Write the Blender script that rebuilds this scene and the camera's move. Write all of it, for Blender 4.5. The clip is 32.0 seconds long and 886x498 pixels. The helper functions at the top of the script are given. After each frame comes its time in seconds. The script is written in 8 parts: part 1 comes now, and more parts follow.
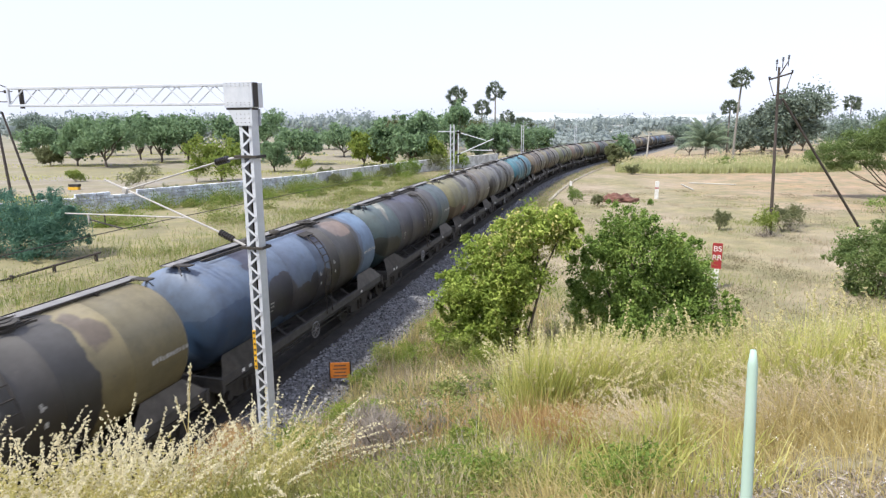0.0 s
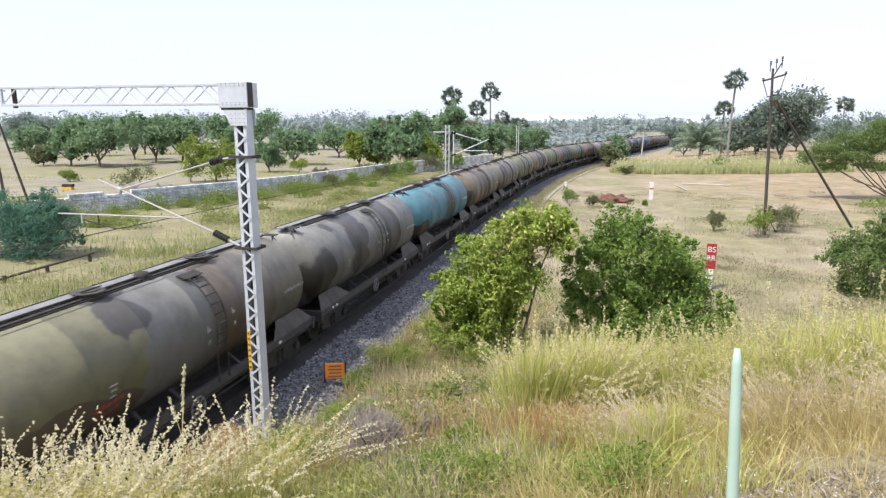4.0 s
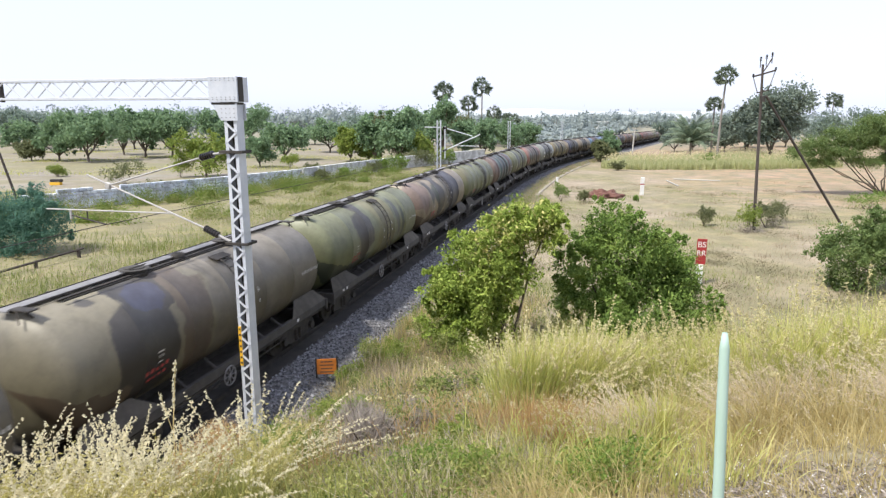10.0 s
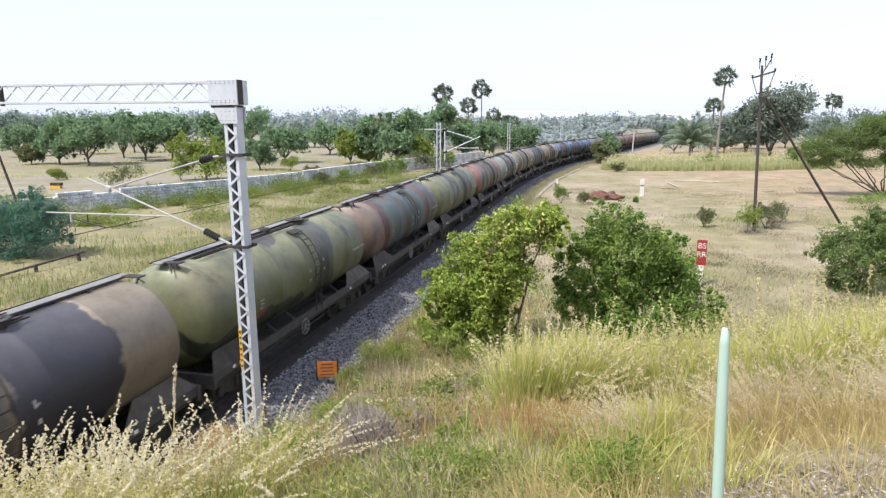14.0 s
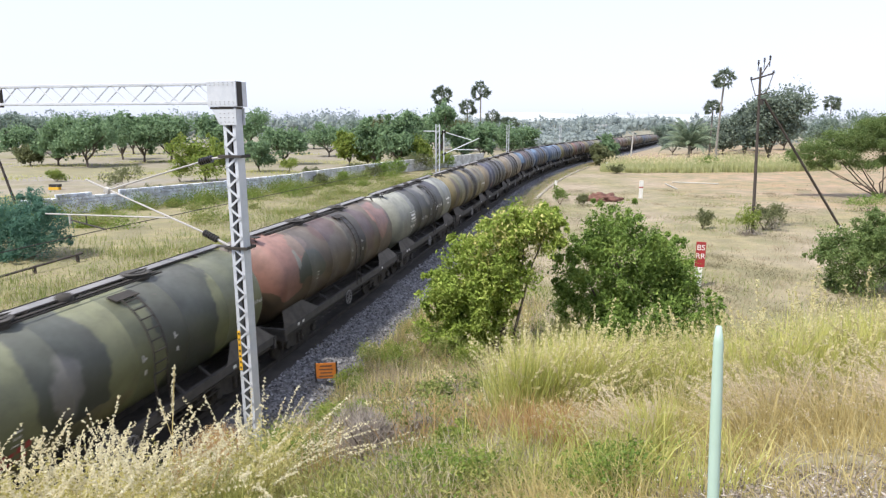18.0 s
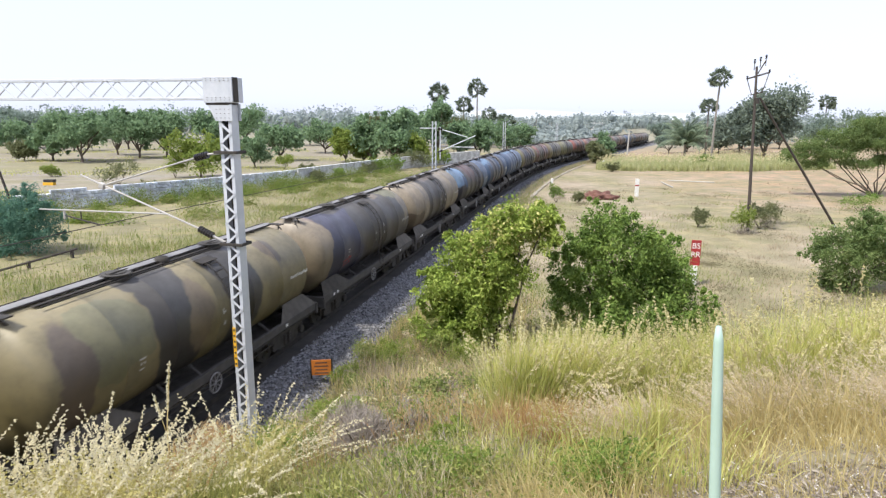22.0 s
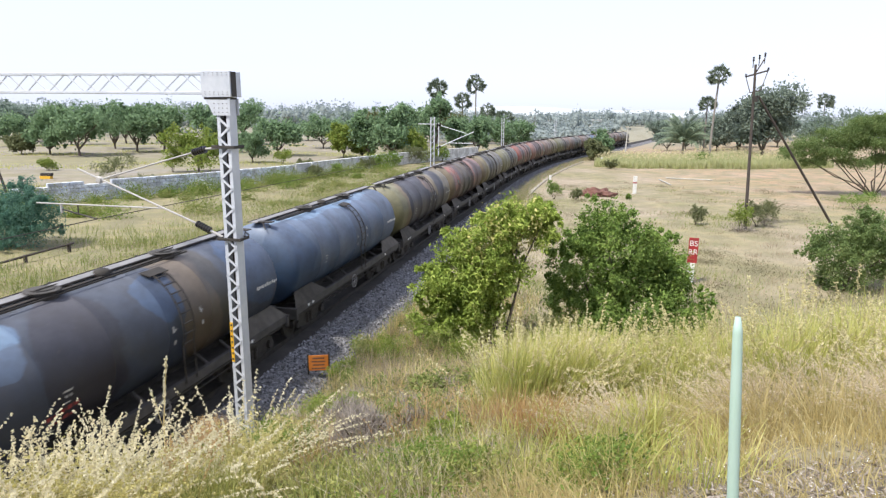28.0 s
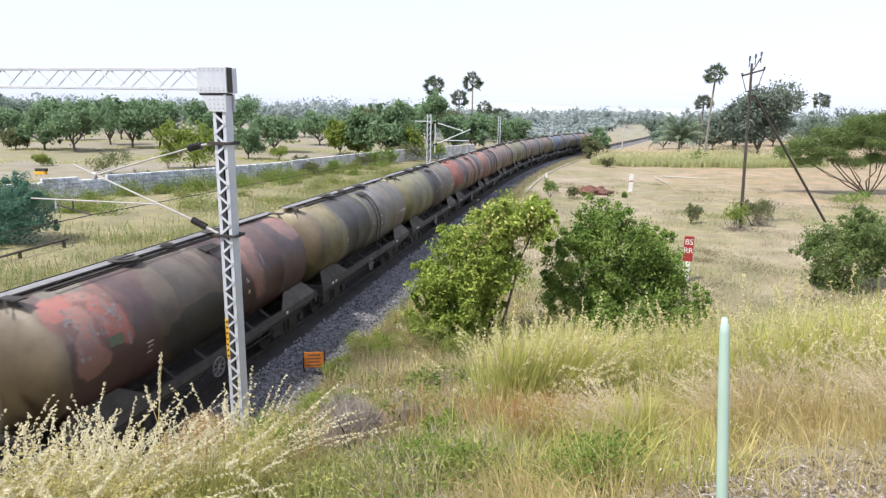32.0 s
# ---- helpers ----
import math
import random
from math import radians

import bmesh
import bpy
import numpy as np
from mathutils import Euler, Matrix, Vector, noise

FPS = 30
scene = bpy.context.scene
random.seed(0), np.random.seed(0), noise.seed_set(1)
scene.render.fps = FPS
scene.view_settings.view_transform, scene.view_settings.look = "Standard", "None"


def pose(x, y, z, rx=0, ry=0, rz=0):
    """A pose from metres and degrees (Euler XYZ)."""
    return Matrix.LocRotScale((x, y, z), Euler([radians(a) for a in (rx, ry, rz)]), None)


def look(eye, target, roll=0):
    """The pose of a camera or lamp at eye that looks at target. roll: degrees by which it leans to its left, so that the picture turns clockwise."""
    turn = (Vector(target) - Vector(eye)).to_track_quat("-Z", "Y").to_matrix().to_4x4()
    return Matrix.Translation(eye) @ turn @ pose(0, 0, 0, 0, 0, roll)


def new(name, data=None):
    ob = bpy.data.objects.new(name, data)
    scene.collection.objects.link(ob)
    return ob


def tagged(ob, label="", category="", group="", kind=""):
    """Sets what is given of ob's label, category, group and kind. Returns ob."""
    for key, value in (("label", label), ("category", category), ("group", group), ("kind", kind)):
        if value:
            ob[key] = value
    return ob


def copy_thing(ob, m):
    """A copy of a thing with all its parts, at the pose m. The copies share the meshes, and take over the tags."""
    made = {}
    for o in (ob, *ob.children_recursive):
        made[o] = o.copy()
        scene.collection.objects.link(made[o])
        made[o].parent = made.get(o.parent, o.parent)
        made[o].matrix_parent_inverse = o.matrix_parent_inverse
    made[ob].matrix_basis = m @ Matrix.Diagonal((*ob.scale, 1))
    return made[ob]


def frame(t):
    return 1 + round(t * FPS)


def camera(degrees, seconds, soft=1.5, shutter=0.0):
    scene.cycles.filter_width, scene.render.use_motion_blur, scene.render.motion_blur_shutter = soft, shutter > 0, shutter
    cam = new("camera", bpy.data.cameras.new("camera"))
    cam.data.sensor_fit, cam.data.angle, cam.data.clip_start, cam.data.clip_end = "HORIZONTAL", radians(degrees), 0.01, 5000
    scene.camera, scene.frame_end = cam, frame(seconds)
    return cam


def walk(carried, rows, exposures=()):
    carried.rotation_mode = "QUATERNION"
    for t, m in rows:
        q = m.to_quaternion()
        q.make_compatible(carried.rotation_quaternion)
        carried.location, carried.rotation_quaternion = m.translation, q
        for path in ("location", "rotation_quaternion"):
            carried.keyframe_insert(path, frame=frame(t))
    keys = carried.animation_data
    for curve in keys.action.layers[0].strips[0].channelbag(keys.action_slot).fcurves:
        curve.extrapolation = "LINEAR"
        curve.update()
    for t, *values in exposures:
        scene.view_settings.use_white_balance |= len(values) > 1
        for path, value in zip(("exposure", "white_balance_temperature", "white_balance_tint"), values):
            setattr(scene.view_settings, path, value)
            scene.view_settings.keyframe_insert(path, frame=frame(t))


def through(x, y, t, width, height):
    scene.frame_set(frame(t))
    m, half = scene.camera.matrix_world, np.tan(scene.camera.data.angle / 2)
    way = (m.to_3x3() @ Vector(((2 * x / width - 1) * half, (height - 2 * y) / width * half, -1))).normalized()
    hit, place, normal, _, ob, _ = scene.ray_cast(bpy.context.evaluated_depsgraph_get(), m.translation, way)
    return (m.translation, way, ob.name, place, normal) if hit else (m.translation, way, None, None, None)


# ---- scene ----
SECONDS = 32.0
EYE = (0.0, 0.0, 8.06)
# seconds, tilt, lean and turn of the hand-held camera, in degrees
TURNS = [
    (0, 78.33, 0.13, 1.17), (0.5, 78.33, 0.05, 1.07), (1, 78.21, 0.00, 0.98), (1.5, 78.27, 0.05, 0.98),
    (2, 78.33, 0.04, 0.95), (2.5, 78.44, 0.10, 0.89), (3, 78.50, 0.07, 0.85), (3.5, 78.40, 0.05, 0.82),
    (5.5, 78.33, -0.16, 0.37), (6, 78.16, -0.17, 0.32), (6.5, 78.10, -0.13, 0.37), (7, 78.00, -0.22, 0.29),
    (7.5, 78.04, -0.23, 0.24), (8, 78.00, -0.22, 0.17), (8.5, 78.08, -0.16, 0.12), (9, 78.18, -0.03, 0.16),
    (9.5, 78.12, -0.08, -0.01), (10, 77.95, -0.09, -0.01), (10.5, 77.95, -0.05, -0.02), (11, 78.00, -0.01, -0.05),
    (11.5, 77.95, 0.00, 0.00), (12, 78.12, 0.07, 0.07), (12.5, 78.10, 0.03, -0.03), (13, 78.08, 0.05, -0.11),
    (13.5, 78.11, 0.15, -0.06), (14, 78.14, 0.11, -0.04), (14.5, 78.21, 0.11, -0.04), (16.5, 78.35, 0.16, -0.18),
    (17, 78.33, 0.18, -0.11), (17.5, 78.33, 0.17, -0.07), (18, 78.29, 0.07, -0.12), (18.5, 78.25, 0.02, -0.15),
    (19, 78.25, 0.01, -0.20), (19.5, 78.19, -0.03, -0.23), (20, 78.07, -0.12, -0.30), (20.5, 77.98, -0.19, -0.30),
    (21, 78.13, -0.13, -0.30), (21.5, 78.03, -0.26, -0.38), (22, 78.04, -0.25, -0.43), (22.5, 78.05, -0.24, -0.44),
    (23, 78.04, -0.27, -0.44), (23.5, 77.94, -0.30, -0.38), (24, 77.95, -0.28, -0.34), (24.5, 77.95, -0.30, -0.40),
    (25, 77.96, -0.26, -0.38), (25.5, 77.89, -0.28, -0.21), (27.5, 77.67, -0.55, -0.54), (28, 77.69, -0.62, -0.56),
    (28.5, 77.82, -0.55, -0.58), (29, 77.96, -0.51, -0.63), (29.5, 77.92, -0.57, -0.58), (30, 77.94, -0.62, -0.70),
    (30.5, 77.97, -0.59, -0.77), (31, 77.85, -0.64, -0.74), (31.5, 77.65, -0.77, -0.75), (32, 77.46, -0.93, -0.86),
]
cam = camera(69.99, SECONDS, soft=1.3, shutter=0.3)
walk(cam, [(t, pose(*EYE, rx, ry, rz)) for t, rx, ry, rz in TURNS])

# ---- light: a hazy white sky and a soft high sun behind the camera ----
SUN_HEIGHT, SUN_TURN = radians(56), radians(-127)      # turn counts from +y towards +x
world = bpy.data.worlds.new("world")
scene.world = world
world.use_nodes = True
wn, wl = world.node_tree.nodes, world.node_tree.links
sky = wn.new("ShaderNodeTexSky")
sky.sky_type, sky.sun_disc = "NISHITA", False
sky.sun_elevation, sky.sun_rotation = SUN_HEIGHT, SUN_TURN
sky.air_density, sky.dust_density, sky.ozone_density, sky.altitude = 1.0, 1.0, 1.0, 100
haze = wn.new("ShaderNodeHueSaturation")
haze.inputs["Saturation"].default_value = 0.45
haze.inputs["Value"].default_value = 1.0
wl.new(sky.outputs["Color"], haze.inputs["Color"])
veil = wn.new("ShaderNodeMix")            # thin white overcast over the whole sky
veil.data_type = "RGBA"
veil.inputs["Factor"].default_value = 0.66
veil.inputs[7].default_value = (6.5, 7.1, 9.3, 1)
wl.new(haze.outputs["Color"], veil.inputs[6])
wl.new(veil.outputs[2], wn["Background"].inputs["Color"])
wn["Background"].inputs["Strength"].default_value = 0.115
sun = new("sun", bpy.data.lights.new("sun", "SUN"))
sun.data.energy, sun.data.angle, sun.data.color = 4.2, radians(3), (1.0, 0.955, 0.87)
sun.matrix_world = look((0, 0, 60), Vector((0, 0, 60)) - Vector((math.sin(SUN_TURN) * math.cos(SUN_HEIGHT), math.cos(SUN_TURN) * math.cos(SUN_HEIGHT), math.sin(SUN_HEIGHT))))
scene.view_settings.exposure = 0.5

# ---- small mesh tools ----
rng = np.random.default_rng(11)


def link(name, me, material, parent=None, label="", smooth=False):
    ob = new(name, me)
    if material:
        me.materials.append(material)
    if smooth:
        me.shade_smooth()
    ob.parent = parent
    if label:
        tagged(ob, label)
    return ob


def part(name, bm, material, parent=None, label="", smooth=False):
    """One mesh object out of a bmesh, under its thing."""
    me = bpy.data.meshes.new(name)
    bm.to_mesh(me)
    bm.free()
    return link(name, me, material, parent, label, smooth)


def sheet(name, verts, faces, material, parent=None, label="", smooth=False):
    """One mesh object out of arrays of points and faces."""
    me = bpy.data.meshes.new(name)
    me.from_pydata(np.asarray(verts).tolist(), [], np.asarray(faces).tolist() if isinstance(faces, np.ndarray) else faces)
    return link(name, me, material, parent, label, smooth)


def thing(name, label, category, at=(0, 0, 0), turn=0, group="", kind=""):
    ob = new(name)
    ob.matrix_basis = pose(*at, 0, 0, turn)
    return tagged(ob, label, category, group, kind)


def box(bm, size, at=(0, 0, 0), turn=(0, 0, 0), bevel=0.0):
    made = bmesh.ops.create_cube(bm, size=1.0, matrix=pose(*at, *turn) @ Matrix.Diagonal((*size, 1)))["verts"]
    if bevel:
        edges = list({e for v in made for e in v.link_edges})
        bmesh.ops.bevel(bm, geom=edges, offset=bevel, segments=1, affect="EDGES")
    return bm


def rod(bm, a, b, r, r2=None, seg=8):
    a, b = Vector(a), Vector(b)
    m = Matrix.Translation((a + b) / 2) @ (b - a).to_track_quat("Z", "Y").to_matrix().to_4x4()
    bmesh.ops.create_cone(bm, cap_ends=True, segments=seg, radius1=r, radius2=r if r2 is None else r2, depth=(b - a).length, matrix=m)
    return bm


def prism(bm, outline, axis, a, b):
    """A flat outline (u, v) drawn out along an axis from a to b."""
    put = {"x": lambda u, v, w: (w, u, v), "y": lambda u, v, w: (u, w, v), "z": lambda u, v, w: (u, v, w)}[axis]
    low = [bm.verts.new(put(u, v, a)) for u, v in outline]
    top = [bm.verts.new(put(u, v, b)) for u, v in outline]
    n = len(outline)
    bm.faces.new(low), bm.faces.new(top)
    for i in range(n):
        bm.faces.new((low[i], low[(i + 1) % n], top[(i + 1) % n], top[i]))
    bmesh.ops.recalc_face_normals(bm, faces=bm.faces)
    return bm


def turned(bm, profile, axis="x", seg=48):
    """A body of revolution from (along, radius) pairs."""
    rings = []
    for s, r in profile:
        ring = []
        for k in range(seg):
            a = 2 * math.pi * k / seg
            c, d = r * math.cos(a), r * math.sin(a)
            ring.append(bm.verts.new((s, c, d) if axis == "x" else (c, d, s)))
        rings.append(ring)
    for p, q in zip(rings, rings[1:]):
        for k in range(seg):
            bm.faces.new((p[k], p[(k + 1) % seg], q[(k + 1) % seg], q[k]))
    bm.faces.new(rings[0]), bm.faces.new(rings[-1])
    bmesh.ops.recalc_face_normals(bm, faces=bm.faces)
    return bm


B = bmesh.new


# ---- materials ----
class Nodes:
    """Short hand for building one node material."""

    def __init__(self, name, rough=0.7, metal=0.0):
        self.mat = bpy.data.materials.new(name)
        self.mat.use_nodes = True
        self.n, self.l = self.mat.node_tree.nodes, self.mat.node_tree.links
        self.bsdf = self.n["Principled BSDF"]
        self.bsdf.inputs["Roughness"].default_value, self.bsdf.inputs["Metallic"].default_value = rough, metal

    def put(self, kind, **inputs):
        node = self.n.new("ShaderNode" + kind)
        for key, value in inputs.items():
            self.to(value, node.inputs[key.replace("_", " ")])
        return node

    def to(self, value, socket):
        if isinstance(value, bpy.types.NodeSocket):
            self.l.new(value, socket)
        else:
            socket.default_value = value

    def coord(self, which="Object"):
        return self.put("TexCoord").outputs[which]

    def place(self):
        return self.put("NewGeometry").outputs["Position"]

    def noise(self, vector, scale, detail=4, rough=0.55):
        return self.put("TexNoise", Vector=vector, Scale=scale, Detail=detail, Roughness=rough).outputs["Fac"]

    def ramp(self, fac, stops, step=False):
        node = self.put("ValToRGB", Fac=fac)
        node.color_ramp.interpolation = "CONSTANT" if step else "LINEAR"
        e = node.color_ramp.elements
        while len(e) < len(stops):
            e.new(1.0)
        for el, (p, c) in zip(e, stops):
            el.position, el.color = p, (*c, 1) if not isinstance(c, (int, float)) else (c, c, c, 1)
        return node.outputs["Color"]

    def mix(self, fac, a, b, blend="MIX"):
        node = self.n.new("ShaderNodeMix")
        node.data_type, node.blend_type = "RGBA", blend
        for sock, value in ((node.inputs["Factor"], fac), (node.inputs[6], a), (node.inputs[7], b)):
            if isinstance(value, tuple) and len(value) == 3:
                value = (*value, 1)
            self.to(value, sock)
        return node.outputs[2]

    def math(self, op, a, b=0.0):
        node = self.n.new("ShaderNodeMath")
        node.operation = op
        self.to(a, node.inputs[0]), self.to(b, node.inputs[1])
        return node.outputs[0]

    def split(self, vector):
        return self.put("SeparateXYZ", Vector=vector).outputs

    def bump(self, height, strength=0.3, distance=0.02):
        self.to(self.put("Bump", Height=height, Strength=strength, Distance=distance).outputs["Normal"], self.bsdf.inputs["Normal"])

    def colour(self, value):
        self.to((*value, 1) if isinstance(value, tuple) and len(value) == 3 else value, self.bsdf.inputs["Base Color"])
        return self


def plain(name, a, b, rough=0.6, metal=0.0, scale=6.0, grain=60.0, bump=0.15):
    """Two tones blotched over each other, with a fine grain and relief."""
    m = Nodes(name, rough, metal)
    v = m.coord()
    big, fine = m.noise(v, scale, 5, 0.65), m.noise(v, grain, 3)
    tone = m.mix(m.ramp(big, [(0.35, 0.0), (0.65, 1.0)]), a, b)
    m.colour(m.mix(m.math("MULTIPLY", fine, 0.35), tone, tuple(c * 0.55 for c in a)))
    m.bump(fine, bump, 0.004)
    return m.mat


def leafy(name, stops, through=0.35, rough=0.55):
    """Leaves and blades: a tone for each island, and light that comes through."""
    m = Nodes(name, rough)
    r = m.put("NewGeometry").outputs["Random Per Island"]
    drift = m.ramp(m.noise(m.place(), 1.3, 3), [(0.3, 0.0), (0.7, 1.0)])
    tone = m.ramp(m.math("ADD", m.math("MULTIPLY", r, 0.5), m.math("MULTIPLY", drift, 0.5)), stops)
    patch = m.noise(m.place(), 0.9, 3)
    tone = m.mix(m.ramp(patch, [(0.35, 0.0), (0.7, 0.3)]), tone, tuple(c * 0.7 for c in stops[0][1]))
    m.colour(tone)
    m.bsdf.inputs["Specular IOR Level"].default_value = 0.12
    trans = m.put("BsdfTranslucent", Color=tone)
    both = m.put("MixShader", Fac=through)
    m.l.new(m.bsdf.outputs[0], both.inputs[1]), m.l.new(trans.outputs[0], both.inputs[2])
    m.l.new(both.outputs[0], m.n["Material Output"].inputs["Surface"])
    return m.mat


STEEL = plain("galvanised_steel", (0.52, 0.55, 0.60), (0.63, 0.65, 0.69), 0.45, 0.15, 3, 40, 0.1)
IRON = plain("dark_iron", (0.035, 0.032, 0.030), (0.07, 0.06, 0.05), 0.7, 0.3, 5, 50)
GRIME = plain("grimy_underframe", (0.032, 0.029, 0.026), (0.065, 0.057, 0.048), 0.85, 0.1, 4, 40)
PLANK = plain("worn_walkway", (0.19, 0.186, 0.19), (0.27, 0.262, 0.26), 0.7, 0.1, 3, 30)
WHITE = plain("white_paint", (0.78, 0.78, 0.76), (0.66, 0.65, 0.62), 0.5, 0, 4, 40)
RED = plain("red_paint", (0.36, 0.03, 0.032), (0.25, 0.026, 0.028), 0.5, 0, 4, 40)
YELLOW = plain("yellow_paint", (0.80, 0.46, 0.03), (0.66, 0.36, 0.03), 0.5, 0, 8, 50)
ORANGE = plain("orange_paint", (0.60, 0.19, 0.025), (0.50, 0.155, 0.02), 0.55, 0, 8, 50)
RUST = plain("rusted_iron", (0.13, 0.06, 0.035), (0.20, 0.10, 0.06), 0.9, 0.1, 5, 50)
CERAMIC = plain("dark_insulator", (0.02, 0.018, 0.017), (0.035, 0.03, 0.03), 0.25, 0, 6, 40, 0.02)
POLE = plain("weathered_pole", (0.05, 0.041, 0.036), (0.095, 0.076, 0.065), 0.8, 0.1, 3, 30)
CONCRETE = plain("concrete", (0.42, 0.41, 0.38), (0.52, 0.50, 0.46), 0.85, 0, 3, 40, 0.3)
BARK = plain("bark", (0.10, 0.078, 0.058), (0.17, 0.14, 0.11), 0.95, 0, 4, 30, 0.6)
PALMBARK = plain("palm_bark", (0.20, 0.18, 0.16), (0.30, 0.28, 0.25), 0.95, 0, 4, 30, 0.6)

# ---- the lie of the land: a straight line of railway that bends away, and the camera's embankment ----
LINE0, HEADING, U_BEND, R_BEND, A_BEND = (-11.95, -0.80), radians(14.27), 75.0, 400.0, radians(10)
PITCH = 12.42


def fall(u):
    """How far the railway has come down u metres along."""
    return 0.0125 * np.clip(np.asarray(u, float) - 46, 0, 260) ** 2 / (np.clip(np.asarray(u, float) - 46, 0, 260) + 12)


def on_line(u, side=0.0):
    """Place and heading u metres along the railway (0: beside the camera); side counts to the right."""
    s = min(u, U_BEND)
    x, y, h = LINE0[0] + math.sin(HEADING) * s, LINE0[1] + math.cos(HEADING) * s, HEADING
    if u > U_BEND:
        a = min((u - U_BEND) / R_BEND, A_BEND)
        x += R_BEND * (math.cos(h) - math.cos(h + a))
        y += R_BEND * (math.sin(h + a) - math.sin(h))
        h += a
        rest = u - U_BEND - R_BEND * a
        if a >= A_BEND:
            x, y = x + math.sin(h) * rest, y + math.cos(h) * rest
    return x + math.cos(h) * side, y - math.sin(h) * side, h


def off_line(x, y):
    """Metres from the railway's middle, to the right positive, and metres along it."""
    x, y = np.asarray(x, float), np.asarray(y, float)
    dx, dy = x - LINE0[0], y - LINE0[1]
    along = dx * math.sin(HEADING) + dy * math.cos(HEADING)
    side = dx * math.cos(HEADING) - dy * math.sin(HEADING)
    cx = LINE0[0] + math.sin(HEADING) * U_BEND + R_BEND * math.cos(HEADING)
    cy = LINE0[1] + math.cos(HEADING) * U_BEND - R_BEND * math.sin(HEADING)
    bent = R_BEND - np.hypot(x - cx, y - cy)
    arc = np.arctan2(y - cy, cx - x) - HEADING
    ex, ey, h = on_line(U_BEND + R_BEND * A_BEND)
    far = U_BEND + R_BEND * A_BEND + (x - ex) * math.sin(h) + (y - ey) * math.cos(h)
    beyond = (x - ex) * math.cos(h) - (y - ey) * math.sin(h)
    last = far > U_BEND + R_BEND * A_BEND
    return np.where(along <= U_BEND, side, np.where(last, beyond, bent)), np.where(along <= U_BEND, along, np.where(last, far, U_BEND + R_BEND * arc))


def smooth(a, b, v):
    t = np.clip((np.asarray(v, float) - a) / (b - a), 0, 1)
    return t * t * (3 - 2 * t)


def wave(x, y, size, seed=0):
    """Cheap soft unevenness between -1 and 1."""
    a = np.sin(x / size + seed * 1.7) * np.cos(y / size * 1.13 + seed) + np.sin((x * 0.6 + y * 0.8) / size * 1.9 + seed * 2.3)
    return a * 0.5 + 0.35 * np.sin((x * 0.8 - y * 0.6) / size * 3.1 + seed)


def land(x, y):
    x, y = np.asarray(x, float), np.asarray(y, float)
    side, along = off_line(x, y)
    q = np.where(x > 0, y - 0.20 * x, y - 0.45 * x)
    hill = 6.45 - 0.40 * np.clip(q - 1.6, 0, 15.6) - 0.15 * np.clip(q - 17.2, 0, 4)
    hill = hill + 0.10 * wave(x, y, 1.7, 1) * smooth(-0.6, 1.5, hill)
    toe = -0.62 + (0.62 + 1.2 * smooth(16, 7, along)) * np.clip(side - 3.6, 0, None)
    rise = np.where(side > 0, np.minimum(hill, np.where(along > 70, -0.6, toe)), -0.6)
    z = rise + 0.07 * wave(x, y, 4.3, 2) * smooth(3.4, 7, np.abs(side)) + 0.12 * wave(x, y, 17, 3) * smooth(5, 20, np.abs(side))
    z = np.where(np.abs(side) < 3.4, np.minimum(z, -0.62), z)
    return z - fall(along) * np.where(side > 0, smooth(34, 14, side), smooth(-9, -4, side))


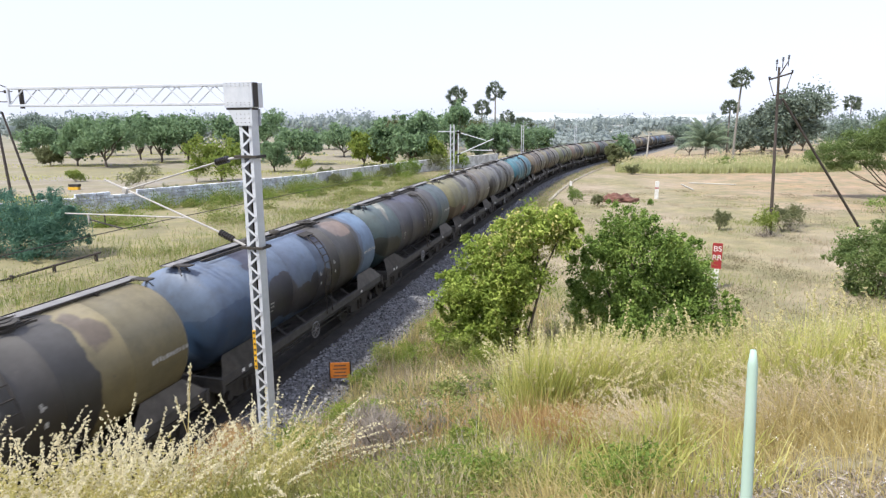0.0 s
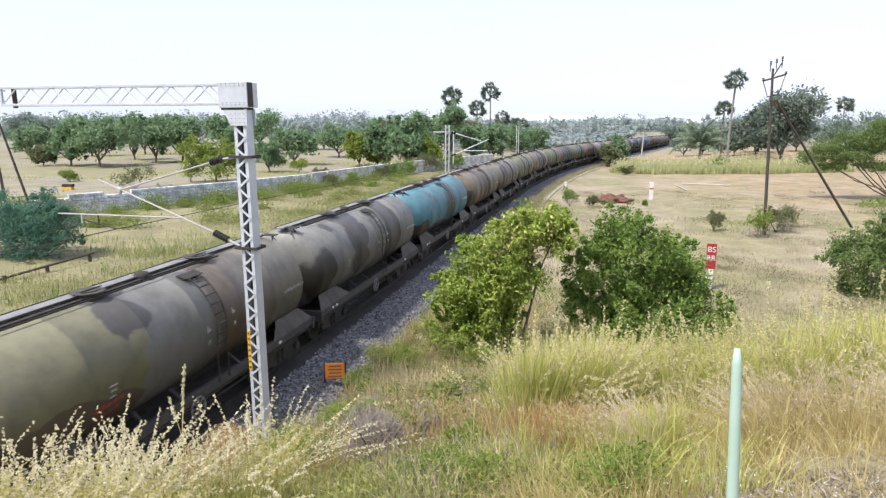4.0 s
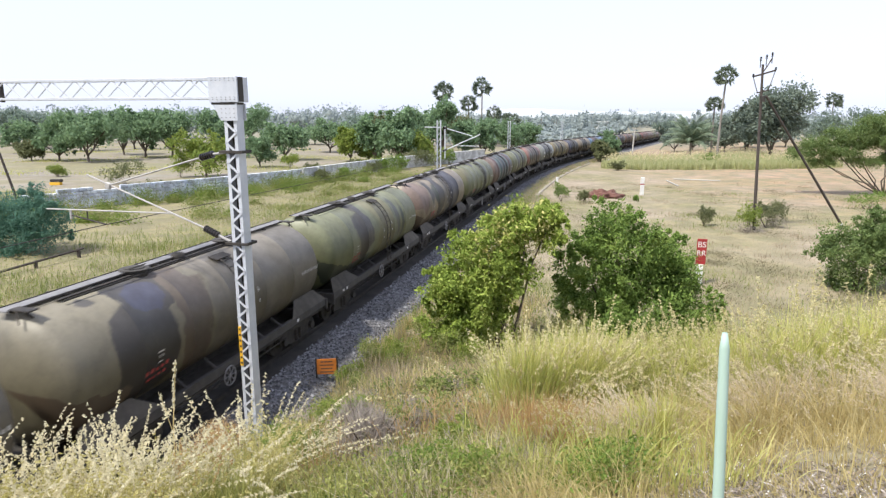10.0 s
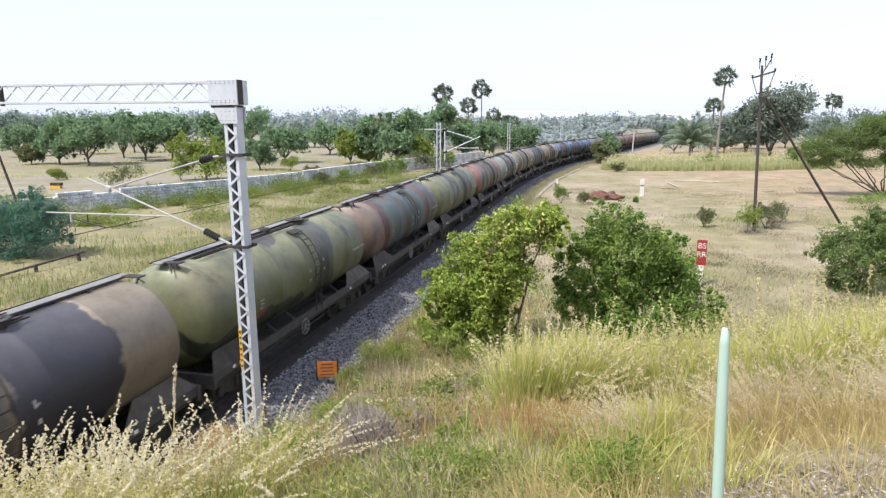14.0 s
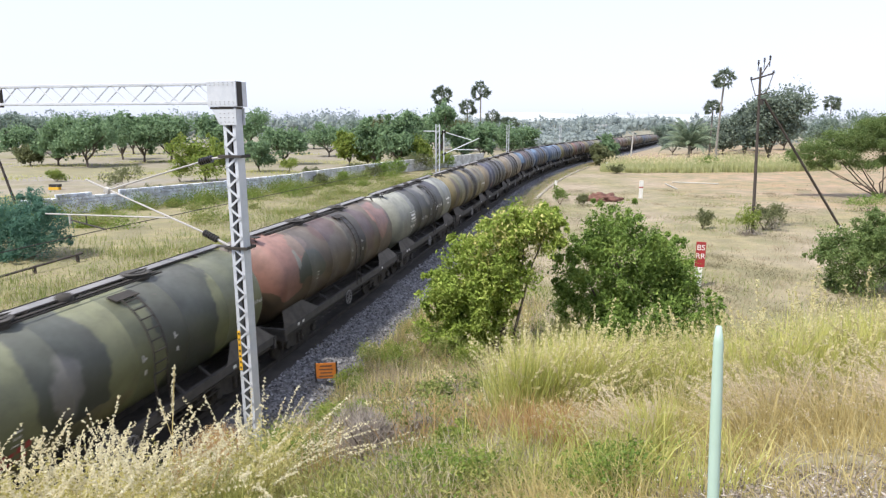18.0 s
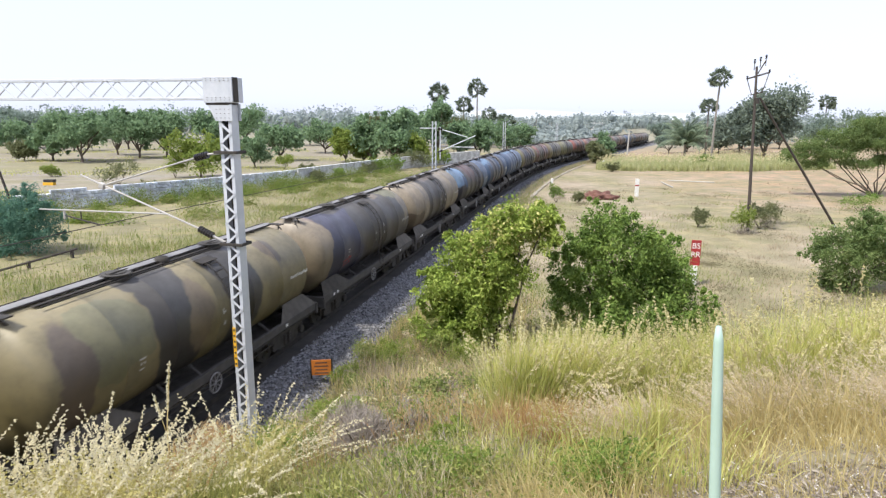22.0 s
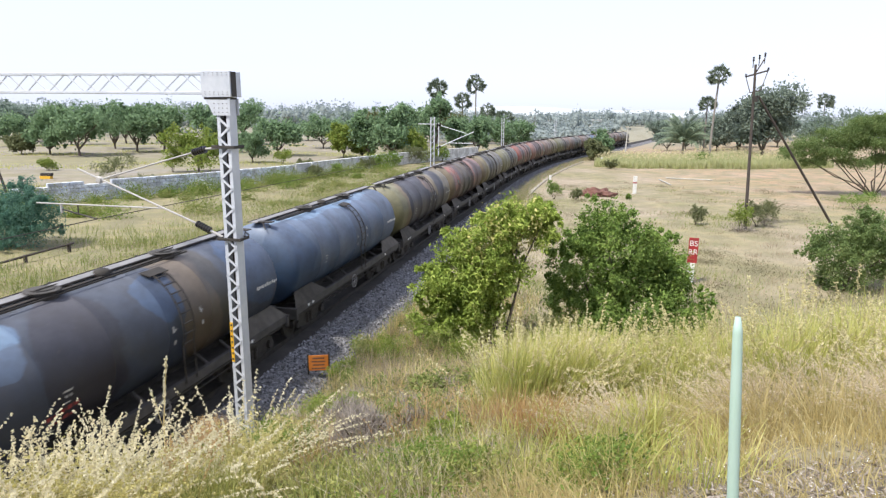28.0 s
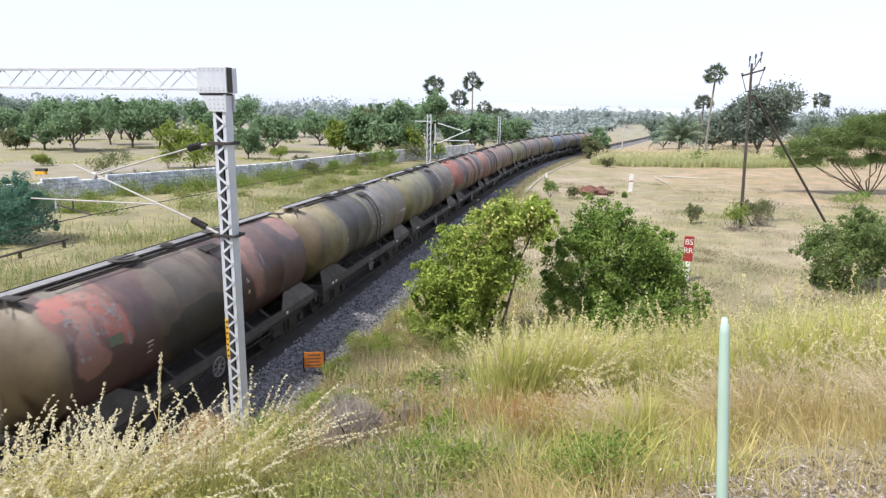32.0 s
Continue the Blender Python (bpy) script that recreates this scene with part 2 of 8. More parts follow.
def ground_paint():
    m = Nodes("dry_field_ground", 0.95)
    v = m.place()
    x, y, z = m.split(v)
    big, mid, fine = m.noise(v, 0.09, 5, 0.6), m.noise(v, 0.55, 6, 0.65), m.noise(v, 7.0, 5, 0.7)
    straw = m.mix(m.ramp(mid, [(0.35, 0.0), (0.65, 1.0)]), (0.315, 0.255, 0.19), (0.415, 0.345, 0.268))
    green = m.mix(m.ramp(mid, [(0.40, 0.0), (0.6, 1.0)]), (0.17, 0.175, 0.075), (0.30, 0.265, 0.135))
    tone = m.mix(m.ramp(big, [(0.38, 0.12), (0.58, 0.9)]), straw, green)
    red = m.mix(fine, (0.40, 0.235, 0.15), (0.50, 0.31, 0.21))
    far_right = m.math("MULTIPLY", m.ramp(m.math("DIVIDE", y, 200.0), [(0.24, 0.0), (0.31, 1.0)]), m.ramp(m.math("DIVIDE", x, 100.0), [(0.24, 0.0), (0.46, 1.0)]))
    tone = m.mix(m.math("MULTIPLY", far_right, m.ramp(mid, [(0.38, 0.0), (0.60, 0.7)])), tone, red)
    sand = m.mix(m.ramp(mid, [(0.35, 0.0), (0.65, 1.0)]), (0.31, 0.275, 0.225), (0.245, 0.222, 0.19))
    band = m.put("Mapping", Vector=v)
    band.inputs["Scale"].default_value = (0.015, 0.11, 1.0)
    band.inputs["Rotation"].default_value = (0, 0, 0.25)
    strip = m.noise(band.outputs[0], 1.0, 4, 0.6)
    sand = m.mix(m.ramp(strip, [(0.50, 0.0), (0.58, 0.8)]), sand, (0.21, 0.21, 0.105))
    sand = m.mix(m.ramp(strip, [(0.36, 0.7), (0.42, 0.0)]), sand, (0.235, 0.235, 0.25))
    west = m.ramp(m.math("DIVIDE", m.math("SUBTRACT", m.math("MULTIPLY", y, 0.55), m.math("MULTIPLY", x, 1.0)), 200.0), [(0.345, 0.0), (0.365, 1.0)])
    tone = m.mix(m.math("MULTIPLY", west, m.ramp(big, [(0.40, 1.0), (0.66, 0.35)])), tone, sand)
    verge = m.math("MULTIPLY", m.ramp(m.math("DIVIDE", m.math("SUBTRACT", m.math("MULTIPLY", y, 0.254), x), 200.0), [(0.062, 0.0), (0.08, 1.0)]), m.math("SUBTRACT", 1.0, west))
    tone = m.mix(m.math("MULTIPLY", verge, m.ramp(mid, [(0.32, 0.35), (0.58, 0.95)])), tone, green)
    # distance haze mixed into the ground colour, growing with y
    far_haze = m.ramp(m.math("DIVIDE", y, 500.0), [(0.36, 0.0), (0.52, 0.85)])
    tone = m.mix(far_haze, tone, m.mix(m.noise(v, 0.05, 5, 0.7), (0.26, 0.275, 0.20), (0.36, 0.34, 0.28)))
    dark = m.noise(v, 0.75, 6, 0.72)
    tone = m.mix(m.ramp(dark, [(0.50, 0.0), (0.66, 0.5)]), tone, (0.185, 0.150, 0.108))
    patch = m.noise(v, 0.22, 6, 0.7)
    tone = m.mix(m.ramp(patch, [(0.46, 0.0), (0.62, 0.65)]), tone, (0.20, 0.178, 0.105))
    tone = m.mix(m.ramp(fine, [(0.35, 0.3), (0.65, 0.0)]), tone, (0.15, 0.12, 0.075))
    m.colour(tone)
    m.bump(m.math("ADD", fine, m.math("MULTIPLY", mid, 2.0)), 0.6, 0.06)
    return m.mat


GROUND = ground_paint()


def ground():
    """One sheet to the horizon, finest near the camera."""
    def steps(reach, fine, n):
        t = np.linspace(-1, 1, n)
        return np.sign(t) * (fine * np.abs(t) * n / 2 + (reach - fine * n / 2) * np.abs(t) ** 6)
    xs, ys = steps(2600, 0.42, 340), steps(2600, 0.42, 340) + 16
    X, Y = np.meshgrid(xs, ys)
    Z = land(X, Y)
    n = len(xs)
    i = np.arange(n - 1)[:, None] * n + np.arange(n - 1)[None, :]
    faces = np.stack([i, i + 1, i + n + 1, i + n], -1).reshape(-1, 4)
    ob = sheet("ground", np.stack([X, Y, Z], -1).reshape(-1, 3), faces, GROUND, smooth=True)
    tagged(ob, "dry grassy ground with bare sandy and reddish soil patches", "ground", kind="structure")


ground()

# ---- the track ----
def ballast_paint():
    m = Nodes("ballast_stone", 0.9)
    v = m.place()
    cell = m.put("TexVoronoi", Vector=v, Scale=14.0)
    tone = m.ramp(m.split(cell.outputs["Color"])[0], [(0.0, (0.06, 0.06, 0.065)), (0.5, (0.15, 0.15, 0.16)), (1.0, (0.27, 0.27, 0.285))])
    big = m.noise(v, 0.8, 4)
    m.colour(m.mix(m.ramp(big, [(0.4, 0.0), (0.7, 0.5)]), tone, (0.12, 0.105, 0.09)))
    m.bump(cell.outputs["Distance"], 0.9, 0.05)
    return m.mat


def loose_stone_paint():
    m = Nodes("loose_ballast", 0.9)
    r = m.put("NewGeometry").outputs["Random Per Island"]
    m.colour(m.ramp(r, [(0.0, (0.06, 0.06, 0.065)), (0.5, (0.16, 0.16, 0.17)), (1.0, (0.31, 0.31, 0.325))]))
    return m.mat


BALLAST, STONES = ballast_paint(), loose_stone_paint()
# dark ballast tone with the train's shade put into it
SHADE_BALLAST = plain("oily_ballast", (0.035, 0.032, 0.03), (0.065, 0.058, 0.05), 0.85, 0, 1.2, 16, 0.9)


# sleeper tone darkened for the shade under the wagons
SHADE_SLEEPER = plain("shaded_sleeper", (0.06, 0.055, 0.05), (0.10, 0.09, 0.08), 0.85, 0, 1.2, 16, 0.5)


def along_line(us, outline):
    """A cross-section (side, z) drawn along the railway."""
    verts, faces, k = [], [], len(outline)
    for u in us:
        for side, z in outline:
            x, y, _ = on_line(u, side)
            verts.append((x, y, z - float(fall(u))))
    for i in range(len(us) - 1):
        for j in range(k - 1):
            a = i * k + j
            faces.append((a, a + 1, a + k + 1, a + k))
    return verts, faces


def track():
    us = [-60 + 3 * i for i in range(180)]
    bed = sheet("ballast_bed", *along_line(us, [(1.55, -0.125), (2.4, -0.22), (3.8, -0.75)]), BALLAST)
    # this strip paints the train's shade over the middle and its edges
    shade_bed = sheet("oily_ballast", *along_line(us, [(-3.7, -0.75), (-2.3, -0.24), (0, -0.2), (0.98, -0.15), (1.55, -0.13)]), SHADE_BALLAST)
    tagged(shade_bed, "ballast between and beyond the rails, darkened for the train's shade", "ballast", kind="structure")
    tagged(bed, "grey crushed stone ballast bed under the railway", "ballast", kind="structure")
    base = new("railway_track")
    tagged(base, "single broad-gauge track with steel rails on concrete sleepers", "track", kind="structure")
    for s in (-0.87, 0.87):
        sheet("rail", *along_line(us, [(s - 0.07, -0.17), (s - 0.02, -0.14), (s - 0.036, -0.02), (s - 0.03, 0.0), (s + 0.03, 0.0), (s + 0.036, -0.02), (s + 0.02, -0.14), (s + 0.07, -0.17)]), IRON, base)
    bm = B()
    prism(bm, [(-0.13, -0.22), (0.13, -0.22), (0.10, 0.0), (-0.10, 0.0)], "y", -1.37, 1.37)
    first = part("sleeper", bm, SHADE_SLEEPER, base, "concrete sleeper darkened for the shade under the train")
    for i in range(120):
        x, y, h = on_line(4 + 0.65 * i)
        ob = first if i == 0 else new("sleeper", first.data)
        ob.parent = base
        ob.matrix_basis = pose(x, y, -0.19 - float(fall(4 + 0.65 * i)), 0, 0, 90 - math.degrees(h))
    # loose stones on the shoulder that the camera sees
    n = 15000
    u = 8 + 95 * rng.random(n) ** 1.3
    s = rng.uniform(1.5, 4.0, n)
    pts = np.array([on_line(a, b)[:2] for a, b in zip(u, s)])
    z = np.interp(s, [0.98, 1.6, 2.4, 3.8, 4.2], [-0.12, -0.11, -0.21, -0.70, -0.72]) - fall(u)
    size = rng.uniform(0.025, 0.062, n)
    octa = np.array([(1, 0, 0), (-1, 0, 0), (0, 1, 0), (0, -1, 0), (0, 0, 1), (0, 0, -1)], float)
    jag = octa[None] * size[:, None, None] * rng.uniform(0.6, 1.3, (n, 6, 1)) + rng.normal(0, 0.008, (n, 6, 3))
    verts = (jag + np.stack([pts[:, 0], pts[:, 1], z], -1)[:, None]).reshape(-1, 3)
    tri = np.array([(0, 2, 4), (2, 1, 4), (1, 3, 4), (3, 0, 4), (2, 0, 5), (1, 2, 5), (3, 1, 5), (0, 3, 5)])
    faces = (tri[None] + 6 * np.arange(n)[:, None, None]).reshape(-1, 3)
    tagged(sheet("ballast_stones", verts, faces, STONES), "loose angular grey ballast stones on the track shoulder", "stones", kind="stuff")


track()

# ---- the train: tank wagons in faded patchwork paint ----
R_TANK, Z_TANK, HALF = 1.50, 2.645, 5.82
TAN, OLIVE, BROWN, DARK, TAUPE = (0.32, 0.26, 0.15), (0.25, 0.235, 0.11), (0.17, 0.125, 0.08), (0.062, 0.053, 0.042), (0.235, 0.205, 0.15)
TEAL, BLUE, SKY, INDIGO, SLATE = (0.05, 0.27, 0.34), (0.07, 0.14, 0.26), (0.18, 0.31, 0.47), (0.055, 0.06, 0.125), (0.075, 0.13, 0.14)
GREEN, DGREEN, SALMON, BRICK, MAROON = (0.235, 0.25, 0.115), (0.08, 0.095, 0.06), (0.40, 0.20, 0.15), (0.44, 0.15, 0.105), (0.14, 0.066, 0.055)
PALE, MUSTARD, ROSE, UMBER, SOOTY = (0.37, 0.38, 0.32), (0.31, 0.257, 0.115), (0.28, 0.195, 0.15), (0.25, 0.19, 0.105), (0.06, 0.066, 0.058)
GREY, SAND, INK, HAZEBLUE = (0.24, 0.235, 0.21), (0.35, 0.285, 0.19), (0.034, 0.034, 0.062), (0.125, 0.195, 0.31)
ALL = 400
# each wagon: what it is called, its first coat, and the patches laid over it:
# middle along the tank (0 to 1), middle up the side in degrees, half length, half height in degrees, paint
# several coats carry a long darker patch low on the flank
COATS = [
    ("brown and olive", MUSTARD, [(0.34, 0, 0.36, ALL, GREY), (0.63, 10, 0.10, ALL, DARK), (0.30, 10, 0.16, ALL, BROWN), (0.755, 58, 0.02, 14, BROWN), (0.775, 40, 0.028, 16, BROWN)]),
    ("blue, brown and sky-blue", HAZEBLUE, [(0.05, -14, 0.12, 30, BLUE), (0.25, 70, 0.06, 20, INDIGO), (0.22, 48, 0.04, 14, INDIGO), (0.30, 4, 0.09, 26, INK), (0.45, -16, 0.30, 24, INK), (0.57, 62, 0.045, 22, INDIGO), (0.71, 20, 0.12, ALL, DARK), (0.75, 62, 0.07, 22, ROSE), (0.97, 0, 0.12, ALL, SKY)]),
    ("dark teal and indigo", SLATE, [(0.12, 66, 0.035, 16, PALE), (0.09, 46, 0.015, 12, GREY), (0.47, 0, 0.28, ALL, INK), (0.40, 70, 0.10, 20, INDIGO), (0.62, 20, 0.09, ALL, DARK), (0.90, 0, 0.14, ALL, SLATE), (0.06, -20, 0.14, 24, SOOTY)]),
    ("tan and dark brown", OLIVE, [(0.62, 0, 0.30, ALL, GREY), (0.33, 84, 0.06, 24, DARK), (0.31, 46, 0.045, 24, DARK), (0.63, 10, 0.075, ALL, BROWN), (0.88, 0, 0.19, ALL, TAUPE), (0.14, -26, 0.2, 24, BROWN)]),
    ("taupe and charcoal", GREY, [(0.20, 62, 0.035, 8, DARK), (0.37, 82, 0.085, 28, INK), (0.36, 34, 0.08, 32, DARK), (0.34, -10, 0.08, 26, DARK), (0.69, 36, 0.085, ALL, DARK), (0.05, -10, 0.06, 36, DARK)]),
    ("turquoise and dark grey", TEAL, [(0.06, -24, 0.10, 20, DARK), (0.30, -44, 0.3, 18, DARK), (0.39, 78, 0.06, 16, SLATE), (0.26, 42, 0.035, 8, SLATE), (0.31, 32, 0.02, 7, SLATE), (0.64, 12, 0.07, 46, SLATE), (0.67, 56, 0.05, 14, SLATE), (0.55, -10, 0.08, 40, SLATE), (0.92, 0, 0.16, ALL, TEAL)]),
    ("tan and brown", UMBER, [(0.36, 66, 0.08, 26, DARK), (0.40, 14, 0.11, 48, BROWN), (0.78, 0, 0.24, ALL, TAUPE), (0.60, 10, 0.05, ALL, BROWN), (0.05, -24, 0.12, 30, DARK)]),
    ("olive, indigo and taupe", (0.265, 0.235, 0.15), [(0.21, 4, 0.095, 52, DARK), (0.27, 64, 0.075, 40, DARK), (0.255, 52, 0.05, 24, INDIGO), (0.13, 62, 0.015, 8, DARK), (0.37, 20, 0.05, ALL, BROWN), (0.72, 0, 0.29, ALL, TAUPE), (0.06, -28, 0.12, 22, BROWN)]),
    ("olive green and charcoal", GREEN, [(0.36, 76, 0.045, 30, DARK), (0.335, 16, 0.06, 40, DARK), (0.55, 0, 0.10, ALL, OLIVE), (0.70, 24, 0.02, 40, DGREEN), (0.76, 10, 0.02, 36, DGREEN), (0.93, 0, 0.10, ALL, GREEN), (0.15, -34, 0.25, 18, DGREEN)]),
    ("tan with brown camouflage", SAND, [(0.08, 40, 0.10, 44, ROSE), (0.41, 82, 0.085, 26, DARK), (0.225, 34, 0.025, 36, DARK), (0.39, 8, 0.07, 60, DARK), (0.31, 30, 0.055, 26, DGREEN), (0.51, 0, 0.05, ALL, TAUPE), (0.68, 0, 0.11, ALL, INK), (0.93, 0, 0.14, ALL, SAND), (0.12, -34, 0.2, 20, BROWN)]),
    ("olive green and grey", GREEN, [(0.06, 50, 0.06, 30, OLIVE), (0.40, 74, 0.06, 18, DARK), (0.645, 20, 0.065, ALL, DGREEN), (0.83, 38, 0.016, 14, DGREEN), (0.2, -36, 0.3, 18, DGREEN)]),
    ("teal, brown and rose camouflage", SLATE, [(0.05, 20, 0.11, ALL, ROSE), (0.17, 10, 0.04, ALL, MAROON), (0.26, 24, 0.05, 34, (0.05, 0.15, 0.11)), (0.33, 78, 0.06, 24, MAROON), (0.38, 52, 0.03, 22, (0.06, 0.14, 0.10)), (0.43, 36, 0.035, ALL, DARK), (0.60, 44, 0.045, 44, DARK), (0.68, 26, 0.03, 24, (0.06, 0.14, 0.10)), (0.78, 40, 0.07, 60, MAROON), (0.88, 10, 0.03, 50, DARK), (0.98, 0, 0.05, ALL, ROSE)]),
    ("green and dark green", GREEN, [(0.36, 30, 0.075, ALL, DGREEN), (0.34, 14, 0.025, 26, GREY), (0.68, 0, 0.09, ALL, DGREEN), (0.2, -36, 0.3, 16, OLIVE)]),
    ("salmon and brown", BROWN, [(0.07, 40, 0.11, 60, SALMON), (0.18, 46, 0.06, 20, ROSE), (0.46, 80, 0.09, 34, MAROON), (0.38, 48, 0.07, 18, MAROON), (0.20, 6, 0.10, 20, DGREEN), (0.12, 24, 0.015, 12, PALE), (0.50, 0, 0.02, ALL, TAUPE), (0.60, 0, 0.05, ALL, DARK), (0.70, 30, 0.05, 50, MAROON), (0.87, 40, 0.085, 44, SALMON), (0.93, 60, 0.03, 16, TAUPE)]),
    ("pale grey and slate", PALE, [(0.43, 0, 0.20, ALL, SOOTY), (0.50, 66, 0.10, 16, GREY), (0.49, 36, 0.045, 22, GREY), (0.68, 46, 0.075, 44, INK), (0.68, -10, 0.10, 60, SOOTY), (0.30, 80, 0.08, 20, INK)]),
    ("mustard and brown", MUSTARD, [(0.18, 30, 0.10, 44, OLIVE), (0.08, 0, 0.04, 60, BROWN), (0.36, 36, 0.08, ALL, DARK), (0.44, 16, 0.05, 30, UMBER), (0.62, 36, 0.075, ALL, DARK), (0.80, 52, 0.025, 18, BROWN)]),
    ("indigo and tan", SAND, [(0.14, 72, 0.06, 14, ROSE), (0.26, 0, 0.155, ALL, INDIGO), (0.63, 4, 0.26, ALL, DARK), (0.86, 74, 0.08, 24, OLIVE), (0.70, 80, 0.05, 12, UMBER), (0.96, -20, 0.08, 24, DARK), (0.30, 80, 0.10, 14, DARK)]),
    ("tan and brown", SAND, [(0.47, 30, 0.19, ALL, DARK), (0.44, 84, 0.14, 18, BROWN), (0.05, -24, 0.14, 24, BROWN), (0.95, 0, 0.12, ALL, SAND)]),
    ("sky-blue and dark maroon", DARK, [(0.06, 50, 0.10, 40, SKY), (0.13, 14, 0.05, 24, BLUE), (0.05, -16, 0.10, 26, INK), (0.36, 56, 0.14, 44, MAROON), (0.60, 20, 0.10, ALL, INK), (0.90, 0, 0.13, ALL, HAZEBLUE)]),
    ("dark blue and brown", (0.065, 0.09, 0.14), [(0.02, 30, 0.05, 60, BLUE), (0.11, 62, 0.10, 26, SKY), (0.15, 40, 0.05, 18, HAZEBLUE), (0.30, 10, 0.09, 70, INK), (0.52, 40, 0.07, 30, BLUE), (0.64, 20, 0.06, ALL, BROWN), (0.71, 0, 0.03, ALL, DARK), (0.88, 30, 0.12, 50, BLUE)]),
    # patches put a lit top and shaded underside on an evenly blue tank
    ("slate blue", HAZEBLUE, [(0.06, 10, 0.10, 70, BLUE), (0.45, 76, 0.4, 14, SKY), (0.25, -34, 0.4, 24, BLUE)]),
    ("olive, indigo and brown", OLIVE, [(0.16, 0, 0.05, 70, UMBER), (0.36, 0, 0.20, ALL, INK), (0.62, -6, 0.12, 40, INK), (0.57, 46, 0.09, 26, ROSE), (0.66, 40, 0.035, 30, TAN), (0.77, 0, 0.085, ALL, INK), (0.98, 0, 0.14, ALL, TAN), (0.86, -16, 0.06, 34, DARK)]),
    ("scraped brick red and maroon", MAROON, [(0.0, 0, 0.03, ALL, UMBER), (0.42, 10, 0.14, ALL, BROWN), (0.44, -14, 0.16, 30, DARK), (0.58, 0, 0.05, ALL, MAROON), (0.12, 46, 0.11, 40, (0.26, 0.115, 0.085)), (0.07, 58, 0.05, 20, BRICK), (0.17, 30, 0.03, 30, BRICK), (0.10, 34, 0.035, 16, SALMON), (0.14, 64, 0.03, 12, SALMON), (0.09, 4, 0.04, 20, SALMON), (0.12, 82, 0.06, 9, TAUPE), (0.675, 36, 0.04, 46, SALMON), (0.80, 0, 0.07, ALL, MAROON), (0.94, 54, 0.06, 28, SALMON)]),
    ("yellow-green and grey", MUSTARD, [(0.03, 30, 0.04, 60, UMBER), (0.37, 0, 0.145, ALL, DARK), (0.48, 0, 0.02, ALL, OLIVE), (0.62, 0, 0.13, ALL, GREY), (0.58, 20, 0.04, ALL, BROWN), (0.86, 0, 0.17, ALL, TAUPE)]),
    ("yellow-green, grey and pale taupe", OLIVE, [(0.50, 0, 0.08, ALL, DARK), (0.62, 0, 0.04, ALL, GREY), (0.72, 0, 0.05, ALL, BROWN), (0.92, 0, 0.14, ALL, TAUPE)]),
    ("red and maroon", TAUPE, [(0.14, 40, 0.18, 60, BRICK), (0.30, 0, 0.09, ALL, MAROON), (0.62, 30, 0.22, 70, SALMON), (0.80, 0, 0.08, ALL, MAROON)]),
    ("brick red and tan", SALMON, [(0.4, 0, 0.14, ALL, MAROON), (0.62, 0, 0.08, ALL, ROSE), (0.94, 0, 0.1, ALL, TAUPE)]),
    # the coats below are paler, with distance haze put into the paint
    ("tan and rose", ROSE, [(0.5, 0, 0.1, ALL, UMBER), (0.8, 0, 0.2, ALL, TAN)]),
    ("olive and taupe", OLIVE, [(0.55, 0, 0.15, ALL, TAUPE), (0.9, 0, 0.2, ALL, ROSE)]),
    ("rose and grey", ROSE, [(0.5, 0, 0.15, ALL, GREY), (0.85, 0, 0.2, ALL, TAUPE)]),
    ("rose and taupe", ROSE, [(0.55, 0, 0.15, ALL, TAUPE), (0.9, 0, 0.2, ALL, GREY)]),
    ("hazy blue and rose", HAZEBLUE, [(0.55, 0, 0.15, ALL, ROSE)]),
    ("taupe and hazy blue", TAUPE, [(0.65, 0, 0.15, ALL, HAZEBLUE)]),
    ("rose and umber", ROSE, [(0.57, 0, 0.17, ALL, UMBER)]),
    ("dusty rose and grey", ROSE, [(0.65, 0, 0.15, ALL, GREY)]),
    ("taupe and grey", TAUPE, [(0.55, 0, 0.15, ALL, GREY)]),
]


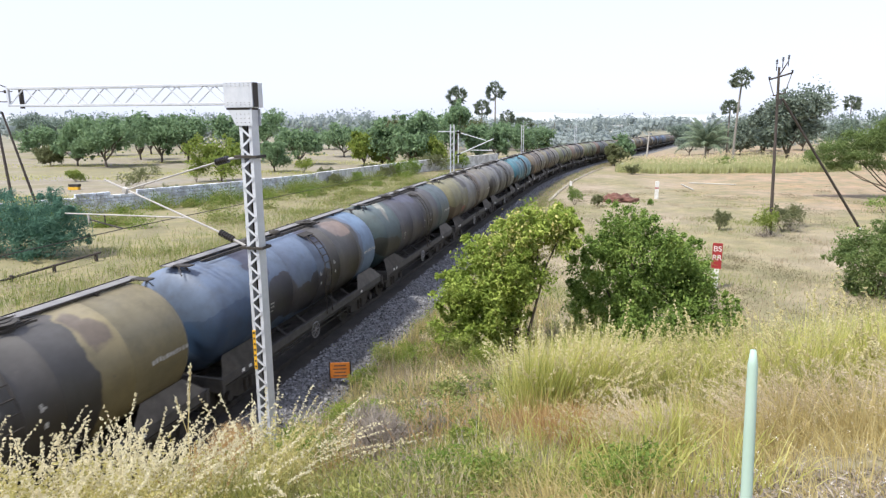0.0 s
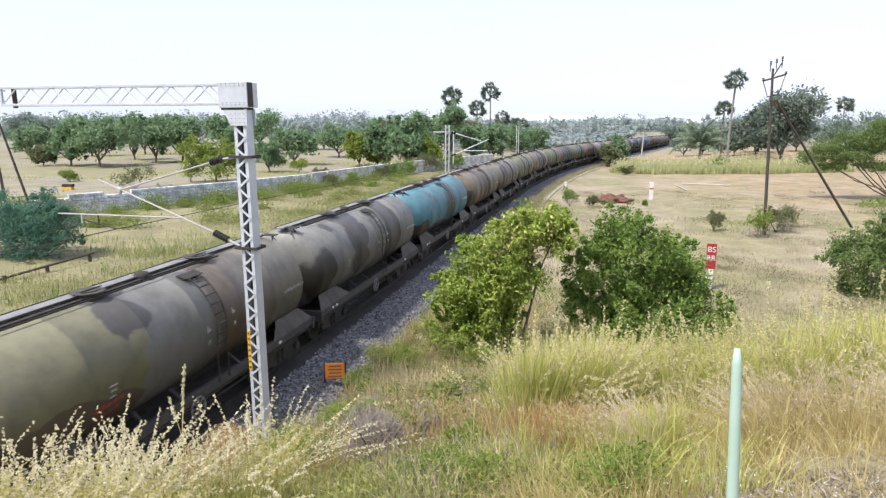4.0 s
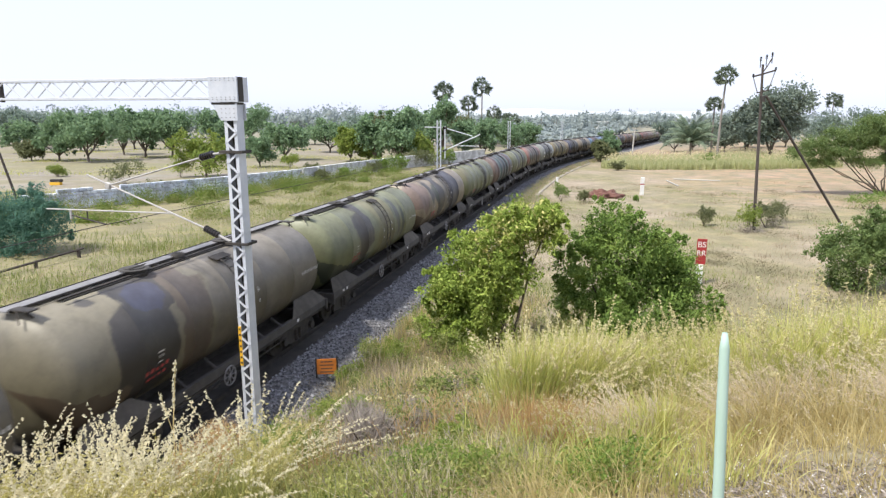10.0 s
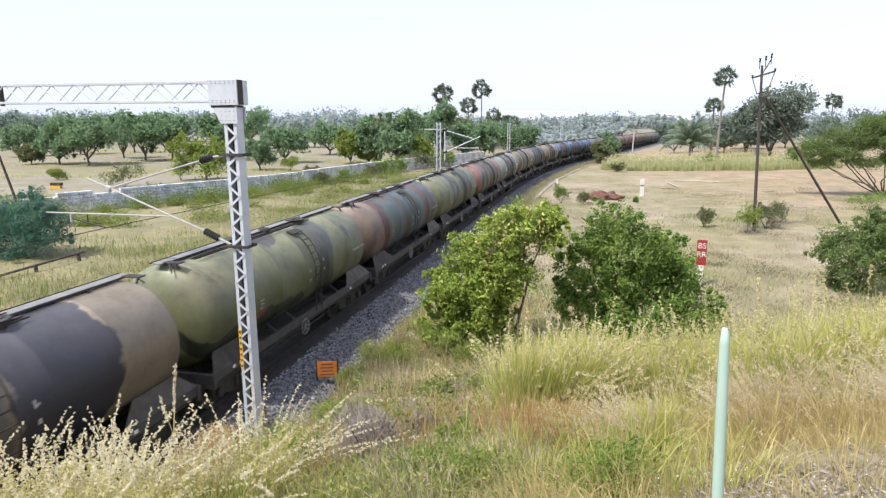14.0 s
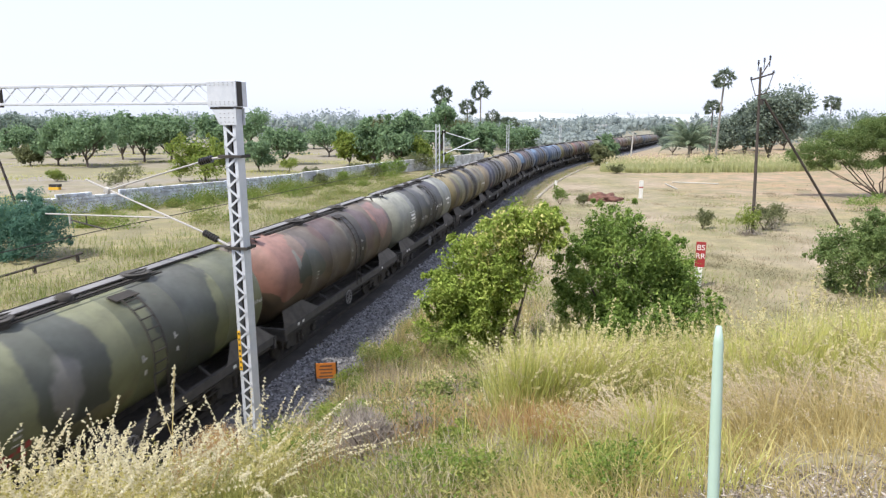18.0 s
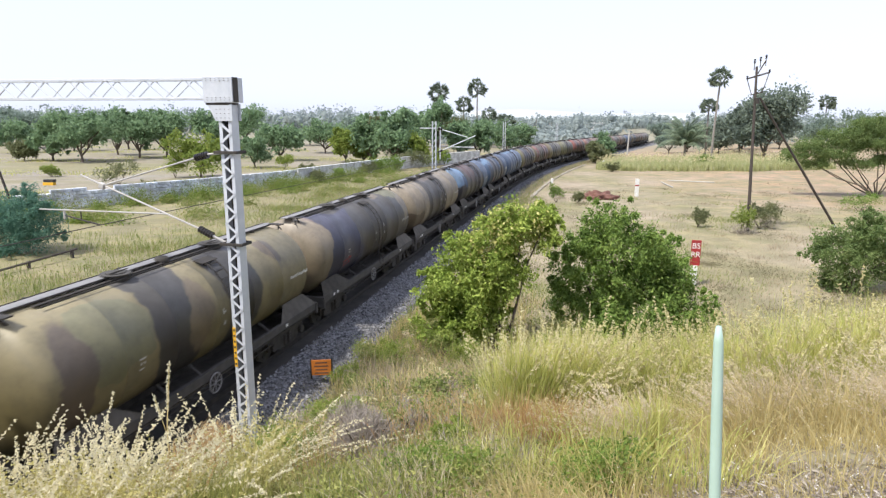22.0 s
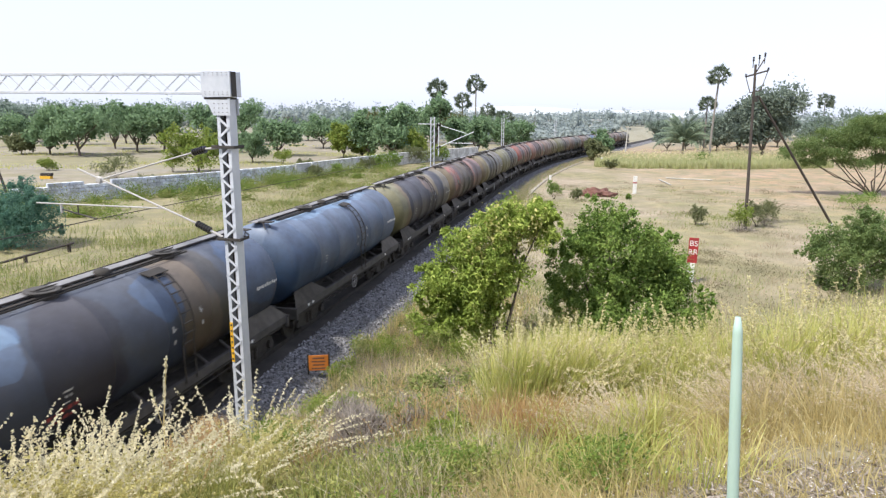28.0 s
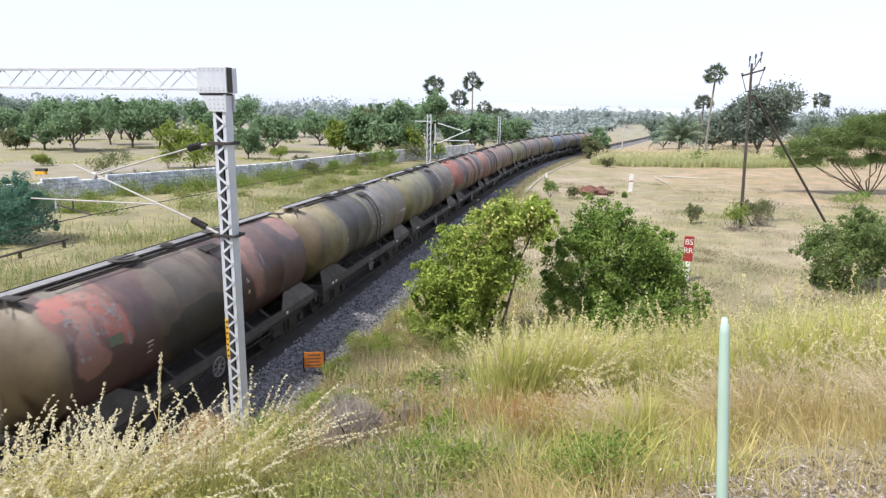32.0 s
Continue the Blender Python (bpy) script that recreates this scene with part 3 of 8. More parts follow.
def tank_paint(i, first, patches):
    m = Nodes("tank_paint", 0.42)
    v = m.coord()

    def vec(op, a, b=(0, 0, 0), out=0):
        node = m.n.new("ShaderNodeVectorMath")
        node.operation = op
        m.to(a, node.inputs[0]), m.to(b, node.inputs[1])
        return node.outputs[out]

    moved = vec("ADD", v, (17.3 * i, 5.1 * i, 3.7 * i))
    x, y, z = m.split(v)
    # metres along the tank and metres up round its side, with edges that wander
    up = m.math("MULTIPLY", m.math("ARCTAN2", m.math("SUBTRACT", z, Z_TANK), m.math("MULTIPLY", y, -1.0)), R_TANK)
    flat = m.put("CombineXYZ", X=m.math("ADD", x, HALF), Y=up).outputs[0]
    slow, quick = m.put("TexNoise", Vector=moved, Scale=0.55, Detail=2.0).outputs["Color"], m.put("TexNoise", Vector=moved, Scale=2.6, Detail=4.0, Roughness=0.6).outputs["Color"]
    flat = vec("ADD", flat, vec("MULTIPLY", vec("SUBTRACT", slow, (0.5, 0.5, 0.5)), (1.5, 1.6, 0)))
    flat = vec("ADD", flat, vec("MULTIPLY", vec("SUBTRACT", quick, (0.5, 0.5, 0.5)), (0.42, 0.42, 0)))
    worn = lambda c: tuple(PAINT_DEPTH * k ** 1.2 for k in c)
    tone = m.mix(0.0, worn(first), worn(first))
    rnd = random.Random(900 + i)
    for u, deg, a, b, c in patches:
        a, b = a * 2 * HALF, radians(b) * R_TANK
        from_mid = vec("SUBTRACT", flat, (u * 2 * HALF, radians(deg) * R_TANK, 0))
        away = vec("LENGTH", vec("MULTIPLY", from_mid, (1 / a, 1 / b, 0)), out=1)
        soft = rnd.uniform(0.015, 0.06) / a
        edge = m.put("MapRange", Value=away)
        for key, value in (("From Min", 1 - soft), ("From Max", 1 + soft), ("To Min", 1.0), ("To Max", 0.0)):
            edge.inputs[key].default_value = value
        tone = m.mix(edge.outputs[0], tone, worn(c))
    stain, fine = m.noise(moved, 1.6, 6, 0.7), m.noise(moved, 26.0, 4, 0.6)
    streak = m.put("Mapping", Vector=moved)
    streak.inputs["Scale"].default_value = (5.0, 0.7, 0.7)
    drip = m.noise(streak.outputs[0], 1.5, 4, 0.6)
    tone = m.mix(m.ramp(stain, [(0.48, 0.0), (0.74, 0.3)]), tone, (0.034, 0.030, 0.026))
    tone = m.mix(m.ramp(drip, [(0.55, 0.0), (0.78, 0.22)]), tone, (0.04, 0.034, 0.028))
    tone = m.mix(m.ramp(fine, [(0.62, 0.0), (0.8, 0.12)]), tone, (0.08, 0.072, 0.062))
    soot = m.noise(moved, 0.7, 5, 0.7)
    tone = m.mix(m.ramp(soot, [(0.45, 0.03), (0.72, 0.4)]), tone, (0.024, 0.022, 0.02))
    # flaked spots down to old primer
    flake = m.noise(moved, 5.5, 5, 0.7)
    tone = m.mix(m.ramp(flake, [(0.66, 0.0), (0.69, 0.55)]), tone, (0.06, 0.045, 0.035))
    # sky sheen painted in towards the tank's crown, each coat in its own tone
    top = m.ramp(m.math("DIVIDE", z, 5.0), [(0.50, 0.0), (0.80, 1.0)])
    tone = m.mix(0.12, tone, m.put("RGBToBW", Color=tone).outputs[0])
    paled = m.mix(0.20, m.mix(1.0, tone, (2.0, 2.0, 2.05), "MULTIPLY"), (0.40, 0.395, 0.40))
    tone = m.mix(m.math("MULTIPLY", top, m.ramp(stain, [(0.35, 0.95), (0.7, 0.55)])), tone, paled)
    m.colour(tone)
    m.to(m.ramp(stain, [(0.3, 0.45), (0.7, 0.58)]), m.bsdf.inputs["Roughness"])
    m.bsdf.inputs["Specular IOR Level"].default_value = 0.4
    m.bump(m.math("ADD", stain, m.math("MULTIPLY", fine, 0.3)), 0.12, 0.02)
    return m.mat


PAINT_DEPTH = 0.57
SADDLE = plain("dusty_saddle_paint", (0.075, 0.067, 0.057), (0.13, 0.115, 0.097), 0.8, 0.05, 2.5, 30)
DUSTY = plain("dusty_frame_paint", (0.046, 0.043, 0.04), (0.078, 0.071, 0.065), 0.8, 0.05, 2.5, 30)


CHALK = plain("worn_white_stencil", (0.46, 0.46, 0.44), (0.34, 0.33, 0.31), 0.6, 0, 5, 40)
FADED_RED = plain("faded_red_stencil", (0.32, 0.035, 0.035), (0.20, 0.04, 0.035), 0.6, 0, 5, 40)
MOSS = plain("dull_green_paint", (0.06, 0.09, 0.05), (0.10, 0.12, 0.07), 0.6, 0, 5, 40)


def on_tank(u, v, lift=0.006):
    """A point u metres along and v radians up the side that faces the camera."""
    return (u, -(R_TANK + lift) * math.cos(v), Z_TANK + (R_TANK + lift) * math.sin(v))


def bars(rows, lift=0.008):
    """Painted strokes on the tank: (x, angle, length, height)."""
    bm = B()
    for x, a, length, tall in rows:
        da = tall / R_TANK
        ring = [on_tank(x, a, lift), on_tank(x + length, a, lift), on_tank(x + length, a + da, lift), on_tank(x, a + da, lift)]
        bm.faces.new([bm.verts.new(p) for p in ring])
    return bm


def each_bar(name, rows, material, wagon):
    for row in rows:
        part(name, bars([row]), material, wagon)


def lettering(words, x, angle, size, parent):
    cu = bpy.data.curves.new("words", "FONT")
    cu.body, cu.size = words, size
    tmp = bpy.data.objects.new("words", cu)
    me = bpy.data.meshes.new_from_object(tmp)
    for p in me.vertices:
        p.co = on_tank(x + p.co.x, angle + p.co.y / R_TANK, 0.008)
    bpy.data.objects.remove(tmp)
    me.materials.clear()
    return link("lettering", me, WHITE, parent, "white stencilled lettering")


def wagon_pattern():
    """One wagon with all its parts; local x runs along the track, away from the camera."""
    w = thing("tank_wagon", "faded tank wagon on the railway track", "tank wagon", group="wagons of the oil train")
    prof = [(-HALF, 0.05), (-HALF + 0.03, 0.55), (-HALF + 0.10, 0.99), (-HALF + 0.22, 1.31), (-HALF + 0.36, 1.45), (-HALF + 0.48, R_TANK)]
    body = []
    for s in (-3.6, -1.8, 0.0, 1.8, 3.6):
        body += [(s - 0.03, R_TANK), (s - 0.02, R_TANK + 0.008), (s + 0.02, R_TANK + 0.008), (s + 0.03, R_TANK)]
    bm = turned(B(), prof + body + [(-a, r) for a, r in reversed(prof)], "x", 56)
    bmesh.ops.translate(bm, verts=bm.verts, vec=(0, 0, Z_TANK))
    part("tank", bm, None, w, smooth=True)
    # running board on top, with a second plank over the hatches
    part("walkway", box(B(), (11.3, 0.30, 0.03), (0, 0.06, 4.22), bevel=0.006), PLANK, w, "worn grey walkway plank")
    part("walkway", box(B(), (7.0, 0.10, 0.025), (-1.1, -0.24, 4.17), bevel=0.006), IRON, w, "slim dark walkway board")
    for y, z, x0, x1 in ((-0.14, 4.22, -5.65, 5.65), (0.26, 4.22, -5.65, 5.65), (-0.42, 4.165, -4.6, 2.4)):
        part("walkway_edge", box(B(), (x1 - x0, 0.022, 0.045), ((x0 + x1) / 2, y, z), bevel=0.008), IRON, w)
    for x in (-4.2, -1.4, 1.4, 4.2):
        part("walkway_stand", box(B(), (0.06, 0.6, 0.13), (x, 0.12, 4.15)), IRON, w)
    for s in (-1, 1):
        bm = B()
        rod(bm, (s * 5.36, -0.45, 4.02), (s * 5.5, -0.4, 4.22), 0.025, seg=6)
        box(bm, (0.26, 0.5, 0.03), (s * 5.45, -0.32, 4.235))
        rod(bm, (s * 5.56, -0.25, 4.23), (s * 5.68, -0.42, 4.0), 0.02, seg=6)
        part("end_bracket", bm, IRON, w)
    for x in (-2.1, 1.8):
        h = part("hatch_plate", turned(B(), [(4.25, 0.33), (4.26, 0.36), (4.275, 0.36), (4.285, 0.33)], "z", 24), DUSTY, w)
        h.location = (x, -0.12, 0)
        part("hatch_lid", turned(B(), [(4.285, 0.24), (4.305, 0.24), (4.315, 0.16)], "z", 20), DUSTY, h)
        part("hatch_neck", turned(B(), [(4.0, 0.30), (4.255, 0.30)], "z", 20), IRON, h)
        part("hatch_handle", rod(B(), (-0.3, -0.1, 4.33), (0.3, -0.1, 4.33), 0.014, seg=5), IRON, h)
    part("dome", turned(B(), [(4.08, 0.20), (4.27, 0.19), (4.31, 0.14), (4.33, 0.04)], "z", 24), GRIME, w, smooth=True).location = (-0.4, -0.12, 0)
    # ladder bent over the side
    bm = B()
    for x in (0.42, 0.86):
        for k in range(12):
            a, b = 1.0 - k * 0.105, 1.0 - (k + 1) * 0.105
            rod(bm, on_tank(x, a, 0.10), on_tank(x, b, 0.10), 0.022, seg=5)
        rod(bm, on_tank(x, -0.26, 0.10), (x, -1.58, 1.2), 0.022, seg=5)
    lad = part("ladder", bm, IRON, w)
    for k in range(8):
        a = 0.94 - k * 0.17
        part("rung", rod(B(), on_tank(0.40, a, 0.10), on_tank(0.88, a, 0.10), 0.018, seg=5), IRON, lad)
    part("ladder_platform", box(B(), (0.72, 0.30, 0.025), (0.64, -0.72, 4.03), (14, 0, 0)), IRON, w)
    # underframe
    for s in (-1, 1):
        bm = box(B(), (11.7, 0.05, 0.22), (0, s * 1.53, 1.19), bevel=0.012)
        for dz in (-0.11, 0.11):
            box(bm, (11.7, 0.12, 0.03), (0, s * 1.49, 1.19 + dz))
        part("sole_bar", bm, DUSTY, w)
        part("headstock", box(B(), (0.14, 3.2, 0.36), (s * 5.86, 0, 1.09), bevel=0.02), DUSTY, w)
        c = B()
        rod(c, (s * 5.85, 0, 1.03), (s * 6.15, 0, 1.03), 0.12)
        box(c, (0.22, 0.34, 0.30), (s * 6.12, 0, 1.03), bevel=0.05)
        part("coupler", c, GRIME, w)
        part("end_beam", box(B(), (0.10, 3.2, 0.05), (s * 5.88, 0, 1.29)), DUSTY, w)
        for e in (-1, 1):
            # sloping saddle plates at the tank's ends
            bm = B()
            top, low = [(e * 5.40, 1.24, 1.76), (e * 3.95, 1.24, 1.76)], [(e * 3.25, 1.55, 1.31), (e * 5.86, 1.55, 1.31)]
            ring = [bm.verts.new((x, s * y, z)) for x, y, z in top + low]
            f = bm.faces.new(ring)
            bmesh.ops.solidify(bm, geom=[f], thickness=0.03)
            part("saddle_plate", bm, SADDLE, w)
            bm = B()
            prism(bm, [(0.2, 1.12), (1.52, 1.27), (1.22, 1.74), (0.2, 1.30)], "x", -0.02, 0.02)
            sp = part("saddle_web", bm, GRIME, w)
            sp.matrix_basis = pose(e * 4.9, 0, 0) @ Matrix.Diagonal((1, s, 1, 1))
        for x in (-2.3, -1.0, 1.5, 2.6):
            part("strut", rod(B(), (x, s * 1.51, 1.27), (x + 0.1, s * 1.06, 1.50), 0.05, seg=6), DUSTY, w)
    # dark plate added to shut out light below the tank
    part("underfloor", box(B(), (11.4, 3.0, 0.05), (0, 0, 0.98)), GRIME, w)
    # sill made wide and deep to block light from the far side
    part("centre_sill", box(B(), (11.6, 0.95, 0.56), (0, 0, 0.90)), GRIME, w)
    part("brake_cylinder", rod(B(), (-1.3, -0.55, 0.85), (-0.6, -0.55, 0.85), 0.2, seg=14), GRIME, w)
    part("air_reservoir", rod(B(), (0.9, 0.4, 0.8), (2.0, 0.4, 0.8), 0.22, seg=14), GRIME, w)
    part("brake_rod", rod(B(), (-3.2, -1.30, 0.72), (3.2, -1.30, 0.66), 0.025, seg=6), GRIME, w)
    # hand brake wheel with spokes
    bm = B()
    for k in range(16):
        a, b = 2 * math.pi * k / 16, 2 * math.pi * (k + 1) / 16
        rod(bm, (-0.6 + 0.27 * math.cos(a), -1.62, 0.95 + 0.27 * math.sin(a)), (-0.6 + 0.27 * math.cos(b), -1.62, 0.95 + 0.27 * math.sin(b)), 0.02, seg=5)
    for k in range(4):
        a = math.pi * k / 4
        rod(bm, (-0.6 - 0.27 * math.cos(a), -1.62, 0.95 - 0.27 * math.sin(a)), (-0.6 + 0.27 * math.cos(a), -1.62, 0.95 + 0.27 * math.sin(a)), 0.014, seg=5)
    part("brake_wheel", bm, PLANK, w, "pale spoked hand brake wheel")
    # bogies
    wheel = [(-0.90, 0.50), (-0.885, 0.50), (-0.77, 0.485), (-0.765, 0.44), (-0.79, 0.40), (-0.80, 0.15), (-0.76, 0.10)]
    for e in (-1, 1):
        bm = box(B(), (0.5, 2.1, 0.3), (e * 4.2, 0, 0.62), bevel=0.03)
        bogie = part("bogie", bm, GRIME, w)
        for s in (-1, 1):
            bm = B()
            prism(bm, [(-1.25, 0.42), (-1.25, 0.68), (-0.6, 0.80), (0.6, 0.80), (1.25, 0.68), (1.25, 0.42), (0.85, 0.42), (0.45, 0.25), (-0.45, 0.25), (-0.85, 0.42)], "y", -0.07, 0.07)
            sf = part("side_frame", bm, GRIME, bogie)
            sf.location = (e * 4.2, s * 1.12, 0)
            for x in (-1.0, 1.0):
                ax = part("axle_box", rod(B(), (0, s * 0.08, 0), (0, s * 0.2, 0), 0.14, seg=10), GRIME, bogie)
                ax.location = (e * 4.2 + x, s * 1.10, 0.5)
            for x in (-0.14, 0.14):
                part("spring", rod(B(), (0, 0, 0.3), (0, 0, 0.68), 0.075, seg=8), IRON, bogie).location = (e * 4.2 + x, s * 1.2, 0)
        for d in (-1, 1):
            bm = B()
            rod(bm, (0, -0.95, 0), (0, 0.95, 0), 0.075, seg=8)
            for s in (-1, 1):
                rod(bm, (0, s * 0.80, 0), (0, s * 0.93, 0), 0.5, seg=28)
                rod(bm, (0, s * 0.93, 0), (0, s * 0.96, 0), 0.17, seg=12)
                for k in range(3):
                    a = 2 * math.pi * k / 3
                    box(bm, (0.10, 0.03, 0.10), (0.32 * math.cos(a), s * 0.935, 0.32 * math.sin(a)))
            ws = part("wheelset", bm, GRIME, bogie)
            ws.location = (e * 4.2 + d, 0, 0.5)
    return w


def train():
    first = wagon_pattern()
    made = []
    for i in range(len(COATS)):
        w = first if i == 0 else copy_thing(first, pose(0, 0, 0))
        made.append(w)
    rnd = random.Random(5)
    for i, (w, (name, coat, patches)) in enumerate(zip(made, COATS)):
        tagged(w, f"tank wagon in faded {name} paint, dusty underframe")
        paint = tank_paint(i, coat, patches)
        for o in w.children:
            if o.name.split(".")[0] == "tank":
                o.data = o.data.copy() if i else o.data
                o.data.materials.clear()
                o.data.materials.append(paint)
        for x in (-4.9, -4.55, 3.6):
            part("reflector", box(B(), (0.12, 0.02, 0.09), (x, -1.565, 1.19), bevel=0.005), WHITE, w)
        rows = []
        for k in range(11):
            rows.append((4.15 + 0.115 * k, -0.02 + 0.006 * (k % 3), rnd.uniform(0.05, 0.085), rnd.uniform(0.08, 0.12)))
        if i not in (9, 13, 14, 22):
            each_bar("wagon_number", rows, CHALK if i not in (5, 15, 19, 20) else WHITE, w)
        each_bar("marking", [(0.15, 0.0, 0.05, 0.16), (0.22, 0.02, 0.07, 0.05), (0.20, -0.22, 0.07, 0.12), (1.3, 0.12, 0.05, 0.16), (1.36, 0.14, 0.06, 0.05), (1.33, -0.1, 0.07, 0.11), (-3.2, -0.05, 0.22, 0.04), (-3.16, -0.13, 0.05, 0.06), (-3.06, -0.13, 0.05, 0.06), (-3.2, -0.21, 0.16, 0.03)], CHALK, w)
        if i in (3, 6, 7, 8, 9, 10, 12, 16, 19):
            each_bar("warning_mark", [(-3.6 + 0.17 * k, -0.36 + 0.012 * k, 0.11, rnd.uniform(0.08, 0.15)) for k in range(5)] + [(-3.5 + 0.17 * k, -0.48 + 0.012 * k, 0.12, rnd.uniform(0.06, 0.11)) for k in range(4)], FADED_RED, w)
        if i == 22:
            # pale scratches that run down through the scraped red
            each_bar("scratch", [(rnd.uniform(-5.2, -3.7), rnd.uniform(0.05, 0.85), rnd.uniform(0.025, 0.07), rnd.uniform(0.12, 0.5)) for k in range(34)], PLANK, w)
            each_bar("scratch", [(rnd.uniform(1.6, 2.5), rnd.uniform(0.2, 0.8), rnd.uniform(0.02, 0.05), rnd.uniform(0.1, 0.4)) for k in range(12)], PLANK, w)
            each_bar("green_patch", [(-4.3, 0.16, 0.42, 0.22)], MOSS, w)
        if i == 14:
            lettering("PETROL", -3.9, -0.28, 0.22, w)
            lettering("NOT  TO  BE", -1.75, -0.20, 0.19, w)
            lettering("LOOSE  SHUNTED", 1.15, -0.02, 0.20, w)
            each_bar("marking", [(-3.95, -0.05, 0.95, 0.02), (-3.95, 0.28, 0.95, 0.02), (-3.95, -0.05, 0.02, 0.46), (-3.02, -0.05, 0.02, 0.46), (-3.85, 0.02, 0.7, 0.10), (-3.8, 0.14, 0.6, 0.10), (3.9, 0.1, 0.9, 0.12), (4.2, -0.1, 0.5, 0.1)], WHITE, w)
    return made


TRAIN = train()


def run(t):
    """Wagon lengths that the train has gone by t seconds."""
    return 0.618 * t + 0.0015 * t * t + 0.07 * min(max((t - 4) / 20, 0), 1) - 0.04 * min(max((t - 28) / 4, 0), 1)


def wagon_at(i, t):
    u = PITCH * (i + 0.403 - run(t)) + 5.75
    x0, y0, _ = on_line(u - 4.2)
    x1, y1, _ = on_line(u + 4.2)
    z0, z1 = -float(fall(u - 4.2)), -float(fall(u + 4.2))
    return pose((x0 + x1) / 2, (y0 + y1) / 2, (z0 + z1) / 2, 0, 0, math.degrees(math.atan2(y1 - y0, x1 - x0))) @ pose(0, 0, 0, 0, math.degrees(math.atan2(z0 - z1, 8.4)), 0)


def spin_wheels():
    """Wheels turn while their wagon is near the camera."""
    for i, w in enumerate(TRAIN):
        rows = [k / 15 for k in range(0, 481) if -1.2 < i + 0.403 - run(k / 15) < 4.0]
        if not rows:
            continue
        for ws in [c for b in w.children if b.name.startswith("bogie") for c in b.children if c.name.startswith("wheelset")]:
            spot = tuple(ws.location)
            keys = [(t, pose(*spot, 0, -math.degrees(PITCH * (run(t) - run(rows[0])) / 0.5), 0)) for t in rows]
            if rows[0] > 0:
                keys.insert(0, (0.0, keys[0][1]))
            if rows[-1] < SECONDS:
                keys.append((SECONDS, keys[-1][1]))
            walk(ws, keys)


def motions():
    for i, w in enumerate(TRAIN):
        walk(w, [(t, wagon_at(i, t)) for t in np.linspace(0, SECONDS, 33).tolist()])
    spin_wheels()
    walk(STEM, [(t, pose(x, 0.75, z, 0, a, 0)) for t, x, z, a in SWAY])
    walk(BLADE, [(t, pose(x, y, z, 0, a, 0)) for t, x, y, z, a in SWINGS])


# ---- overhead line: masts, boom and bracket arms ----
ACROSS = Matrix.Rotation(math.pi - HEADING, 4, "Z")     # local x runs left across the track, y back towards the camera


def ribbed(bm, a, b, r, n=6):
    """An insulator of n sheds between two points."""
    a, b = Vector(a), Vector(b)
    rod(bm, a, b, r * 0.55)
    for k in range(n):
        p = a.lerp(b, (k + 0.5) / n)
        d = (b - a).normalized() * ((b - a).length / n * 0.28)
        rod(bm, p - d, p + d, r, seg=12)
    return bm


def insulator(name, a, b, r, n, parent, label):
    """An insulator whose sheds are parts of their own."""
    a, b = Vector(a), Vector(b)
    core = part(name, rod(B(), a, b, r * 0.55), CERAMIC, parent, label)
    d = (b - a).normalized() * ((b - a).length / n * 0.28)
    for k in range(n):
        p = a.lerp(b, (k + 0.5) / n)
        part("shed", rod(B(), p - d, p + d, r, r * 0.9, 14), CERAMIC, core)
    return core


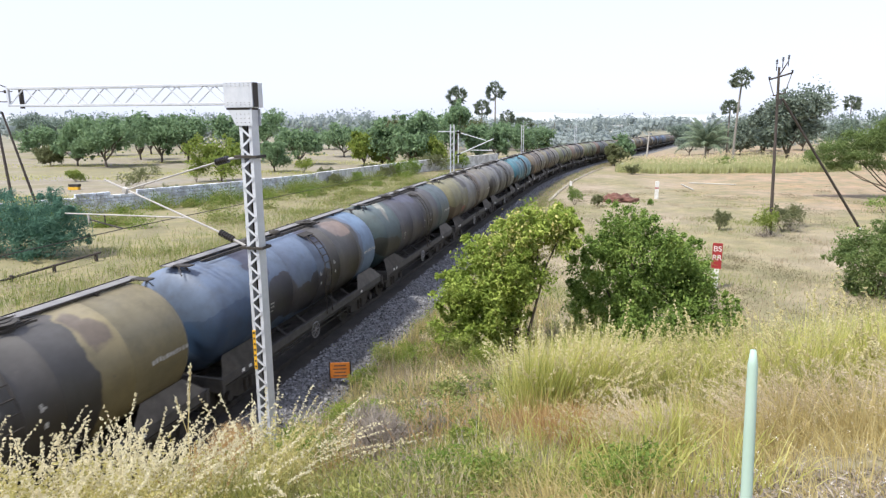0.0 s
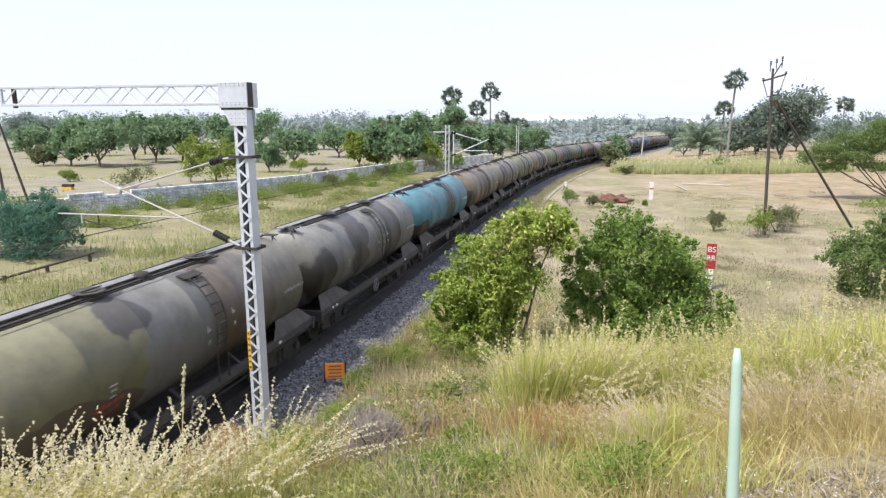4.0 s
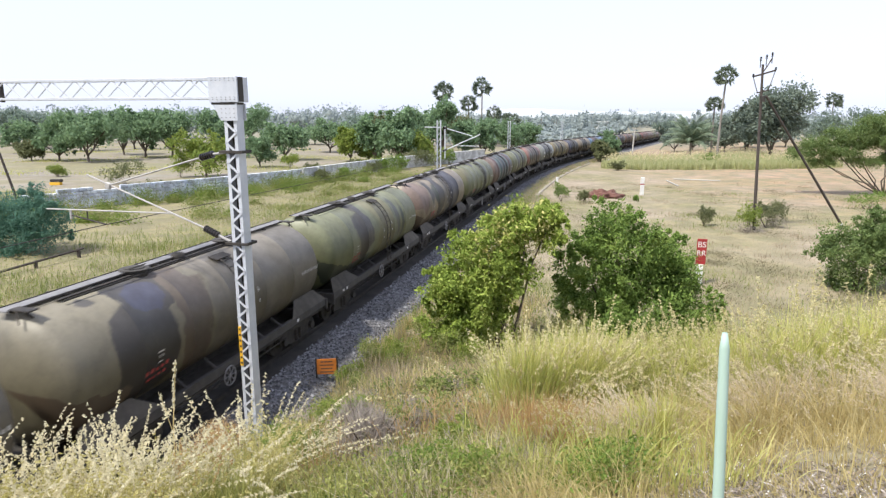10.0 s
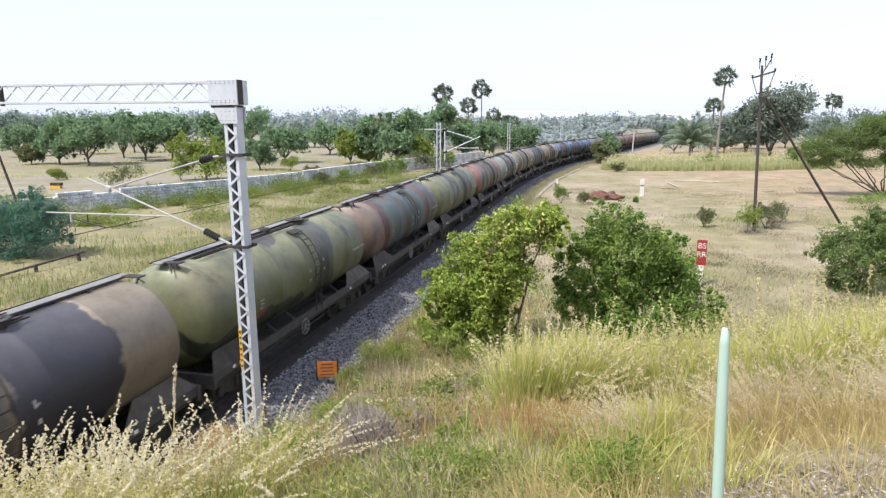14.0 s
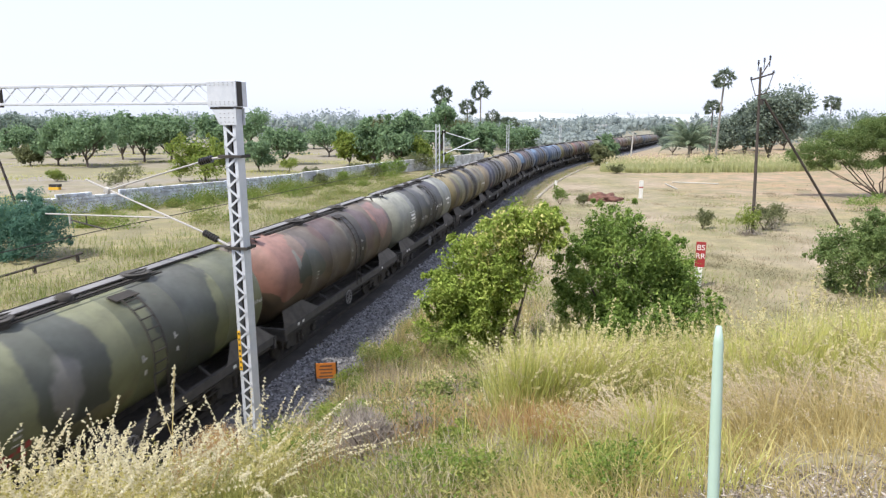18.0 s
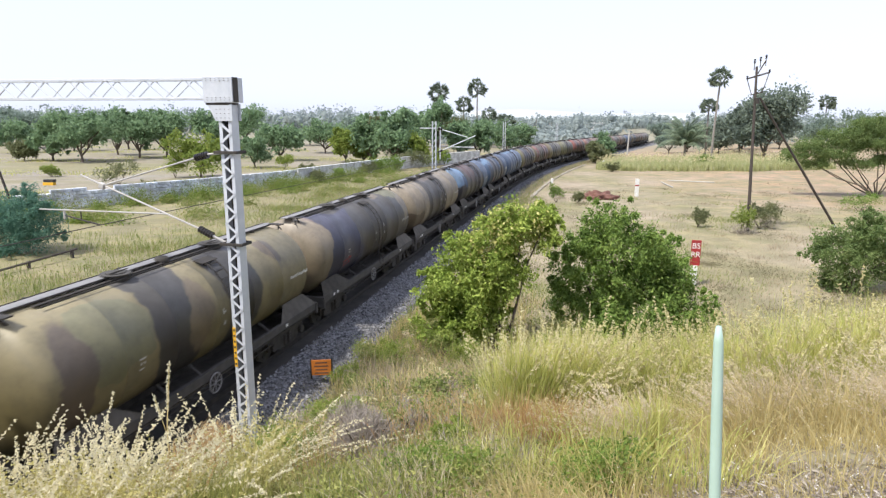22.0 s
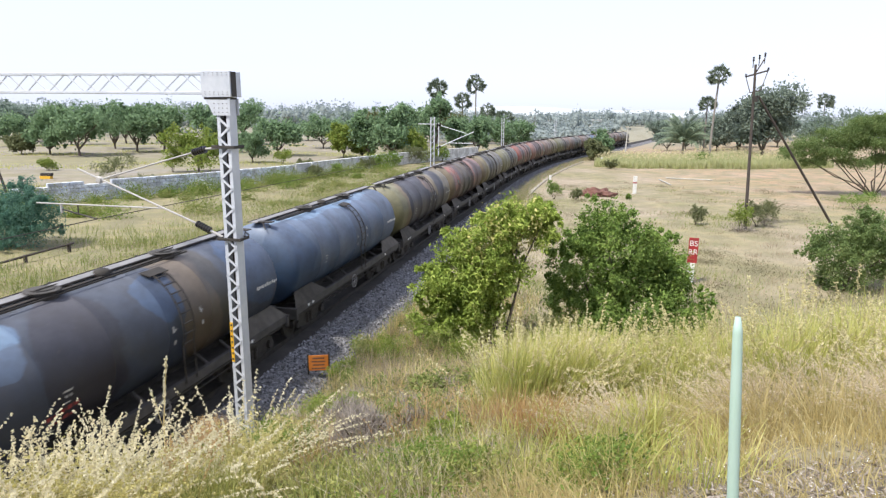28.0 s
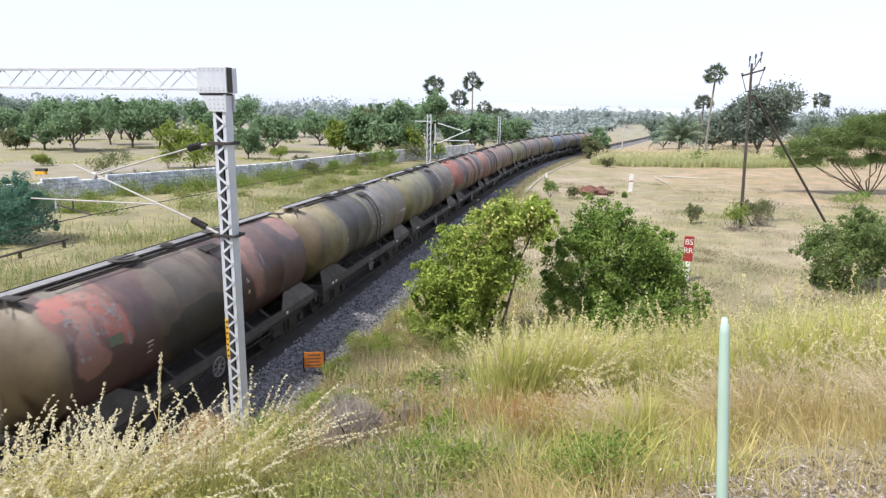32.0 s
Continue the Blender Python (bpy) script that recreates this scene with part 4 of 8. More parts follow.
def main_mast():
    at = Vector((-4.95, 15.3, -0.55))
    mast = thing("overhead_mast", "galvanised lattice mast with a truss boom over the railway", "mast")
    mast.matrix_basis = Matrix.Translation(at) @ ACROSS
    top = 8.95
    # two channels joined by lacing; the web on the -x side is seen from the camera
    hx, hy = 0.165, 0.155
    for s in (-1, 1):
        web, lip = s * hx, s * (hx - 0.085)
        u = s * 0.018
        bm = prism(B(), [(web, -hy), (web, hy), (lip, hy), (lip, hy - 0.018), (web - u, hy - 0.018), (web - u, -hy + 0.018), (lip, -hy + 0.018), (lip, -hy)], "z", 0.0, top)
        part("channel", bm, STEEL, mast)
    n, step = 34, 0.24
    # added dark plate stands for the shade between the channels
    part("back_plate", box(B(), (2 * hx - 0.03, 0.012, top - 0.1), (0, -hy + 0.02, top / 2)), IRON, mast, "dark plate standing for the shade inside the mast")
    for e in (1,):
        for k in range(n):
            z = 0.25 + step * k
            s = 1 if k % 2 else -1
            bm = box(B(), (0.055, 0.012, 0.40), (0, 0, 0))
            lace = part("lacing_bar", bm, STEEL, mast)
            lace.matrix_basis = pose(0, e * (hy + 0.012), z + step / 2, 0, s * 50, 0)
    part("footing", box(B(), (1.0, 1.0, 0.5), (0, 0, -0.12), bevel=0.04), CONCRETE, mast)
    for z, name in ((7.72, "band"), (5.50, "band")):
        bm = box(B(), (0.62, 0.03, 0.07), (0.02, hy + 0.05, z), bevel=0.006)
        box(bm, (0.62, 0.03, 0.07), (0.02, -hy - 0.05, z), bevel=0.006)
        for s in (-1, 1):
            box(bm, (0.03, 2 * hy + 0.12, 0.07), (s * 0.27, 0, z), bevel=0.006)
        part(name, bm, IRON, mast)
    # yellow strip with its painted figures
    strip = part("number_strip", box(B(), (0.085, 0.006, 1.05), (hx - 0.045, hy + 0.018, 2.85), bevel=0.002), YELLOW, mast, "yellow strip with dark painted figures")
    for k in range(7):
        part("figure", box(B(), (0.05, 0.004, 0.05), (hx - 0.045, hy + 0.023, 2.40 + 0.15 * k)), IRON, strip)
    # head: boxed plates over a gusset
    bm = box(B(), (0.76, 0.03, 0.58), (0.10, hy + 0.06, 9.16), bevel=0.006)
    box(bm, (0.76, 0.03, 0.58), (0.10, -hy - 0.06, 9.16), bevel=0.006)
    head = part("head_plate", bm, STEEL, mast)
    part("head_cap", box(B(), (0.03, 2 * hy + 0.08, 0.56), (-0.27, 0, 9.16), bevel=0.005), STEEL, mast)
    # shade at the head's end laid on as a dark strip
    part("head_strip", box(B(), (0.012, 0.20, 0.56), (-0.292, 0.10, 9.16)), IRON, mast, "dark strip for the shaded end of the mast head")
    part("head_shelf", box(B(), (0.62, 2 * hy + 0.10, 0.05), (0.14, 0, 8.84), bevel=0.005), IRON, mast)
    for e in (-1, 1):
        gus = part("gusset", prism(B(), [(-0.22, 8.45), (0.22, 8.45), (0.42, 8.84), (-0.22, 8.84)], "y", e * (hy + 0.03) - 0.012, e * (hy + 0.03) + 0.012), STEEL, mast)
    first = None
    for i in range(6):
        for k in range(2):
            for z0 in (8.93, 9.36):
                x, z = -0.2 + 0.115 * i, z0 + 0.05 * k
                if first is None:
                    first = part("bolt", rod(B(), (0, 0, 0), (0, 0.03, 0), 0.0065, seg=6), DUSTY, head)
                    ob = first
                else:
                    ob = new("bolt", first.data)
                    ob.parent = head
                ob.location = (x, hy + 0.07, z)
    for i in range(4):
        for k in range(3):
            ob = new("bolt", first.data)
            ob.parent = gus
            ob.location = (-0.15 + 0.11 * i, hy + 0.04, 8.52 + 0.1 * k)
    # boom: four chords and their diagonals
    x0, x1 = 0.46, 6.95
    for e in (-1, 1):
        for z in (8.96, 9.40):
            part("chord", box(B(), (x1 - x0, 0.06, 0.06), ((x0 + x1) / 2, e * 0.20, z), bevel=0.006), STEEL, mast)
        m = 12
        for k in range(m):
            a, b = x0 + (x1 - x0) * k / m, x0 + (x1 - x0) * (k + 1) / m
            z0, z1 = (9.40, 8.96) if k % 2 else (8.96, 9.40)
            part("diagonal", rod(B(), (a, e * 0.20, z0), (b, e * 0.20, z1), 0.019, seg=6), STEEL, mast)
    for z in (8.96, 9.40):
        part("end_tie", box(B(), (0.05, 0.44, 0.05), (x1, 0, z)), STEEL, mast)
    for e in (-1, 1):
        part("end_post", box(B(), (0.06, 0.06, 0.5), (x1, e * 0.20, 9.18)), STEEL, mast)
    part("drop_bracket", box(B(), (0.09, 0.09, 0.55), (6.75, 0, 9.16), bevel=0.01), IRON, mast)
    arm(mast, 0.55, 0.0)
    return mast


TUBE = plain("weathered_tube", (0.36, 0.345, 0.33), (0.50, 0.48, 0.46), 0.55, 0.1, 3, 40, 0.1)


def arm(mast, up, gap):
    """The bracket arm: insulators, stay and bracket tubes, registration tube and steady arm; z counts from the mast's foot."""
    z = lambda v: v + up
    insulator("stay_insulator", (0.62, 0, z(7.10)), (0.98, 0, z(7.01)), 0.092, 6, mast, "dark ribbed insulator")
    part("stay_clamp", rod(B(), (0.22, 0, z(7.15)), (0.62, 0, z(7.10)), 0.03), TUBE, mast)
    part("stay_tube", rod(B(), (0.98, 0, z(7.01)), (3.75, 0, z(6.25)), 0.021), TUBE, mast)
    insulator("bracket_insulator", (0.64, 0, z(5.10)), (1.02, 0, z(5.27)), 0.092, 6, mast, "dark ribbed insulator")
    part("bracket_clamp", rod(B(), (0.22, 0, z(4.92)), (0.64, 0, z(5.10)), 0.035), TUBE, mast)
    part("bracket_tube", rod(B(), (1.02, 0, z(5.27)), (4.37, 0, z(6.51)), 0.025), TUBE, mast)
    part("node_clamp", box(B(), (0.16, 0.10, 0.16), (3.75, 0, z(6.25)), (0, -20, 0), 0.02), TUBE, mast)
    part("registration_tube", rod(B(), (1.94, 0, z(5.60)), (5.79, 0, z(5.57)), 0.020), TUBE, mast)
    part("dropper", rod(B(), (5.02, 0, z(5.57)), (5.02, 0, z(5.34)), 0.03), TUBE, mast)
    part("dropper", rod(B(), (4.5, 0, z(5.57)), (4.5, 0, z(5.34)), 0.018), IRON, mast)
    part("steady_arm", rod(B(), (4.98, 0, z(5.43)), (3.95, 0, z(5.23)), 0.022), IRON, mast)


def far_mast(u, side, armed=True):
    """A plain mast farther along the line, its arm reaching back over the track."""
    x, y, h = on_line(u, side)
    mast = thing("overhead_mast", "slim galvanised mast with a bracket arm beside the railway", "mast", group="masts along the railway")
    mast.matrix_basis = Matrix.Translation((x, y, -0.6 - float(fall(u)))) @ Matrix.Rotation(-h if side < 0 else math.pi - h, 4, "Z")
    for s in (-1, 1):
        part("channel", box(B(), (0.06, 0.22, 8.2), (s * 0.16, 0, 4.1)), STEEL, mast)
    for k in range(16):
        part("lacing_bar", rod(B(), (-0.16, 0, 0.3 + 0.5 * k), (0.16, 0, 0.7 + 0.5 * k), 0.025, seg=5), STEEL, mast)
    if not armed:
        return
    part("cross_arm", box(B(), (1.5, 0.08, 0.08), (-0.55, 0, 7.6)), STEEL, mast)
    part("side_post", rod(B(), (0.55, 0, 4.9), (0.55, 0, 7.7), 0.05), STEEL, mast)
    part("stay_tube", rod(B(), (0.3, 0, 7.6), (3.0, 0, 6.85), 0.035), STEEL, mast)
    part("bracket_tube", rod(B(), (0.3, 0, 5.5), (3.7, 0, 7.0), 0.04), STEEL, mast)
    part("registration_tube", rod(B(), (1.4, 0, 6.0), (3.6, 0, 6.0), 0.03), STEEL, mast)
    insulator("stay_insulator", (0.35, 0, 7.58), (0.75, 0, 7.47), 0.1, 6, mast, "dark ribbed insulator")
    insulator("bracket_insulator", (0.35, 0, 5.52), (0.75, 0, 5.7), 0.1, 6, mast, "dark ribbed insulator")


main_mast()
far_mast(58.5, -2.9)
far_mast(97, -3.0, False)
far_mast(140, -3.0, False)


def wire(name, pts, r, label):
    bm = B()
    for a, b in zip(pts, pts[1:]):
        rod(bm, a, b, r, seg=5)
    return tagged(part(name, bm, IRON), label, "wire")


w0 = on_line(17.33, -1.15)
wire("contact_wire", [(*on_line(-40, -1.0)[:2], 5.25), (*w0[:2], 5.22), (*on_line(37, -0.6)[:2], 5.12), (*on_line(58.5, 0.4)[:2], 5.3), (*on_line(97, 0.4)[:2], 4.8), (*on_line(140, 0.4)[:2], 4.2)], 0.012, "thin dark contact wire strung along the railway")


# ---- power poles ----
def power_pole():
    p = thing("power_pole", "tall weathered power pole with a V-shaped crossarm", "power pole", (22.9, 45.8, -0.62))
    lean = lambda z: (-0.05 * z, 0, z)
    part("shaft", rod(B(), (0, 0, -0.4), lean(12.1), 0.125, 0.08, 10), POLE, p)
    part("crossarm", rod(B(), (-1.22, 0, 11.25), (0.34, 0, 11.70), 0.06, seg=6), POLE, p)
    bm = B()
    rod(bm, (-1.2, 0, 11.25), (-0.78, 0, 10.15), 0.03, seg=6)
    rod(bm, (0.32, 0, 11.68), (-0.04, 0, 10.36), 0.03, seg=6)
    rod(bm, (-0.80, 0, 10.17), (0.0, 0, 10.36), 0.04, seg=6)
    part("crossarm_brace", bm, POLE, p)
    part("top_arm", rod(B(), (-0.5, 0, 11.6), (0.0, 0, 12.5), 0.045, seg=6), POLE, p)
    for x, z in ((-0.78, 12.30), (-0.38, 12.45), (0.0, 12.6)):
        ins = part("insulator", ribbed(B(), (x, 0, z), (x, 0, z + 0.30), 0.075, 3), CERAMIC, p)
        part("pin", rod(B(), (x, 0, z - 0.45), (x, 0, z), 0.03, seg=5), IRON, ins)
    for x, z in ((-1.2, 11.25), (0.33, 11.7)):
        part("insulator", ribbed(B(), (x, 0, z), (x, 0, z + 0.2), 0.08, 2), CERAMIC, p)
    part("band", rod(B(), (-0.36, 0, 9.55), (-0.40, 0, 9.95), 0.2, seg=8), IRON, p)
    s = thing("stay_pole", "leaning weathered prop pole against the power pole", "power pole", (31.1, 47.9, -0.62))
    part("shaft", rod(B(), (0, 0, -0.3), (-8.35, -2.1, 9.95), 0.10, 0.08, 8), POLE, s)
    part("band", rod(B(), (-0.6, -0.15, 0.42), (-0.68, -0.17, 0.52), 0.12, seg=8), WHITE, s)


def side_poles():
    p = thing("power_pole", "thin dark power pole with crossarms beyond the bush", "power pole", (-46.0, 64.4, -0.62))
    part("shaft", rod(B(), (0, 0, 0), (-0.75, 0, 13.0), 0.15, 0.10, 8), POLE, p)
    for z in (10.4, 11.4):
        part("crossarm", rod(B(), (-2.2, 0, z), (1.5, 0, z), 0.05, seg=6), POLE, p)
    part("insulator", ribbed(B(), (-0.75, 0, 13.0), (-0.75, 0, 13.5), 0.12, 3), CERAMIC, p)
    part("prop", rod(B(), (-0.2, 0.2, 12.2), (1.4, 0.2, 11.6), 0.05, seg=6), POLE, p)
    part("switch_box", box(B(), (0.4, 0.25, 0.3), (0.9, 0, 11.4), bevel=0.03), IRON, p)
    s = thing("stay_pole", "dark leaning prop pole beside the thin power pole", "power pole", (-44.2, 65.3, -0.62))
    part("shaft", rod(B(), (0, 0, 0), (-1.9, -0.5, 9.4), 0.14, 0.10, 8), POLE, s)


power_pole()
side_poles()


# ---- boards and posts beside the line ----
def letters(words, size, parent, m, material, name="lettering"):
    cu = bpy.data.curves.new("words", "FONT")
    cu.body, cu.size, cu.align_x, cu.extrude = words, size, "CENTER", 0.004
    tmp = bpy.data.objects.new("words", cu)
    me = bpy.data.meshes.new_from_object(tmp)
    bpy.data.objects.remove(tmp)
    me.materials.clear()
    ob = link(name, me, material, parent)
    ob.matrix_basis = m
    return ob


def trackside():
    s = thing("letter_board", "narrow red board with white letters on a white post", "sign post", (12.95, 31.1, float(land(12.95, 31.1))), -18)
    part("post", box(B(), (0.34, 0.12, 1.1), (0.03, 0, 0.5), bevel=0.01), WHITE, s)
    board = part("board", box(B(), (0.46, 0.06, 1.3), (0.06, 0, 1.70), bevel=0.008), RED, s, "red board")
    letters("BS", 0.40, board, pose(0.06, -0.036, 1.93, 90, 0, 0), WHITE)
    letters("RR", 0.38, board, pose(0.06, -0.036, 1.50, 90, 0, 0), WHITE)
    part("bar", box(B(), (0.25, 0.01, 0.06), (0.0, -0.065, 0.75)), IRON, s)
    p = thing("marker_post", "short white marker post with a dark band in the field", "marker post", (22.6, 71.6, float(land(22.6, 71.6))))
    part("post", box(B(), (0.42, 0.16, 2.1), (0, 0, 0.95), bevel=0.02), WHITE, p)
    part("band", box(B(), (0.426, 0.166, 0.14), (0, 0, 1.25)), RED, p)
    q = thing("marker_post", "short white marker post at the edge of the crop field", "marker post", (30.7, 118.0, float(land(30.7, 118.0))))
    part("post", box(B(), (0.32, 0.2, 1.5), (0, 0, 0.7), bevel=0.02), WHITE, q)
    g = thing("marker_post", "small white distance stone on the track shoulder", "marker post", (*on_line(92, 4.8)[:2], float(land(*on_line(92, 4.8)[:2]))))
    part("post", box(B(), (0.3, 0.2, 0.7), (0, 0, 0.3), bevel=0.03), WHITE, g)
    o = thing("warning_board", "small orange board with dark lines of writing", "sign", (-3.76, 19.2, -0.55), 6)
    part("post", box(B(), (0.05, 0.05, 1.05), (-0.31, 0.0, 0.4), bevel=0.005), IRON, o)
    part("post", box(B(), (0.05, 0.05, 1.05), (0.35, 0.0, 0.4), bevel=0.005), IRON, o)
    board = part("board", box(B(), (0.62, 0.03, 0.52), (0.02, -0.03, 0.64), bevel=0.006), ORANGE, o, "orange board")
    for k in range(4):
        part("line_of_writing", box(B(), (0.44 - 0.06 * (k % 2), 0.006, 0.045), (0.02, -0.048, 0.46 + 0.115 * k)), RUST, board)
    # white stone on the shoulder
    w = thing("limewashed_stone", "small white stone on the track shoulder", "stone", (*on_line(35, 3.3)[:2], -0.55))
    bm = B()
    bmesh.ops.create_icosphere(bm, subdivisions=2, radius=0.16)
    for v in bm.verts:
        v.co *= 1 + 0.25 * noise.noise(v.co * 9)
        v.co.z *= 0.7
    part("stone", bm, WHITE, w)
    # rusty rail on short posts
    f = thing("rail_fence", "low rusty fence of old rail on short posts", "fence")
    a, b = Vector((-24.4, 31.2, -0.72)), Vector((-22.3, 38.4, -0.28))
    part("rail", rod(B(), a + Vector((0, 0, 0.35)), b + Vector((0, 0, 0.15)), 0.07, seg=6), POLE, f)
    for k in (0.2, 0.55, 0.95):
        p0 = a.lerp(b, k)
        part("post", box(B(), (0.16, 0.16, 0.9), (p0.x, p0.y, -0.62), bevel=0.01), POLE, f)
    # red earth heap
    bm = B()
    bmesh.ops.create_icosphere(bm, subdivisions=4, radius=1.0)
    for v in bm.verts:
        v.co *= 1 + 0.4 * noise.noise(v.co * 2.3) + 0.3 * noise.noise(v.co * 6) + 0.22 * noise.noise(v.co * 13)
        v.co.x, v.co.y, v.co.z = v.co.x * 1.9, v.co.y * 1.3, max(v.co.z, -0.2) * 0.75
    m = thing("earth_heap", "heap of reddish dug earth in the field", "earth heap", (17.4, 68.3, float(land(17.4, 68.3))))
    part("earth", bm, plain("red_earth", (0.13, 0.062, 0.05), (0.20, 0.10, 0.078), 0.95, 0, 1.5, 9, 0.8), m, smooth=True)
    # white pipes laid on the field
    for a, b, z in (((31.5, 89.2), (30.2, 81.0), 0.12), ((33.1, 90.9), (37.7, 86.1), 0.14)):
        pp = thing("field_pipe", "long pale pipe lying on the field", "pipe")
        part("pipe", rod(B(), (*a, float(land(*a)) + z), (*b, float(land(*b)) + z), 0.07, seg=10), CONCRETE, pp)
    # slim pale pole far beside the line
    k = thing("far_post", "slim pale concrete pole beyond the field", "pole", (51.0, 172.0, float(land(51.0, 172.0))))
    part("shaft", rod(B(), (0, 0, 0), (0.3, 0, 6.5), 0.2, 0.16, 8), CONCRETE, k)
    part("crossarm", box(B(), (0.9, 0.1, 0.1), (0.3, 0, 6.3)), CONCRETE, k)
    y = thing("marker_block", "small yellow and black block on the sandy field", "marker", (-48.0, 78.5, float(land(-48, 78.5))))
    part("lower", box(B(), (1.3, 0.6, 0.4), (0, 0, 0.15), bevel=0.03), YELLOW, y)
    part("upper", box(B(), (1.3, 0.6, 0.35), (0.1, 0, 0.53), bevel=0.03), IRON, y)


trackside()


# ---- plants ----
def unit(v):
    return v / np.maximum(np.linalg.norm(v, axis=-1, keepdims=True), 1e-6)


def leaf_cloud(centres, length, width=0.5, up=0.4, r=None, grain=None):
    """Small folded leaves at the given places; returns points and faces."""
    r = r or rng
    n = len(centres)
    along = unit(r.normal(0, 1, (n, 3)) + (0, 0, -0.2)) if grain is None else unit(grain + r.normal(0, 0.35, (n, 3)))
    face = unit(r.normal(0, 1, (n, 3)) + (0, 0, up * 2))
    side = unit(np.cross(along, face))
    size = (length * r.uniform(0.6, 1.35, n))[:, None]
    sag = unit(np.cross(side, along)) * size * 0.12
    p0, p2 = centres - along * size / 2, centres + along * size / 2
    p1, p3 = centres + side * size * width / 2 + sag, centres - side * size * width / 2 + sag
    verts = np.stack([p0, p1, p2, p3], 1).reshape(-1, 3)
    faces = (np.array([(0, 1, 2), (0, 2, 3)])[None] + 4 * np.arange(n)[:, None, None]).reshape(-1, 3)
    return verts, faces


def in_blobs(blobs, n, r=None, shell=0.45, clump=0.16, per=14):
    """Leaf places in ragged clumps near the skins of ellipsoids (x, y, z, rx, ry, rz)."""
    r = r or rng
    b = np.array(blobs, float)
    share = (b[:, 3] * b[:, 4] * b[:, 5]) ** 0.67
    heads = max(n // per, 1)
    pick = r.choice(len(b), heads, p=share / share.sum())
    d = unit(r.normal(0, 1, (heads, 3)))
    rad = r.uniform(shell, 1.08, heads)[:, None]
    c = b[pick, :3] + d * rad * b[pick, 3:6]
    spread = (clump * b[pick, 3:6].mean(1) * r.uniform(0.55, 1.5, heads))[:, None, None]
    return (c[:, None] + r.normal(0, 1, (heads, per, 3)) * spread).reshape(-1, 3)


def ragged(blobs, r, keep=0.92):
    """Shrinks the main masses a little and sets small ones on their skins, for an uneven outline."""
    out = [(x, y, z, a * keep, b * keep, c * keep) for x, y, z, a, b, c in blobs]
    for x, y, z, a, b, c in blobs:
        for d in unit(r.normal(0, 1, (5, 3)) + (0, 0, 0.25)):
            k = r.uniform(0.22, 0.42)
            out.append((x + d[0] * a, y + d[1] * b, max(z + d[2] * c, 0.25), a * k, b * k, c * k))
    return out


def limbs(bm, foot, tips, r0, bend=0.15, rnd=None):
    """Tapered, crooked limbs from a foot to each tip."""
    rnd = rnd or random.Random(3)
    for tip in tips:
        a, b = Vector(foot), Vector(tip)
        last, n = a, 4
        for k in range(1, n + 1):
            f = k / n
            p = a.lerp(b, f) + Vector((rnd.uniform(-1, 1), rnd.uniform(-1, 1), rnd.uniform(-0.3, 0.6))) * bend * (b - a).length * (1 - f) * 0.8
            rod(bm, last, p, r0 * (1 - (k - 1) / n * 0.75), r0 * (1 - f * 0.75), 6)
            last = p


LEAF_LIGHT = leafy("light_bush_leaves", [(0.0, (0.130, 0.200, 0.040)), (0.6, (0.340, 0.430, 0.090)), (1.0, (0.620, 0.640, 0.210))], 0.32)
LEAF_DARK = leafy("dark_bush_leaves", [(0.0, (0.080, 0.140, 0.035)), (0.6, (0.210, 0.310, 0.075)), (1.0, (0.420, 0.510, 0.140))], 0.3)
LEAF_TREE = leafy("tree_leaves", [(0.0, (0.145, 0.220, 0.125)), (0.6, (0.225, 0.335, 0.180)), (1.0, (0.330, 0.430, 0.235))], 0.4)
LEAF_LIME = leafy("lime_tree_leaves", [(0.0, (0.15, 0.22, 0.055)), (0.6, (0.28, 0.35, 0.08)), (1.0, (0.42, 0.42, 0.11))], 0.45)
LEAF_BLUE = leafy("bluish_leaves", [(0.0, (0.080, 0.175, 0.130)), (0.6, (0.145, 0.280, 0.205)), (1.0, (0.230, 0.370, 0.275))], 0.42)
LEAF_DRY = leafy("dusty_leaves", [(0.0, (0.13, 0.15, 0.075)), (0.6, (0.21, 0.23, 0.115)), (1.0, (0.3, 0.3, 0.16))], 0.42)
LEAF_THORN = leafy("thorn_leaves", [(0.0, (0.120, 0.185, 0.065)), (0.6, (0.210, 0.285, 0.105)), (1.0, (0.320, 0.370, 0.145))], 0.45)
# distance haze is mixed into the next three leaf colours
LEAF_FAR_HAZED = leafy("hazed_far_leaves", [(0.0, (0.290, 0.345, 0.345)), (0.6, (0.350, 0.400, 0.390)), (1.0, (0.410, 0.450, 0.425))], 0.42)
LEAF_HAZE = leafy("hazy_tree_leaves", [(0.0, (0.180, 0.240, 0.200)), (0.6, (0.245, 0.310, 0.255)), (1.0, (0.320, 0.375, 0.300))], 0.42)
LEAF_DUSK = leafy("dull_olive_leaves", [(0.0, (0.155, 0.200, 0.165)), (0.6, (0.225, 0.275, 0.220)), (1.0, (0.31, 0.355, 0.275))], 0.4)
LEAF_PALM = leafy("palm_leaves", [(0.0, (0.13, 0.165, 0.12)), (0.6, (0.20, 0.24, 0.17)), (1.0, (0.29, 0.32, 0.22))], 0.42)
TWIGS = leafy("dry_twigs", [(0.0, (0.250, 0.215, 0.185)), (0.6, (0.390, 0.345, 0.305)), (1.0, (0.530, 0.480, 0.430))], 0.15)
POD = leafy("yellow_pods", [(0.0, (0.460, 0.420, 0.130)), (1.0, (0.660, 0.620, 0.280))], 0.3)


